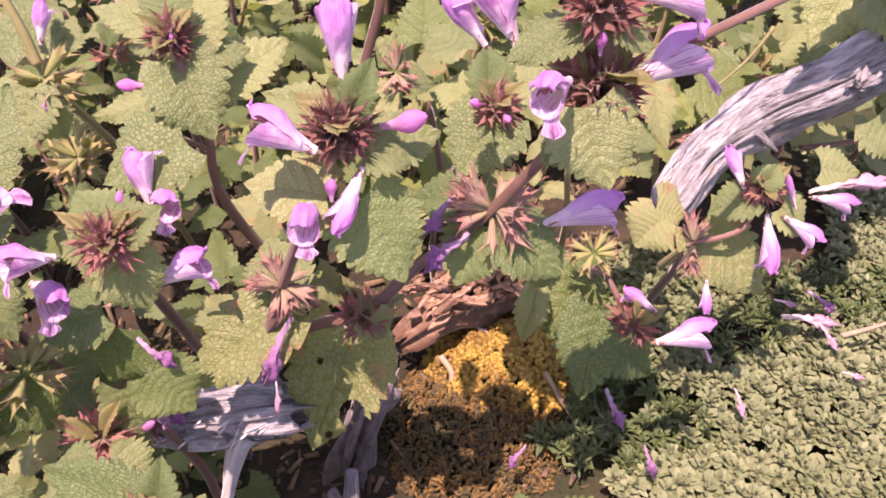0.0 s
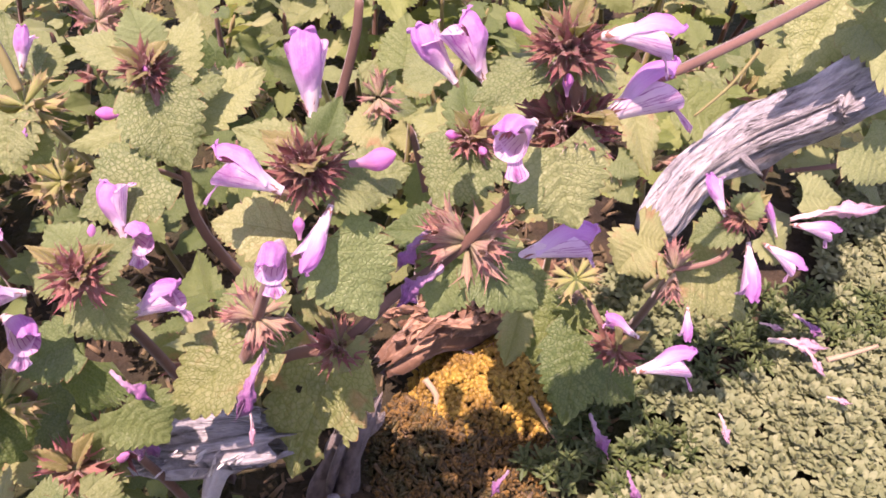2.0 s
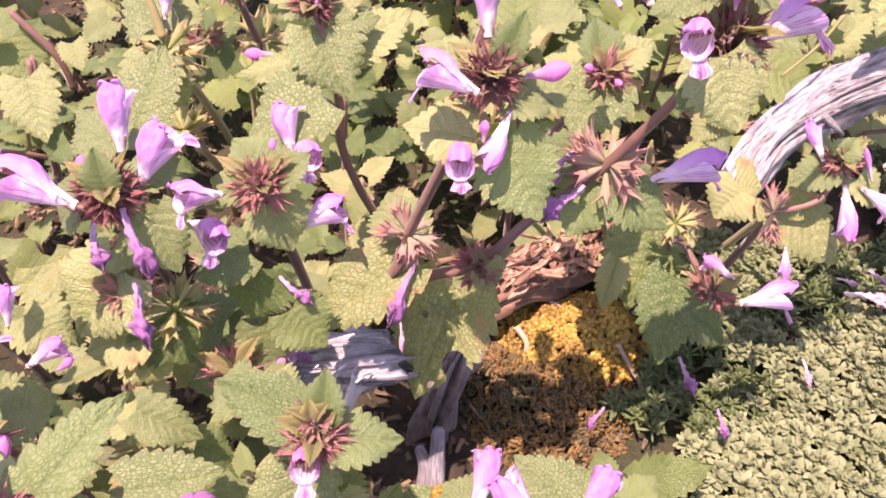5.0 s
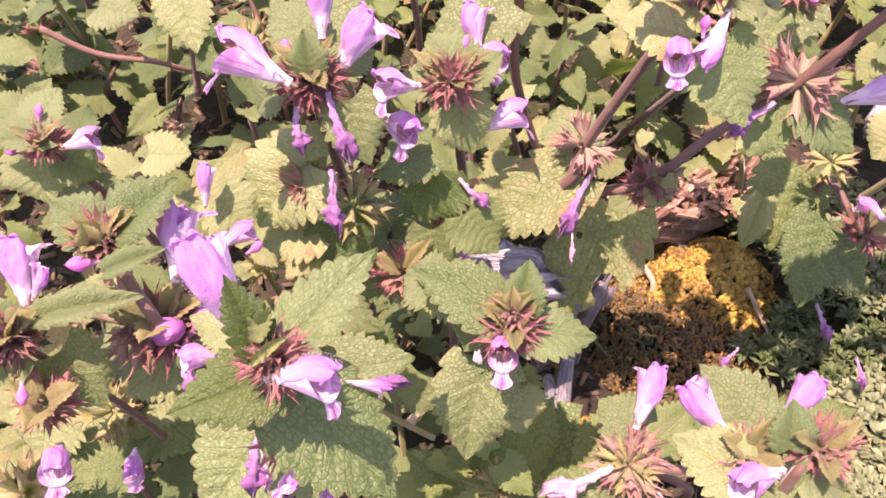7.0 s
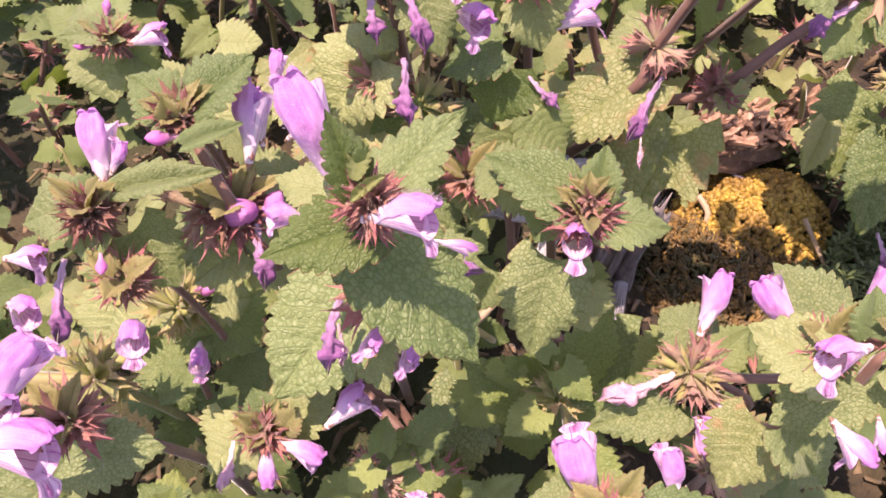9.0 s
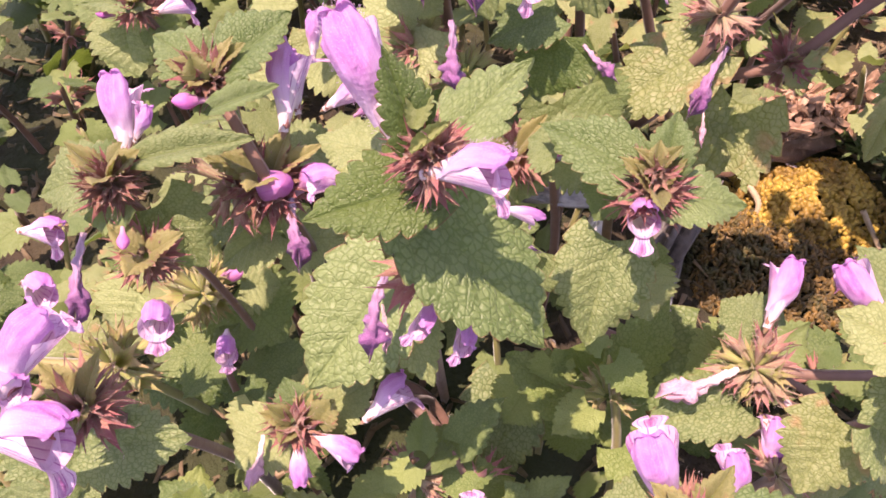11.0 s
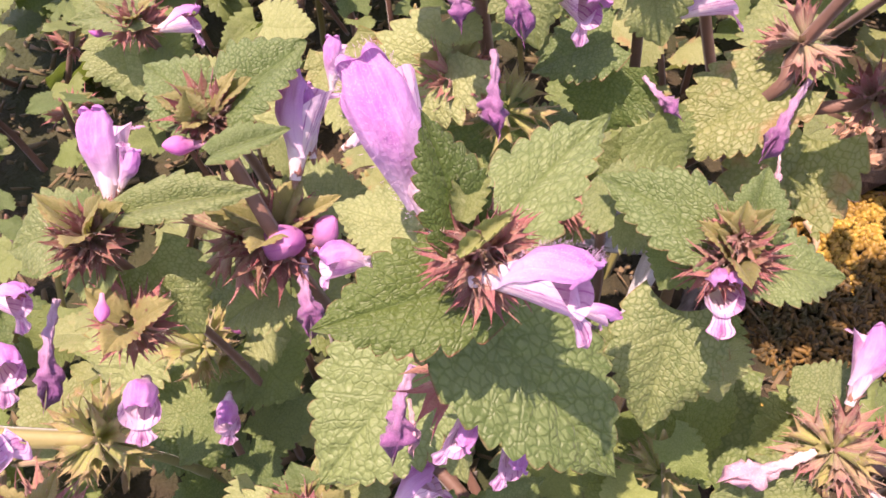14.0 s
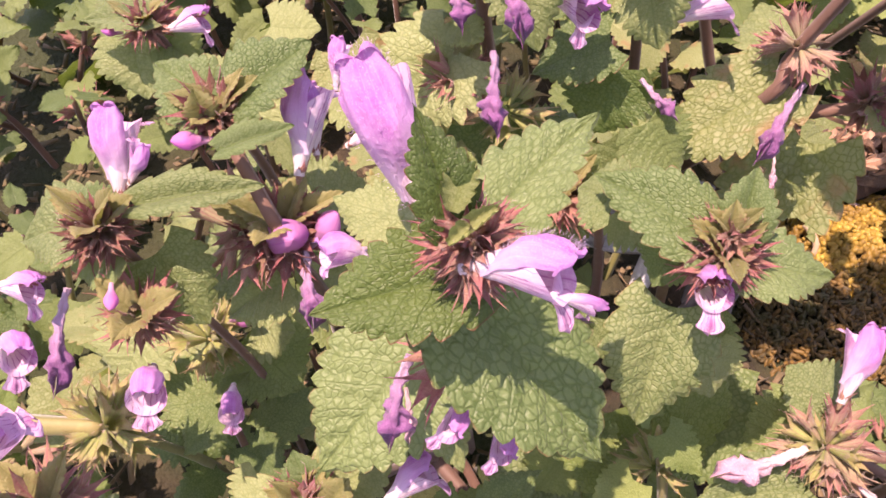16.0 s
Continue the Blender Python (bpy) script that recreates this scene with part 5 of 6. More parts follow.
leaf(p, (-0.1374, 0.1152, 0.1221), (-0.1283, 0.1047, 0.1108), (0.02, -0.43, 1.29), 0.0202, "old", 2)

p = plant((-0.1035, 0.0773, -0.0040), "deadnettle in full bloom, lilac hooded flowers over a red whorl")
stem(p, [(-0.0915, 0.0215, 0.1870), (-0.0925, 0.0245, 0.1570), (-0.0975, 0.0435, 0.0970), (-0.1035, 0.0773, -0.0080)], 0.0009, 0.0014)
whorl(p, (-0.0894, 0.0190, 0.1880), (0.00, -0.30, 1.00), 48, 0.0060, "red", 21, -0.95, 1.20, 0)
whorl(p, (-0.0905, 0.0210, 0.1816), (0.00, -0.20, 1.00), 26, 0.0048, "red", 22, -0.80, 0.50, 0)
whorl(p, (-0.0925, 0.0245, 0.1550), (0.00, -0.10, 1.00), 10, 0.0085, "red", 23, -0.50, 0.50)
flower(p, (-0.0938, 0.0221, 0.1842), (-0.1036, 0.0329, 0.1996), (0.03, -0.63, 0.79), 0, 0.86, True)
flower(p, (-0.0900, 0.0161, 0.1872), (-0.0779, 0.0139, 0.1926), (-0.28, 0.60, 0.83), 1, 0.95, True)
flower(p, (-0.1036, 0.0297, 0.1676), (-0.1106, 0.0263, 0.1715), (0.12, 0.67, 0.82), 2, 1.20)
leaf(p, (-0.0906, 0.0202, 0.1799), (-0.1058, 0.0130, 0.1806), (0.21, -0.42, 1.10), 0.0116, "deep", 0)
leaf(p, (-0.0902, 0.0276, 0.1784), (-0.0790, 0.0440, 0.1830), (0.08, -0.16, 1.45), 0.0112, "fresh", 4)
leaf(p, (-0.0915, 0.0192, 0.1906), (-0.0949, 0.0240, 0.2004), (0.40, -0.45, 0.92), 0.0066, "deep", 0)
part("bract", BRACTS[0], p, frame_of((-0.0912, 0.0188, 0.1922), (-0.0904, 0.0232, 0.1958), (0.10, -0.70, 0.70), 0.0036), "small green bract with crimped brown margin")
part("bract", BRACTS[1], p, frame_of((-0.0908, 0.0150, 0.1922), (-0.0868, 0.0190, 0.1938), (-0.30, -0.55, 0.80), 0.0024), "rolled green bract with crimped brown margin")
leaf(p, (-0.0926, 0.0218, 0.1899), (-0.0934, 0.0229, 0.1944), (0.60, -0.43, 0.56), 0.0023, "bract", 3)
leaf(p, (-0.0912, 0.0240, 0.1700), (-0.0726, 0.0112, 0.1560), (0.11, -0.36, 1.31), 0.0190, "fresh", 5)
leaf(p, (-0.1023, 0.0375, 0.1311), (-0.1181, 0.0178, 0.1190), (0.11, -0.36, 1.31), 0.0244, "fresh", 5)
leaf(p, (-0.1032, 0.0367, 0.1286), (-0.0929, 0.0232, 0.1136), (0.11, -0.36, 1.31), 0.0138, "green", 2)
leaf(p, (-0.0983, 0.0313, 0.1729), (-0.1104, 0.0346, 0.1724), (0.11, -0.36, 1.31), 0.0093, "green", 2)
withered(p, (-0.1012, 0.0285, 0.1444), (-0.1033, 0.0191, 0.1346), (0.19, -0.25, 0.90), "purple", 0, 1.10)
withered(p, (-0.1012, 0.0250, 0.1407), (-0.0998, 0.0201, 0.1346), (0.19, -0.25, 0.90), "pale", 1, 0.80)
flower(p, (-0.0922, 0.0232, 0.1476), (-0.0916, 0.0121, 0.1541), (0.44, -0.51, 0.80), 1, 0.60)
flower(p, (-0.0869, 0.0229, 0.1465), (-0.0843, 0.0111, 0.1519), (0.44, -0.51, 0.80), 1, 0.60)
flower(p, (-0.0820, 0.0253, 0.1707), (-0.0746, 0.0262, 0.1676), (0.01, 0.17, 0.98), 2, 0.50)

p = plant((-0.0590, 0.0902, -0.0040), "young deadnettle, one striped lilac flower facing forward under four leaves")
stem(p, [(-0.0630, 0.0630, 0.1350), (-0.0590, 0.0810, 0.0675), (-0.0590, 0.0902, -0.0080)], 0.0011, 0.0016)
whorl(p, (-0.0554, 0.0584, 0.1380), (0.00, -0.15, 1.00), 35, 0.0082, "red", 24, -0.50, 0.80)
whorl(p, (-0.0553, 0.0600, 0.1419), (0.00, -0.15, 1.00), 17, 0.0060, "red", 84, 0.00, 1.20)
flower(p, (-0.0582, 0.0585, 0.1305), (-0.0565, 0.0489, 0.1409), (-0.03, 0.80, 0.60), 0, 1.05)
leaf(p, (-0.0576, 0.0607, 0.1387), (-0.0781, 0.0686, 0.1446), (0.02, -0.43, 1.29), 0.0141, "fresh", 1)
leaf(p, (-0.0622, 0.0612, 0.1367), (-0.0662, 0.0579, 0.1279), (0.02, -0.43, 1.29), 0.0113, "fresh", 0)
leaf(p, (-0.0538, 0.0596, 0.1415), (-0.0534, 0.0676, 0.1504), (0.02, -0.43, 1.29), 0.0093, "fresh", 3)
leaf(p, (-0.0559, 0.0594, 0.1440), (-0.0562, 0.0611, 0.1492), (0.02, -0.43, 1.29), 0.0041, "bract", 3)
leaf(p, (-0.0529, 0.0582, 0.1377), (-0.0366, 0.0597, 0.1358), (0.02, -0.43, 1.29), 0.0127, "fresh", 1)
leaf(p, (-0.0610, 0.0591, 0.1200), (-0.0638, 0.0413, 0.1043), (0.07, -0.36, 1.31), 0.0201, "green", 1)
leaf(p, (-0.0547, 0.0604, 0.1140), (-0.0519, 0.0518, 0.1029), (0.07, -0.36, 1.31), 0.0147, "green", 2)
leaf(p, (-0.0736, 0.0693, 0.1353), (-0.0806, 0.0725, 0.1356), (0.02, -0.43, 1.29), 0.0142, "green", 1)
leaf(p, (-0.0713, 0.0746, 0.1292), (-0.0620, 0.0718, 0.1241), (0.02, -0.43, 1.29), 0.0161, "green", 2)
leaf(p, (-0.0970, 0.0501, 0.1274), (-0.0759, 0.0546, 0.1275), (0.02, -0.43, 1.29), 0.0153, "green", 0)
leaf(p, (-0.1004, 0.0708, 0.1248), (-0.0854, 0.0680, 0.1168), (0.02, -0.43, 1.29), 0.0114, "green", 1)
leaf(p, (-0.1016, 0.0688, 0.1207), (-0.1065, 0.0738, 0.1223), (0.02, -0.43, 1.29), 0.0109, "green", 2)
withered(p, (-0.0947, 0.0452, 0.1298), (-0.0773, 0.0472, 0.1294), (0.12, -0.32, 0.89), "purple", 1, 0.60)
leaf(p, (-0.0538, 0.0555, 0.1132), (-0.0501, 0.0499, 0.1035), (0.01, -0.44, 1.28), 0.0146, "green", 2)
leaf(p, (-0.0748, 0.0586, 0.1140), (-0.0780, 0.0527, 0.1043), (0.02, -0.43, 1.29), 0.0136, "green", 0)
leaf(p, (-0.0914, 0.0716, 0.1046), (-0.0820, 0.0716, 0.0991), (0.02, -0.43, 1.29), 0.0132, "low", 1)
stem(p, [(-0.0970, 0.0501, 0.1274), (-0.0896, 0.0551, 0.1041), (-0.0733, 0.0582, 0.0804)], 0.0007, 0.0009, STEM_GREEN)

p = plant((-0.0110, 0.0716, -0.0040), "spent deadnettle with a rosette of long pale calyces")
stem(p, [(-0.0210, 0.0570, 0.0770), (-0.0010, 0.0590, 0.0570), (-0.0110, 0.0716, -0.0080)], 0.0011, 0.0016, STEM)
whorl(p, (-0.0210, 0.0570, 0.0770), (0.00, -0.30, 1.00), 14, 0.0116, "pale", 25, -0.50, 1.10)
whorl(p, (-0.0210, 0.0570, 0.0770), (0.00, -0.30, 1.00), 11, 0.0099, "olive", 85, -0.60, 1.00)
stem(p, [(0.0070, 0.0580, 0.0790), (-0.0090, 0.0560, 0.0790), (-0.0210, 0.0570, 0.0770)], 0.0013, 0.0012)
flower(p, (-0.0205, 0.0635, 0.0856), (-0.0158, 0.0791, 0.0961), (0.37, -0.36, 0.93), 1)
withered(p, (-0.0256, 0.0554, 0.0789), (-0.0409, 0.0472, 0.0750), (0.16, -0.25, 0.91), "pale", 0, 1.10)
withered(p, (-0.0136, 0.0512, 0.0733), (-0.0034, 0.0460, 0.0661), (0.16, -0.25, 0.91), "pale", 1, 1.20)
flower(p, (-0.0181, 0.0465, 0.0718), (-0.0151, 0.0359, 0.0670), (0.17, -0.39, 0.93), 1, 1.30)
leaf(p, (-0.0175, 0.0675, 0.0765), (-0.0287, 0.0745, 0.0803), (0.07, -0.36, 1.31), 0.0176, "green", 2)
leaf(p, (-0.0231, 0.0509, 0.0694), (-0.0463, 0.0441, 0.0649), (0.07, -0.36, 1.31), 0.0167, "green", 1)
leaf(p, (-0.0215, 0.0672, 0.0695), (-0.0357, 0.0605, 0.0616), (0.07, -0.36, 1.31), 0.0190, "low", 0)
leaf(p, (-0.0313, 0.0696, 0.0625), (-0.0555, 0.0573, 0.0519), (0.07, -0.36, 1.31), 0.0261, "low", 0)

p = plant((-0.0050, 0.0732, -0.0040), "flowering deadnettle with broad pale leaves and red bristly whorl")
stem(p, [(0.0010, 0.0330, 0.1380), (-0.0010, 0.0370, 0.0980), (-0.0050, 0.0732, -0.0080)], 0.0011, 0.0016)
whorl(p, (-0.0070, 0.0370, 0.1320), (0.00, -0.10, 1.00), 30, 0.0077, "red", 26, -0.50, 0.60)
whorl(p, (0.0050, 0.0370, 0.1380), (0.00, -0.10, 1.00), 30, 0.0073, "red", 27, -0.50, 1.00)
flower(p, (-0.0058, 0.0466, 0.1163), (-0.0174, 0.0580, 0.1252), (-0.71, 0.16, 0.69), 0, 0.95)
flower(p, (-0.0084, 0.0248, 0.1531), (-0.0194, 0.0179, 0.1578), (-0.26, 0.59, 0.87), 0, 0.95)
flower(p, (-0.0002, 0.0438, 0.1311), (0.0072, 0.0527, 0.1401), (-0.11, -0.51, 0.88), 2, 1.10)
flower(p, (-0.0089, 0.0196, 0.1347), (-0.0015, 0.0129, 0.1302), (0.42, 0.01, 0.93), 0, 1.20)
flower(p, (0.0027, 0.0251, 0.1274), (0.0039, 0.0186, 0.1240), (0.23, -0.10, 0.88), 1)
leaf(p, (0.0016, 0.0516, 0.1152), (-0.0120, 0.0633, 0.1224), (0.07, -0.36, 1.31), 0.0163, "green", 0)
leaf(p, (-0.0069, 0.0314, 0.1317), (-0.0220, 0.0394, 0.1341), (0.07, -0.36, 1.31), 0.0154, "green", 1)
leaf(p, (-0.0012, 0.0361, 0.1380), (-0.0019, 0.0429, 0.1452), (0.07, -0.36, 1.31), 0.0095, "fresh", 3)
leaf(p, (0.0015, 0.0392, 0.1374), (0.0099, 0.0422, 0.1384), (0.07, -0.36, 1.31), 0.0097, "green", 0)
leaf(p, (0.0007, 0.0338, 0.1288), (-0.0158, 0.0249, 0.1197), (0.07, -0.36, 1.31), 0.0168, "green", 2)
leaf(p, (-0.0113, 0.0271, 0.1158), (-0.0007, 0.0204, 0.1050), (0.07, -0.36, 1.31), 0.0141, "green", 1)
leaf(p, (-0.0137, 0.0300, 0.1083), (-0.0211, 0.0193, 0.0968), (0.07, -0.36, 1.31), 0.0184, "old", 0)
leaf(p, (0.0024, 0.0331, 0.1354), (0.0122, 0.0318, 0.1309), (0.07, -0.36, 1.31), 0.0118, "green", 1)

p = plant((-0.1340, 0.0846, -0.0040), "deadnettle with lilac buds, half-open leaves and brown lower whorl")
stem(p, [(-0.1400, 0.0610, 0.1550), (-0.1280, 0.0510, 0.1320), (-0.1280, 0.0690, 0.0660), (-0.1340, 0.0846, -0.0080)], 0.0011, 0.0016)
whorl(p, (-0.1400, 0.0610, 0.1550), (0.00, -0.10, 1.00), 36, 0.0073, "dark", 28, -0.60, 1.10)
whorl(p, (-0.1310, 0.0550, 0.1340), (0.00, -0.15, 1.00), 41, 0.0099, "dark", 29, -0.60, 0.70)
whorl(p, (-0.1400, 0.0550, 0.1320), (-0.40, -0.15, 1.00), 8, 0.0113, "pale", 30, -0.60, 0.70)
leaf(p, (-0.1410, 0.0615, 0.1555), (-0.1515, 0.0662, 0.1612), (0.07, -0.36, 1.31), 0.0127, "fresh", 1)
leaf(p, (-0.1372, 0.0618, 0.1565), (-0.1266, 0.0723, 0.1637), (0.07, -0.36, 1.31), 0.0132, "fresh", 3)
leaf(p, (-0.1365, 0.0524, 0.1560), (-0.1254, 0.0581, 0.1586), (0.07, -0.36, 1.31), 0.0056, "fresh", 3)
leaf(p, (-0.1402, 0.0579, 0.1578), (-0.1410, 0.0582, 0.1629), (0.07, -0.36, 1.31), 0.0056, "bract", 3)
flower(p, (-0.1275, 0.0594, 0.1438), (-0.1267, 0.0734, 0.1572), (-0.55, -0.32, 0.70), 0, 0.90)
flower(p, (-0.1262, 0.0652, 0.1428), (-0.1297, 0.0750, 0.1515), (0.36, -0.31, 0.84), 1)
bud(p, (-0.1390, 0.0564, 0.1542), (-0.1445, 0.0527, 0.1559), (0.10, 0.16, 0.83))
bud(p, (-0.1370, 0.0664, 0.1559), (-0.1364, 0.0711, 0.1591), (0.10, 0.16, 0.83))
bud(p, (-0.1335, 0.0566, 0.1316), (-0.1259, 0.0482, 0.1384), (0.10, 0.16, 0.83), 1.20)
bud(p, (-0.1262, 0.0538, 0.1313), (-0.1200, 0.0568, 0.1375), (0.10, 0.16, 0.83), 1.25)
withered(p, (-0.1259, 0.0520, 0.1337), (-0.1236, 0.0417, 0.1250), (0.16, -0.25, 0.91), "purple", 1)
leaf(p, (-0.1397, 0.0556, 0.1243), (-0.1542, 0.0538, 0.1199), (0.07, -0.36, 1.31), 0.0158, "green", 2)
leaf(p, (-0.1312, 0.0692, 0.1254), (-0.1205, 0.0744, 0.1229), (0.07, -0.36, 1.31), 0.0176, "green", 0)
leaf(p, (-0.1336, 0.0556, 0.1163), (-0.1477, 0.0491, 0.1086), (0.07, -0.36, 1.31), 0.0149, "green", 1)
leaf(p, (-0.1320, 0.0558, 0.1114), (-0.1196, 0.0609, 0.1085), (0.07, -0.36, 1.31), 0.0152, "green", 2)

p = plant((-0.1559, 0.0663, -0.0040), "deadnettle with pinkish-white flower and red-brown whorl, broad leaves")
stem(p, [(-0.1559, 0.0418, 0.1454), (-0.1519, 0.0580, 0.0687), (-0.1559, 0.0663, -0.0080)], 0.0008, 0.0011)
whorl(p, (-0.1559, 0.0418, 0.1454), (0.00, -0.10, 1.00), 36, 0.0077, "dark", 31, -0.50, 1.10)
whorl(p, (-0.1499, 0.0338, 0.1334), (0.20, -0.20, 1.00), 22, 0.0082, "red", 32, -0.50, 0.70)
flower(p, (-0.1559, 0.0492, 0.1441), (-0.1588, 0.0620, 0.1552), (-0.13, -0.38, 0.86), 0, 1.10)
flower(p, (-0.1529, 0.0494, 0.1484), (-0.1497, 0.0540, 0.1553), (0.61, 0.04, 0.57), 1, 0.90)
leaf(p, (-0.1582, 0.0436, 0.1446), (-0.1729, 0.0404, 0.1416), (0.07, -0.36, 1.31), 0.0146, "green", 1)
leaf(p, (-0.1506, 0.0458, 0.1477), (-0.1295, 0.0508, 0.1523), (0.07, -0.36, 1.31), 0.0080, "green", 3)
leaf(p, (-0.1560, 0.0432, 0.1465), (-0.1632, 0.0450, 0.1486), (0.07, -0.36, 1.31), 0.0103, "fresh", 0)
leaf(p, (-0.1532, 0.0410, 0.1421), (-0.1643, 0.0389, 0.1371), (0.07, -0.36, 1.31), 0.0117, "fresh", 2)
leaf(p, (-0.1512, 0.0450, 0.1349), (-0.1414, 0.0384, 0.1243), (0.07, -0.36, 1.31), 0.0159, "green", 1)
bud(p, (-0.1517, 0.0341, 0.1421), (-0.1500, 0.0295, 0.1412), (0.10, 0.16, 0.83))
withered(p, (-0.1594, 0.0327, 0.1408), (-0.1607, 0.0203, 0.1299), (0.16, -0.25, 0.91), "purple", 1, 0.80)
flower(p, (-0.1682, 0.0287, 0.1452), (-0.1586, 0.0288, 0.1463), (-0.08, 0.70, 0.74), 0, 1.20)
flower(p, (-0.1736, 0.0268, 0.1298), (-0.1627, 0.0209, 0.1367), (-0.10, 0.81, 0.57), 1)

p = plant((-0.1617, 0.0737, -0.0040), "low fruiting deadnettle with star of olive calyces and late flowers")
stem(p, [(-0.1617, 0.0582, 0.0795), (-0.1577, 0.0700, 0.0357), (-0.1617, 0.0737, -0.0080)], 0.0011, 0.0016, STEM_GREEN)
whorl(p, (-0.1617, 0.0582, 0.0795), (0.00, -0.30, 1.00), 13, 0.0110, "olive", 33, -0.40, 0.90)
flower(p, (-0.1479, 0.0286, 0.1251), (-0.1428, 0.0185, 0.1329), (-0.08, 0.70, 0.74), 1, 1.15)
flower(p, (-0.1499, 0.0457, 0.0841), (-0.1453, 0.0348, 0.0899), (-0.07, 0.64, 0.82), 1)
bud(p, (-0.1591, 0.0636, 0.0804), (-0.1513, 0.0636, 0.0820), (0.10, 0.16, 0.83))
leaf(p, (-0.1809, 0.0587, 0.0747), (-0.1863, 0.0479, 0.0630), (0.07, -0.36, 1.31), 0.0227, "green", 0)
leaf(p, (-0.1570, 0.0641, 0.0708), (-0.1423, 0.0572, 0.0594), (0.07, -0.36, 1.31), 0.0280, "low", 2)
leaf(p, (-0.1542, 0.0651, 0.0760), (-0.1443, 0.0685, 0.0724), (0.07, -0.36, 1.31), 0.0178, "green", 1)
leaf(p, (-0.1739, 0.0478, 0.0590), (-0.1579, 0.0422, 0.0483), (0.07, -0.36, 1.31), 0.0216, "low", 0)

p = plant((-0.1677, 0.0456, -0.0040), "fruiting deadnettle with olive star of calyces on a thick stem")
stem(p, [(-0.1677, 0.0267, 0.0966), (-0.1637, 0.0402, 0.0443), (-0.1677, 0.0456, -0.0080)], 0.0011, 0.0016, STEM_GREEN)
whorl(p, (-0.1677, 0.0267, 0.0966), (0.00, -0.40, 1.00), 14, 0.0115, "olive", 34, -0.40, 0.90)
stem(p, [(-0.1677, 0.0267, 0.0966), (-0.1762, 0.0246, 0.0986), (-0.1857, 0.0226, 0.1008)], 0.0017, 0.0019, STEM_GREEN)
leaf(p, (-0.1755, 0.0285, 0.0939), (-0.1871, 0.0348, 0.0972), (0.07, -0.36, 1.31), 0.0167, "old", 0)

p = plant((-0.1130, 0.0440, -0.0040), "small deadnettle in flower, pink buds above pale leaves")
stem(p, [(-0.1230, 0.0190, 0.0970), (-0.1053, 0.0664, 0.0134), (-0.1130, 0.0440, -0.0080)], 0.0011, 0.0016)
whorl(p, (-0.1230, 0.0190, 0.0970), (0.00, -0.20, 1.00), 35, 0.0076, "red", 35, -0.30, 1.10)
flower(p, (-0.1185, 0.0171, 0.0976), (-0.1067, 0.0132, 0.0972), (0.31, 0.07, 0.99), 2, 1.20)
flower(p, (-0.1217, 0.0159, 0.0972), (-0.1194, 0.0067, 0.0923), (0.08, -0.40, 0.93), 1, 1.10)
leaf(p, (-0.1220, 0.0200, 0.0988), (-0.1254, 0.0256, 0.1055), (0.07, -0.36, 1.31), 0.0097, "fresh", 0)
leaf(p, (-0.1206, 0.0218, 0.0950), (-0.1086, 0.0315, 0.0991), (0.07, -0.36, 1.31), 0.0159, "green", 1)
leaf(p, (-0.1278, 0.0182, 0.0946), (-0.1362, 0.0106, 0.0902), (0.07, -0.36, 1.31), 0.0158, "green", 0)
leaf(p, (-0.1175, 0.0188, 0.0999), (-0.1149, 0.0225, 0.1046), (0.07, -0.36, 1.31), 0.0077, "bract", 3)
flower(p, (-0.1073, 0.0191, 0.1035), (-0.0980, 0.0279, 0.1085), (-0.52, 0.20, 0.68), 0, 1.10)
withered(p, (-0.1290, 0.0154, 0.0977), (-0.1295, 0.0065, 0.0928), (0.16, -0.25, 0.91), "pale", 0)
stem(p, [(-0.1210, 0.0698, 0.0201), (-0.1053, 0.0664, 0.0134), (-0.0887, 0.0524, -0.0129), (-0.0694, 0.0444, -0.0305)], 0.0016, 0.0019)
leaf(p, (-0.1173, 0.0308, 0.0989), (-0.1103, 0.0260, 0.0923), (0.07, -0.36, 1.31), 0.0175, "green", 0)
leaf(p, (-0.1343, 0.0244, 0.0892), (-0.1367, 0.0168, 0.0819), (0.07, -0.36, 1.31), 0.0152, "green", 2)

p = plant((-0.1740, 0.1366, -0.0040), "deadnettle with small lilac flower and drooping leaves")
stem(p, [(-0.1840, 0.1120, 0.1270), (-0.1750, 0.1283, 0.0595), (-0.1740, 0.1366, -0.0080)], 0.0011, 0.0016)
whorl(p, (-0.1840, 0.1120, 0.1270), (0.00, -0.10, 1.00), 27, 0.0073, "red", 36, -0.50, 1.10)
flower(p, (-0.1791, 0.1113, 0.1260), (-0.1675, 0.1147, 0.1288), (-0.27, 0.61, 0.82), 0, 1.10)
bud(p, (-0.1889, 0.1093, 0.1257), (-0.1930, 0.1072, 0.1272), (0.10, 0.16, 0.83))
bud(p, (-0.1864, 0.1168, 0.1294), (-0.1861, 0.1205, 0.1331), (0.10, 0.16, 0.83))
leaf(p, (-0.1814, 0.1120, 0.1291), (-0.1994, 0.1095, 0.1295), (0.07, -0.36, 1.31), 0.0091, "green", 1)
leaf(p, (-0.1890, 0.1180, 0.1281), (-0.1827, 0.1274, 0.1326), (0.07, -0.36, 1.31), 0.0140, "fresh", 0)
leaf(p, (-0.1918, 0.1153, 0.1180), (-0.1892, 0.1066, 0.1068), (0.07, -0.36, 1.31), 0.0193, "green", 0)
leaf(p, (-0.1829, 0.1150, 0.1192), (-0.1740, 0.1154, 0.1111), (0.07, -0.36, 1.31), 0.0144, "low", 1)
leaf(p, (-0.1913, 0.1156, 0.1279), (-0.1961, 0.1217, 0.1302), (0.07, -0.36, 1.31), 0.0108, "green", 2)

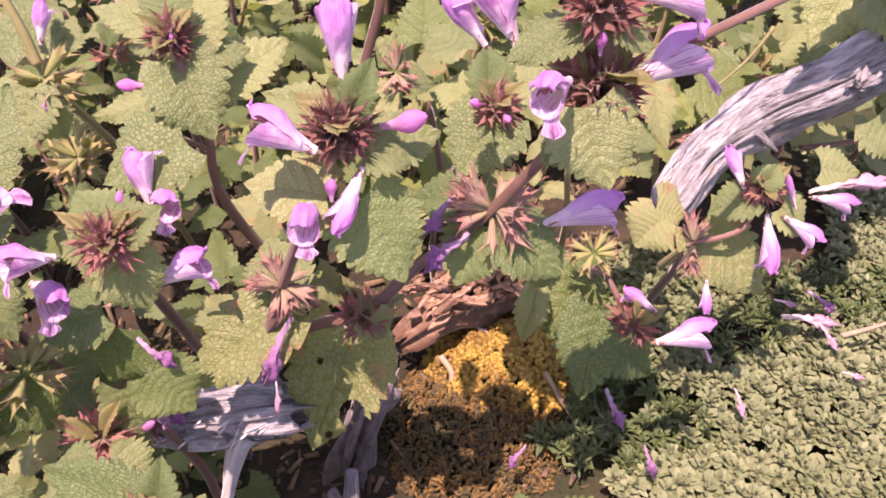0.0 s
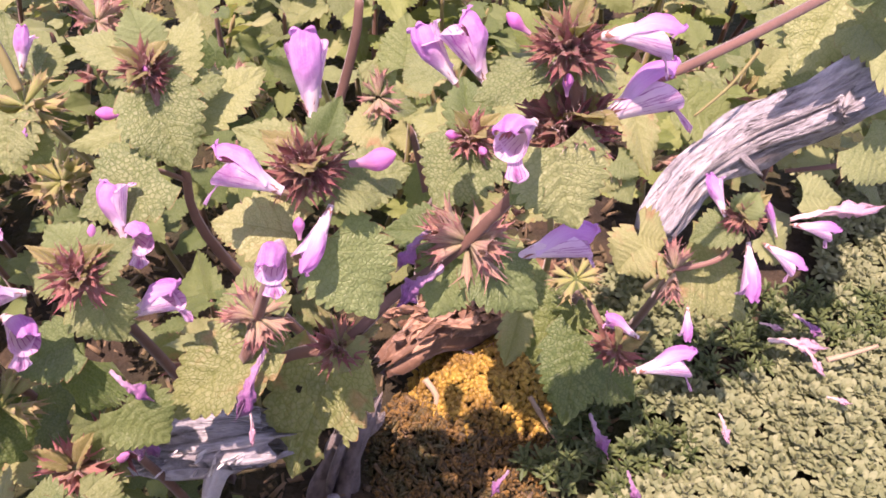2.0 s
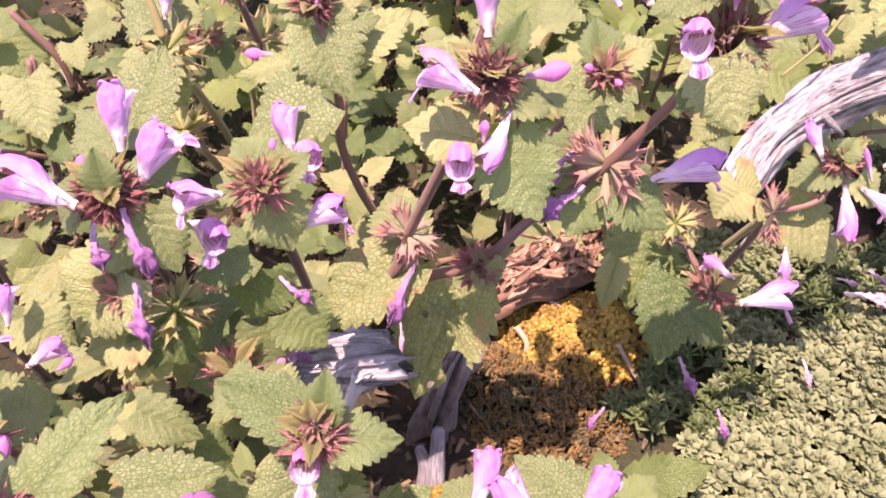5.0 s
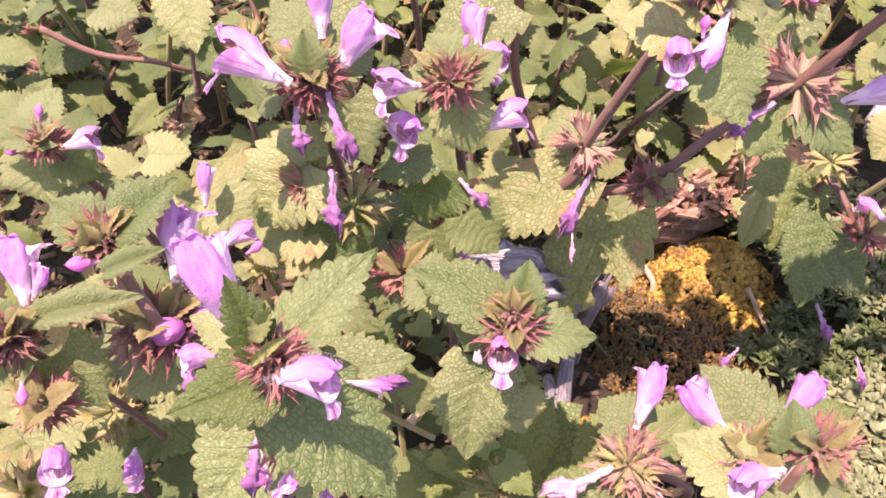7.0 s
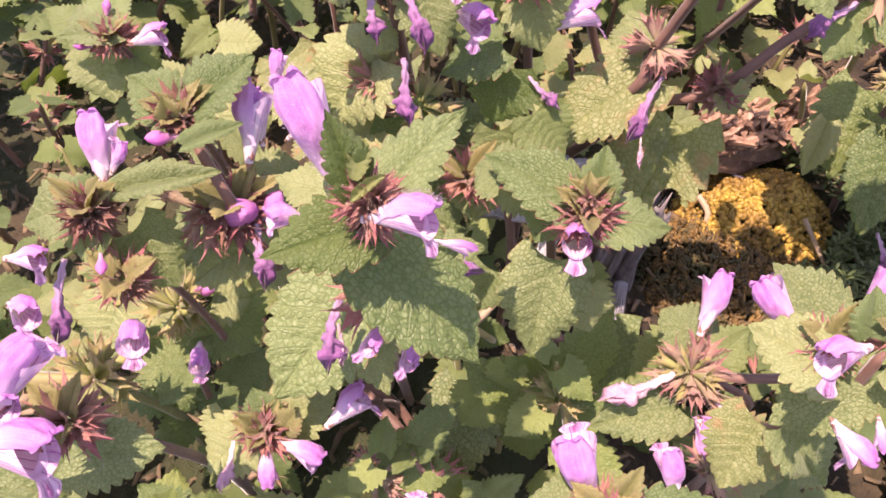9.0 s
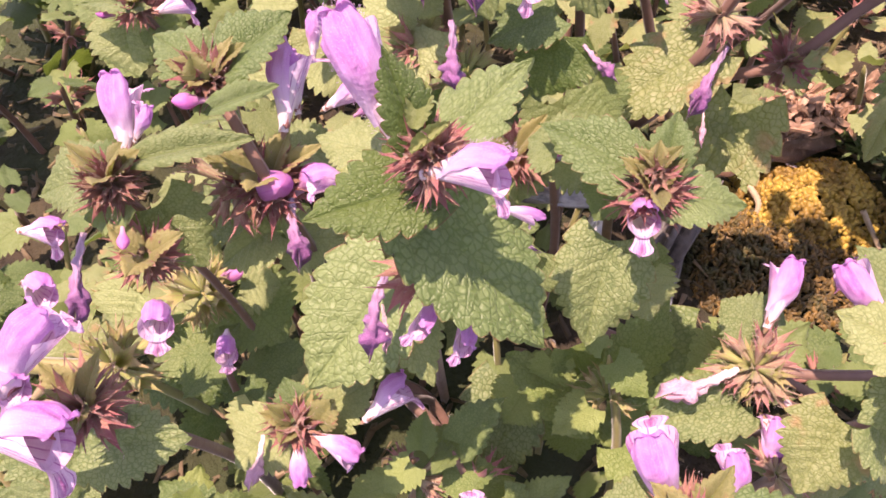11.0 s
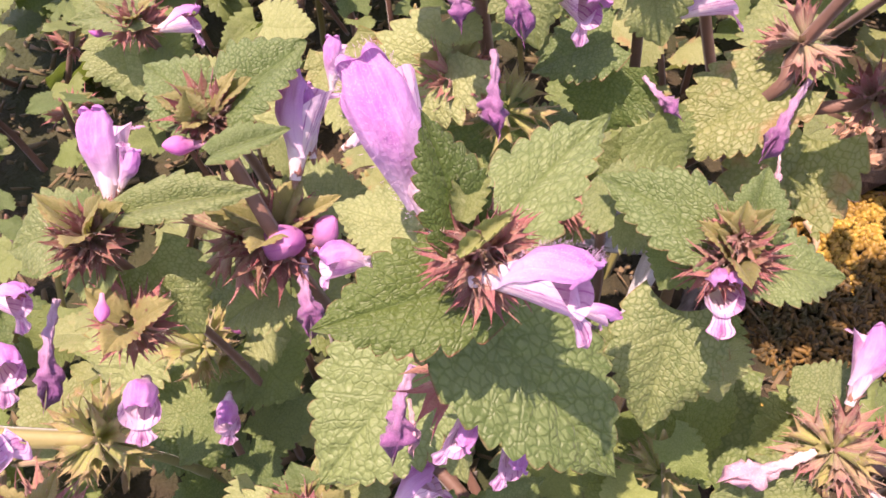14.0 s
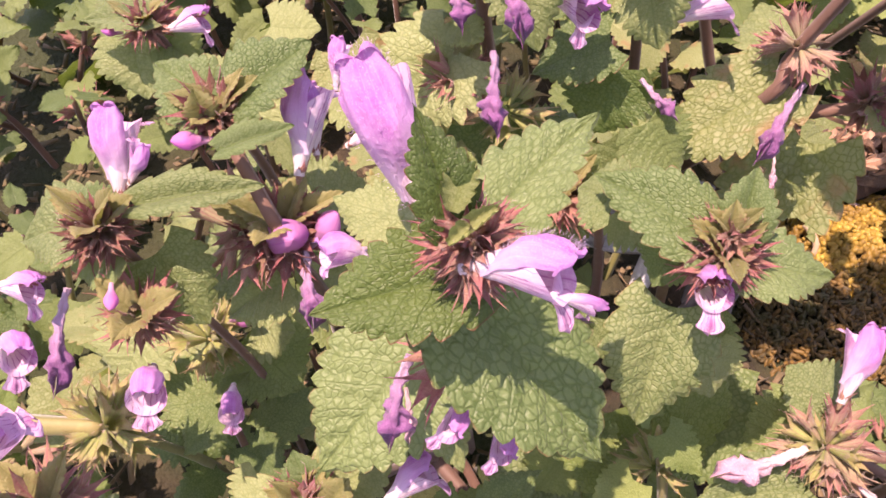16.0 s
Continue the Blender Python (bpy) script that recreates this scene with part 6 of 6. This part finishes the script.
p = plant((-0.1460, 0.0320, -0.0040), "deadnettle with large striped lilac flowers close to the path")
stem(p, [(-0.1400, -0.0040, 0.1500), (-0.1390, 0.0180, 0.0710), (-0.1460, 0.0320, -0.0080)], 0.0011, 0.0016)
whorl(p, (-0.1400, -0.0040, 0.1500), (0.00, -0.10, 1.00), 25, 0.0073, "red", 37, -0.50, 1.00)
flower(p, (-0.1443, -0.0098, 0.1632), (-0.1373, 0.0010, 0.1733), (-0.32, -0.48, 0.81), 2, 1.05)
flower(p, (-0.1507, -0.0134, 0.1590), (-0.1318, -0.0130, 0.1608), (-0.26, 0.54, 0.76), 0)
flower(p, (-0.1495, -0.0056, 0.1613), (-0.1393, -0.0098, 0.1670), (-0.10, 0.82, 0.57), 1)
leaf(p, (-0.1456, -0.0044, 0.1350), (-0.1274, -0.0026, 0.1377), (0.09, -0.48, 1.23), 0.0143, "green", 0)
leaf(p, (-0.1564, -0.0029, 0.1314), (-0.1519, -0.0115, 0.1201), (0.07, -0.36, 1.31), 0.0172, "green", 2)
leaf(p, (-0.1508, -0.0149, 0.1414), (-0.1492, -0.0204, 0.1351), (0.07, -0.36, 1.31), 0.0116, "green", 1)

p = plant((-0.0480, 0.0278, -0.0040), "deadnettle with crowded lilac flowers above a bristly pink whorl")
stem(p, [(-0.0520, -0.0062, 0.1439), (-0.0460, 0.0148, 0.0680), (-0.0480, 0.0278, -0.0080)], 0.0011, 0.0016)
whorl(p, (-0.0497, -0.0068, 0.1427), (0.00, -0.10, 1.00), 45, 0.0073, "red", 38, -0.50, 1.10)
flower(p, (-0.0520, -0.0042, 0.1398), (-0.0576, 0.0056, 0.1507), (-0.24, -0.30, 0.92), 0, 1.15)
leaf(p, (-0.0519, -0.0043, 0.1373), (-0.0630, -0.0027, 0.1373), (0.07, -0.36, 1.31), 0.0135, "green", 0)
leaf(p, (-0.0465, -0.0061, 0.1391), (-0.0293, -0.0004, 0.1409), (0.07, -0.36, 1.31), 0.0112, "fresh", 1)
leaf(p, (-0.0459, -0.0078, 0.1415), (-0.0492, -0.0025, 0.1479), (0.07, -0.36, 1.31), 0.0064, "fresh", 3)
flower(p, (-0.0374, -0.0068, 0.1376), (-0.0267, -0.0032, 0.1424), (-0.36, 0.55, 0.90), 2)
flower(p, (-0.0633, -0.0150, 0.1363), (-0.0648, -0.0081, 0.1448), (-0.11, -0.51, 0.88), 2)
flower(p, (-0.0716, -0.0156, 0.1344), (-0.0723, -0.0074, 0.1430), (0.39, -0.44, 0.87), 1, 1.20)
flower(p, (-0.0796, -0.0167, 0.1346), (-0.0811, -0.0067, 0.1465), (0.09, -0.48, 0.88), 2, 0.80)
whorl(p, (-0.0734, -0.0166, 0.1339), (0.00, -0.10, 1.00), 35, 0.0073, "red", 39, -0.50, 1.10)

p = plant((-0.0118, 0.0492, -0.0040), "low deadnettle with two pale lilac flowers")
stem(p, [(-0.0158, 0.0334, 0.0684), (-0.0098, 0.0453, 0.0302), (-0.0118, 0.0492, -0.0080)], 0.0011, 0.0016)
whorl(p, (-0.0158, 0.0334, 0.0704), (0.00, -0.10, 1.00), 9, 0.0086, "pale", 40, -0.50, 1.10)
flower(p, (-0.0229, 0.0270, 0.0636), (-0.0270, 0.0374, 0.0757), (0.18, -0.38, 0.93), 1, 1.10)
flower(p, (-0.0161, 0.0359, 0.0664), (-0.0158, 0.0469, 0.0762), (0.17, -0.30, 0.99), 1, 1.20)
leaf(p, (-0.0075, 0.0424, 0.0649), (0.0074, 0.0378, 0.0576), (0.07, -0.36, 1.31), 0.0240, "old", 0)
leaf(p, (0.0058, 0.0435, 0.0738), (0.0164, 0.0349, 0.0643), (0.07, -0.36, 1.31), 0.0174, "green", 1)

p = plant((0.1610, 0.3089, -0.0040), "leafy deadnettle shoot with large grey-green leaves over dead branch", "leafy deadnettle shoots")
stem(p, [(0.1610, 0.2600, 0.1290), (0.1650, 0.2884, 0.0605), (0.1610, 0.3089, -0.0080)], 0.0011, 0.0016, STEM)
leaf(p, (0.1494, 0.2634, 0.1276), (0.1267, 0.2389, 0.1082), (0.00, -0.43, 1.29), 0.0326, "green", 0)
leaf(p, (0.1415, 0.2055, 0.1072), (0.1525, 0.1954, 0.0991), (0.00, -0.43, 1.29), 0.0258, "green", 0)
leaf(p, (0.1340, 0.2618, 0.1072), (0.1234, 0.2742, 0.1106), (0.00, -0.43, 1.29), 0.0230, "green", 1)
leaf(p, (0.1464, 0.2442, 0.1251), (0.1589, 0.2298, 0.1200), (0.00, -0.43, 1.29), 0.0284, "green", 1)
leaf(p, (0.1579, 0.2702, 0.0819), (0.1417, 0.2609, 0.0694), (0.00, -0.43, 1.29), 0.0248, "green", 2)
leaf(p, (0.1005, 0.2575, 0.0782), (0.1244, 0.2491, 0.0651), (0.00, -0.43, 1.29), 0.0267, "low", 0)
leaf(p, (0.1193, 0.2687, 0.0744), (0.1026, 0.2617, 0.0624), (0.00, -0.43, 1.29), 0.0298, "green", 2)
leaf(p, (0.1435, 0.2401, 0.1473), (0.1613, 0.2289, 0.1385), (0.00, -0.43, 1.29), 0.0320, "green", 1)
leaf(p, (0.1417, 0.2152, 0.1403), (0.1588, 0.2071, 0.1340), (0.00, -0.43, 1.29), 0.0308, "green", 2)
leaf(p, (0.1400, 0.2259, 0.1489), (0.1348, 0.2406, 0.1606), (0.00, -0.43, 1.29), 0.0274, "green", 0)
stem(p, [(0.0523, 0.1422, 0.1883), (0.0673, 0.1533, 0.1869), (0.0837, 0.1665, 0.1846), (0.1119, 0.1916, 0.1790)], 0.0010, 0.0012)

p = plant((0.0450, 0.2160, -0.0040), "small yellow-green shoot in sun behind the whorls", "leafy deadnettle shoots")
stem(p, [(0.0400, 0.1900, 0.1000), (0.0465, 0.2070, 0.0460), (0.0450, 0.2160, -0.0080)], 0.0011, 0.0016, STEM_GREEN)
leaf(p, (0.0668, 0.2111, 0.1167), (0.0726, 0.1943, 0.1034), (0.00, -0.43, 1.29), 0.0127, "old", 1)
leaf(p, (0.0649, 0.2196, 0.1235), (0.0595, 0.2097, 0.1156), (0.00, -0.43, 1.29), 0.0127, "old", 0)
leaf(p, (0.0613, 0.1983, 0.1066), (0.0686, 0.1940, 0.1032), (0.00, -0.43, 1.29), 0.0109, "green", 0)
leaf(p, (0.0618, 0.1954, 0.1017), (0.0675, 0.1889, 0.0953), (0.00, -0.43, 1.29), 0.0101, "green", 2)
leaf(p, (0.0617, 0.1983, 0.1040), (0.0546, 0.1918, 0.0976), (0.00, -0.43, 1.29), 0.0110, "old", 0)

p = plant((-0.0050, 0.2426, -0.0040), "leafy deadnettle shoot, some leaves yellow-green", "leafy deadnettle shoots")
stem(p, [(-0.0050, 0.2150, 0.1050), (-0.0010, 0.2328, 0.0485), (-0.0050, 0.2426, -0.0080)], 0.0011, 0.0016, STEM)
leaf(p, (-0.0072, 0.2302, 0.1171), (-0.0054, 0.2451, 0.1289), (0.00, -0.43, 1.29), 0.0180, "low", 0)
leaf(p, (-0.0159, 0.2303, 0.1146), (-0.0227, 0.2274, 0.1097), (0.00, -0.43, 1.29), 0.0134, "green", 1)
leaf(p, (-0.0178, 0.2341, 0.1176), (-0.0103, 0.2289, 0.1109), (0.00, -0.43, 1.29), 0.0134, "green", 2)
leaf(p, (-0.0142, 0.2198, 0.1012), (-0.0299, 0.2205, 0.0992), (0.00, -0.43, 1.29), 0.0175, "old", 0)
leaf(p, (-0.0141, 0.2244, 0.1073), (-0.0026, 0.2244, 0.1048), (0.00, -0.43, 1.29), 0.0116, "green", 1)
whorl(p, (-0.0158, 0.2228, 0.1112), (0.00, -0.30, 1.00), 8, 0.0098, "pale", 61, -0.40, 0.90)
stem(p, [(-0.0139, 0.1775, 0.1821), (-0.0157, 0.1740, 0.1717), (-0.0221, 0.1704, 0.1510)], 0.0013, 0.0014)

p = plant((-0.1750, 0.2262, -0.0040), "pale leafy deadnettle shoot on brown stems at the back", "leafy deadnettle shoots")
stem(p, [(-0.1750, 0.2050, 0.0850), (-0.1710, 0.2196, 0.0385), (-0.1750, 0.2262, -0.0080)], 0.0011, 0.0016, STEM)
leaf(p, (-0.1842, 0.2175, 0.1005), (-0.1770, 0.1990, 0.0854), (0.02, -0.43, 1.29), 0.0209, "green", 0)
leaf(p, (-0.1704, 0.2031, 0.0833), (-0.1786, 0.1978, 0.0794), (0.02, -0.43, 1.29), 0.0170, "low", 1)
leaf(p, (-0.2061, 0.1974, 0.1058), (-0.1917, 0.1958, 0.1039), (0.02, -0.43, 1.29), 0.0179, "green", 0)
leaf(p, (-0.1960, 0.2368, 0.1035), (-0.1864, 0.2269, 0.0901), (0.02, -0.43, 1.29), 0.0217, "low", 2)
leaf(p, (-0.2016, 0.2348, 0.1098), (-0.2034, 0.2264, 0.1032), (0.02, -0.43, 1.29), 0.0148, "old", 1)
leaf(p, (-0.1696, 0.2314, 0.1058), (-0.1661, 0.2233, 0.0992), (0.02, -0.43, 1.29), 0.0106, "green", 0)
stem(p, [(-0.1843, 0.2273, 0.1032), (-0.1836, 0.2151, 0.0806), (-0.1871, 0.2119, 0.0526)], 0.0014, 0.0016)
stem(p, [(-0.1934, 0.2402, 0.1138), (-0.1802, 0.2358, 0.0969), (-0.1774, 0.2335, 0.0823)], 0.0014, 0.0016)

p = plant((-0.1480, 0.0892, -0.0040), "deadnettle with a trumpet-shaped late flower among shaded leaves")
stem(p, [(-0.1400, 0.0630, 0.1320), (-0.1400, 0.0801, 0.0620), (-0.1480, 0.0892, -0.0080)], 0.0011, 0.0016)
flower(p, (-0.1260, 0.0784, 0.1309), (-0.1163, 0.0829, 0.1356), (-0.31, 0.22, 0.83), 1)
flower(p, (-0.1276, 0.0824, 0.1419), (-0.1277, 0.0894, 0.1500), (-0.07, -0.55, 0.84), 2, 0.95)
bud(p, (-0.1192, 0.0779, 0.1302), (-0.1149, 0.0796, 0.1327), (0.10, 0.10, 0.84))
leaf(p, (-0.1274, 0.0892, 0.1370), (-0.1183, 0.0844, 0.1303), (0.02, -0.43, 1.29), 0.0151, "green", 1)
leaf(p, (-0.1433, 0.0934, 0.1461), (-0.1333, 0.0939, 0.1461), (0.02, -0.43, 1.29), 0.0120, "green", 0)
leaf(p, (-0.1424, 0.0810, 0.1336), (-0.1401, 0.0895, 0.1404), (0.02, -0.43, 1.29), 0.0149, "green", 2)

dry_stalk([(0.1171, 0.2474, 0.1107), (0.1085, 0.2412, 0.1006), (0.0966, 0.2354, 0.0910)], 0.0007, "pale dry stalk leaning among leaves by the branch", STEM_GREEN)
dry_stalk([(0.1699, 0.2348, 0.0686), (0.1535, 0.2345, 0.0658), (0.1389, 0.2360, 0.0620)], 0.0014, "reddish-brown dead stalk beside the branch", STEM)
dry_stalk([(0.0035, 0.1789, 0.0048), (0.0170, 0.1802, 0.0071), (0.0295, 0.1842, 0.0091)], 0.0011, "pale dry stalk lying on the moss")
dry_stalk([(-0.0010, 0.1732, 0.0102), (0.0034, 0.1680, 0.0060), (0.0023, 0.1637, 0.0001)], 0.0014, "short bleached twig stub at the moss edge")
dry_stalk([(0.0392, 0.1648, 0.0118), (0.0460, 0.1572, 0.0033), (0.0518, 0.1513, -0.0040)], 0.0011, "brown dry stalk between moss and groundcover")
dry_stalk([(0.1517, 0.1743, 0.0234), (0.1603, 0.1760, 0.0247), (0.1710, 0.1785, 0.0267)], 0.0011, "whitish dry stalk on the groundcover")
dry_stalk([(-0.0034, 0.1886, 0.0105), (0.0125, 0.1931, 0.0141), (0.0296, 0.1979, 0.0179)], 0.0020, "brown rotten stick under the bark", BARK)
dry_stalk([(-0.0613, 0.0913, 0.0304), (-0.0506, 0.0896, 0.0280), (-0.0379, 0.0892, 0.0238)], 0.0024, "thick reddish fallen stem near the moss", STEM)
dry_stalk([(-0.0711, 0.0656, 0.0420), (-0.0617, 0.0613, 0.0354), (-0.0500, 0.0542, 0.0267)], 0.0019, "reddish fallen stem in the shade", STEM)
dry_stalk([(-0.1145, 0.0610, 0.0340), (-0.0943, 0.0461, 0.0280), (-0.0740, 0.0335, 0.0200)], 0.0021, "thick brown leaning stem in the gap between leaves", STEM)
dry_stalk([(-0.0330, 0.1049, -0.0049), (-0.0325, 0.1135, 0.0059), (-0.0318, 0.1216, 0.0188)], 0.0040, "split grey-brown chip of dead wood", WOOD)
dry_stalk([(-0.0376, 0.1078, -0.0023), (-0.0366, 0.1134, 0.0051), (-0.0387, 0.1171, 0.0128)], 0.0030, "split grey-brown chip of dead wood", WOOD)
dry_stalk([(-0.0811, 0.0641, 0.0744), (-0.0768, 0.0676, 0.0787), (-0.0733, 0.0708, 0.0817)], 0.0014, "grey-green dead stalk between leaves")
dry_stalk([(-0.2334, 0.1991, 0.0931), (-0.2170, 0.2012, 0.0807), (-0.1964, 0.2082, 0.0717), (-0.1850, 0.2180, 0.0560), (-0.1780, 0.2300, 0.0250)], 0.0013, "brown dry stem lying across the leaves", STEM)
dry_stalk([(-0.1823, 0.2213, 0.1057), (-0.1838, 0.2139, 0.0823), (-0.1855, 0.2090, 0.0584)], 0.0012, "brown dry stem standing among the leaves", STEM)
fallen_flower((0.0586, 0.1498, 0.0264), (0.0644, 0.1387, 0.0176), "purple", 0, "withered lilac petal fallen on the groundcover")
fallen_flower((0.0697, 0.1287, 0.0253), (0.0726, 0.1203, 0.0187), "purple", 1, "withered lilac petal fallen on the groundcover")
fallen_flower((0.1437, 0.1944, 0.0244), (0.1548, 0.1883, 0.0196), "purple", 2, "withered lilac petal fallen on the groundcover")
fallen_flower((0.1056, 0.1507, 0.0249), (0.1097, 0.1435, 0.0191), "pale", 0, "bleached fallen petal on the groundcover")
fallen_flower((0.1316, 0.1836, 0.0227), (0.1524, 0.1819, 0.0213), "pale", 1, "bleached fallen petal on the groundcover")
fallen_flower((0.1438, 0.1785, 0.0247), (0.1513, 0.1717, 0.0193), "pale", 0, "bleached fallen petal on the groundcover")
fallen_flower((0.1302, 0.1915, 0.0227), (0.1391, 0.1898, 0.0213), "pale", 1, "bleached fallen petal on the groundcover")
fallen_flower((0.0288, 0.1290, 0.0244), (0.0229, 0.1229, 0.0196), "purple", 2, "withered lilac petal fallen on the groundcover")
fallen_flower((0.1476, 0.1589, 0.0226), (0.1559, 0.1573, 0.0214), "pale", 1, "bleached fallen petal on the groundcover")
fallen_flower((0.0137, 0.1867, 0.0094), (0.0251, 0.1840, 0.0072), "pale", 1, "dry pinkish husk on the moss")
fallen_flower((0.0216, 0.1831, 0.0065), (0.0250, 0.1885, 0.0108), "pale", 0, "dry pinkish husk on the moss")

p = plant((0.2400, 0.2600, -0.0040), "tall deadnettle shoot whose leaf shades the dead branch", "leafy deadnettle shoots")
stem(p, [(0.1760, 0.2400, 0.1830), (0.2100, 0.2500, 0.1300), (0.2300, 0.2560, 0.0600), (0.2400, 0.2600, -0.0080)], 0.0010, 0.0016, STEM)
leaf(p, (0.1760, 0.2400, 0.1830), (0.1080, 0.2230, 0.1770), (0.05, -0.15, 1.00), 0.0320, "green", 0)
leaf(p, (0.1765, 0.2400, 0.1825), (0.2150, 0.2480, 0.1780), (0.05, -0.15, 1.00), 0.0260, "green", 1)

p = plant((-0.0700, 0.0600, -0.0040), "low shoot in a gap, lime-green tips over a shaded leaf", "leafy deadnettle shoots")
stem(p, [(-0.0640, 0.0600, 0.0560), (-0.0690, 0.0610, 0.0250), (-0.0700, 0.0600, -0.0080)], 0.0009, 0.0013, STEM_GREEN)
leaf(p, (-0.0801, 0.0600, 0.0460), (-0.0835, 0.0346, 0.0300), (0.05, -0.40, 1.30), 0.0240, "green", 0)
for i, (base, tip, wide) in enumerate((
    ((-0.0762, 0.0553, 0.0520), (-0.0817, 0.0484, 0.0450), 0.0120), ((-0.0644, 0.0655, 0.0620), (-0.0592, 0.0594, 0.0520), 0.0110),
    ((-0.0688, 0.0614, 0.0600), (-0.0711, 0.0542, 0.0500), 0.0090), ((-0.0583, 0.0672, 0.0550), (-0.0542, 0.0610, 0.0500), 0.0080),
    ((-0.0527, 0.0602, 0.0340), (-0.0351, 0.0593, 0.0260), 0.0140), ((-0.0623, 0.0553, 0.0400), (-0.0583, 0.0454, 0.0300), 0.0130),
)):
    part("leaf", PLAIN["lime"][i % 3], p, frame_of(base, tip, (0.05, -0.40, 1.30), wide * 1.35), "lime-green leaf")

# ---- undergrowth ----
def low_plant(x, y, height, seed, kind):
    """A plain leafy shoot of the same kind, without flowers."""
    rng = random.Random(seed)
    z0 = ground_height(x, y)
    p = plant((x, y, z0), UNDER_LABEL[kind], "leafy deadnettle shoots")
    lean = Vector((rng.gauss(0, 0.16), rng.gauss(-0.05, 0.16), 1))
    top = Vector((x, y, z0)) + lean * height
    stem(p, [top, (Vector((x, y, z0)) + top) / 2 + Vector((rng.gauss(0, 0.004), rng.gauss(0, 0.004), 0)), (x, y, z0 - 0.003)], 0.0009, 0.0014, STEM_GREEN if rng.random() < 0.5 else STEM)
    turn = rng.uniform(0, 6.28)
    nodes = max(2, int(height / 0.017))
    if rng.random() < 0.4:
        whorl(p, top.lerp(Vector((x, y, z0)), 0.2), lean, 7, rng.uniform(0.008, 0.011), rng.choice(("olive", "pale", "red")), seed)
    for i in range(nodes):
        f = 1 - i / nodes * 0.75
        c = Vector((x, y, z0)).lerp(top, f)
        for k in (0, 1):
            a = turn + i * 1.57 + k * math.pi + rng.gauss(0, 0.25)
            ln = rng.uniform(0.011, 0.023) * (0.6 if i == 0 else 1.0)
            out = Vector((math.cos(a), math.sin(a), rng.gauss(0.10, 0.45)))
            b = c + out * (0.002 + 0.005 * (i > 0))
            me = PLAIN[kind][rng.randrange(3)]
            up = Vector((rng.gauss(0, 0.4), rng.gauss(-0.2, 0.4), 1))
            part("leaf", me, p, frame_of(b, b + out * ln, up, ln * rng.uniform(0.75, 0.98)))


UNDER_LABEL = {"low": "leafy deadnettle shoot without flowers, shade put into its darker green", "green": "leafy green deadnettle shoot without flowers, in sun", "old": "yellowing deadnettle shoot without flowers", "lime": "fresh lime-green deadnettle shoot without flowers"}
rng = random.Random(31)
spots = []
for _ in range(4000):
    x, y = rng.uniform(-0.34, 0.20), rng.uniform(-0.10, 0.48)
    if x > -0.045 and 0.06 < y < 0.205:
        continue
    if min((x + 0.048) ** 2 + (y - 0.085) ** 2, (x + 0.078) ** 2 + (y - 0.104) ** 2, (x + 0.055) ** 2 + (y - 0.10) ** 2, (x + 0.078) ** 2 + (y - 0.058) ** 2, (x + 0.095) ** 2 + (y - 0.048) ** 2) < 0.018 ** 2:
        continue
    if x < -0.18 and 0.185 < y < 0.31 and rng.random() < 0.15:
        continue
    if -0.24 < x < -0.135 and 0.165 < y < 0.222 and rng.random() < 0.6 or (x + 0.066) ** 2 + (y - 0.212) ** 2 < 0.012 ** 2 or (x - 0.026) ** 2 + (y - 0.221) ** 2 < 0.012 ** 2:
        continue
    if x > 0.035 and y < 0.26:
        continue
    if x > 0.075 and y < 0.06:
        continue
    if any((x - a) ** 2 + (y - b) ** 2 < 0.025 ** 2 for a, b in spots):
        continue
    if x < -0.09 and y > 0.15 and rng.random() < (0.74 if x < -0.125 else 0.50):
        continue
    spots.append((x, y))
for i, (x, y) in enumerate(spots):
    high = 0.036 + 0.042 * rng.random() + 0.035 * max(0, min(1, (y - 0.18) / 0.2))
    if y < 0.03 or (x > -0.02 and y < 0.06):
        high = 0.03 + 0.04 * rng.random()
    # Back-left shoots take the darker leaf tone in place of cast shade.
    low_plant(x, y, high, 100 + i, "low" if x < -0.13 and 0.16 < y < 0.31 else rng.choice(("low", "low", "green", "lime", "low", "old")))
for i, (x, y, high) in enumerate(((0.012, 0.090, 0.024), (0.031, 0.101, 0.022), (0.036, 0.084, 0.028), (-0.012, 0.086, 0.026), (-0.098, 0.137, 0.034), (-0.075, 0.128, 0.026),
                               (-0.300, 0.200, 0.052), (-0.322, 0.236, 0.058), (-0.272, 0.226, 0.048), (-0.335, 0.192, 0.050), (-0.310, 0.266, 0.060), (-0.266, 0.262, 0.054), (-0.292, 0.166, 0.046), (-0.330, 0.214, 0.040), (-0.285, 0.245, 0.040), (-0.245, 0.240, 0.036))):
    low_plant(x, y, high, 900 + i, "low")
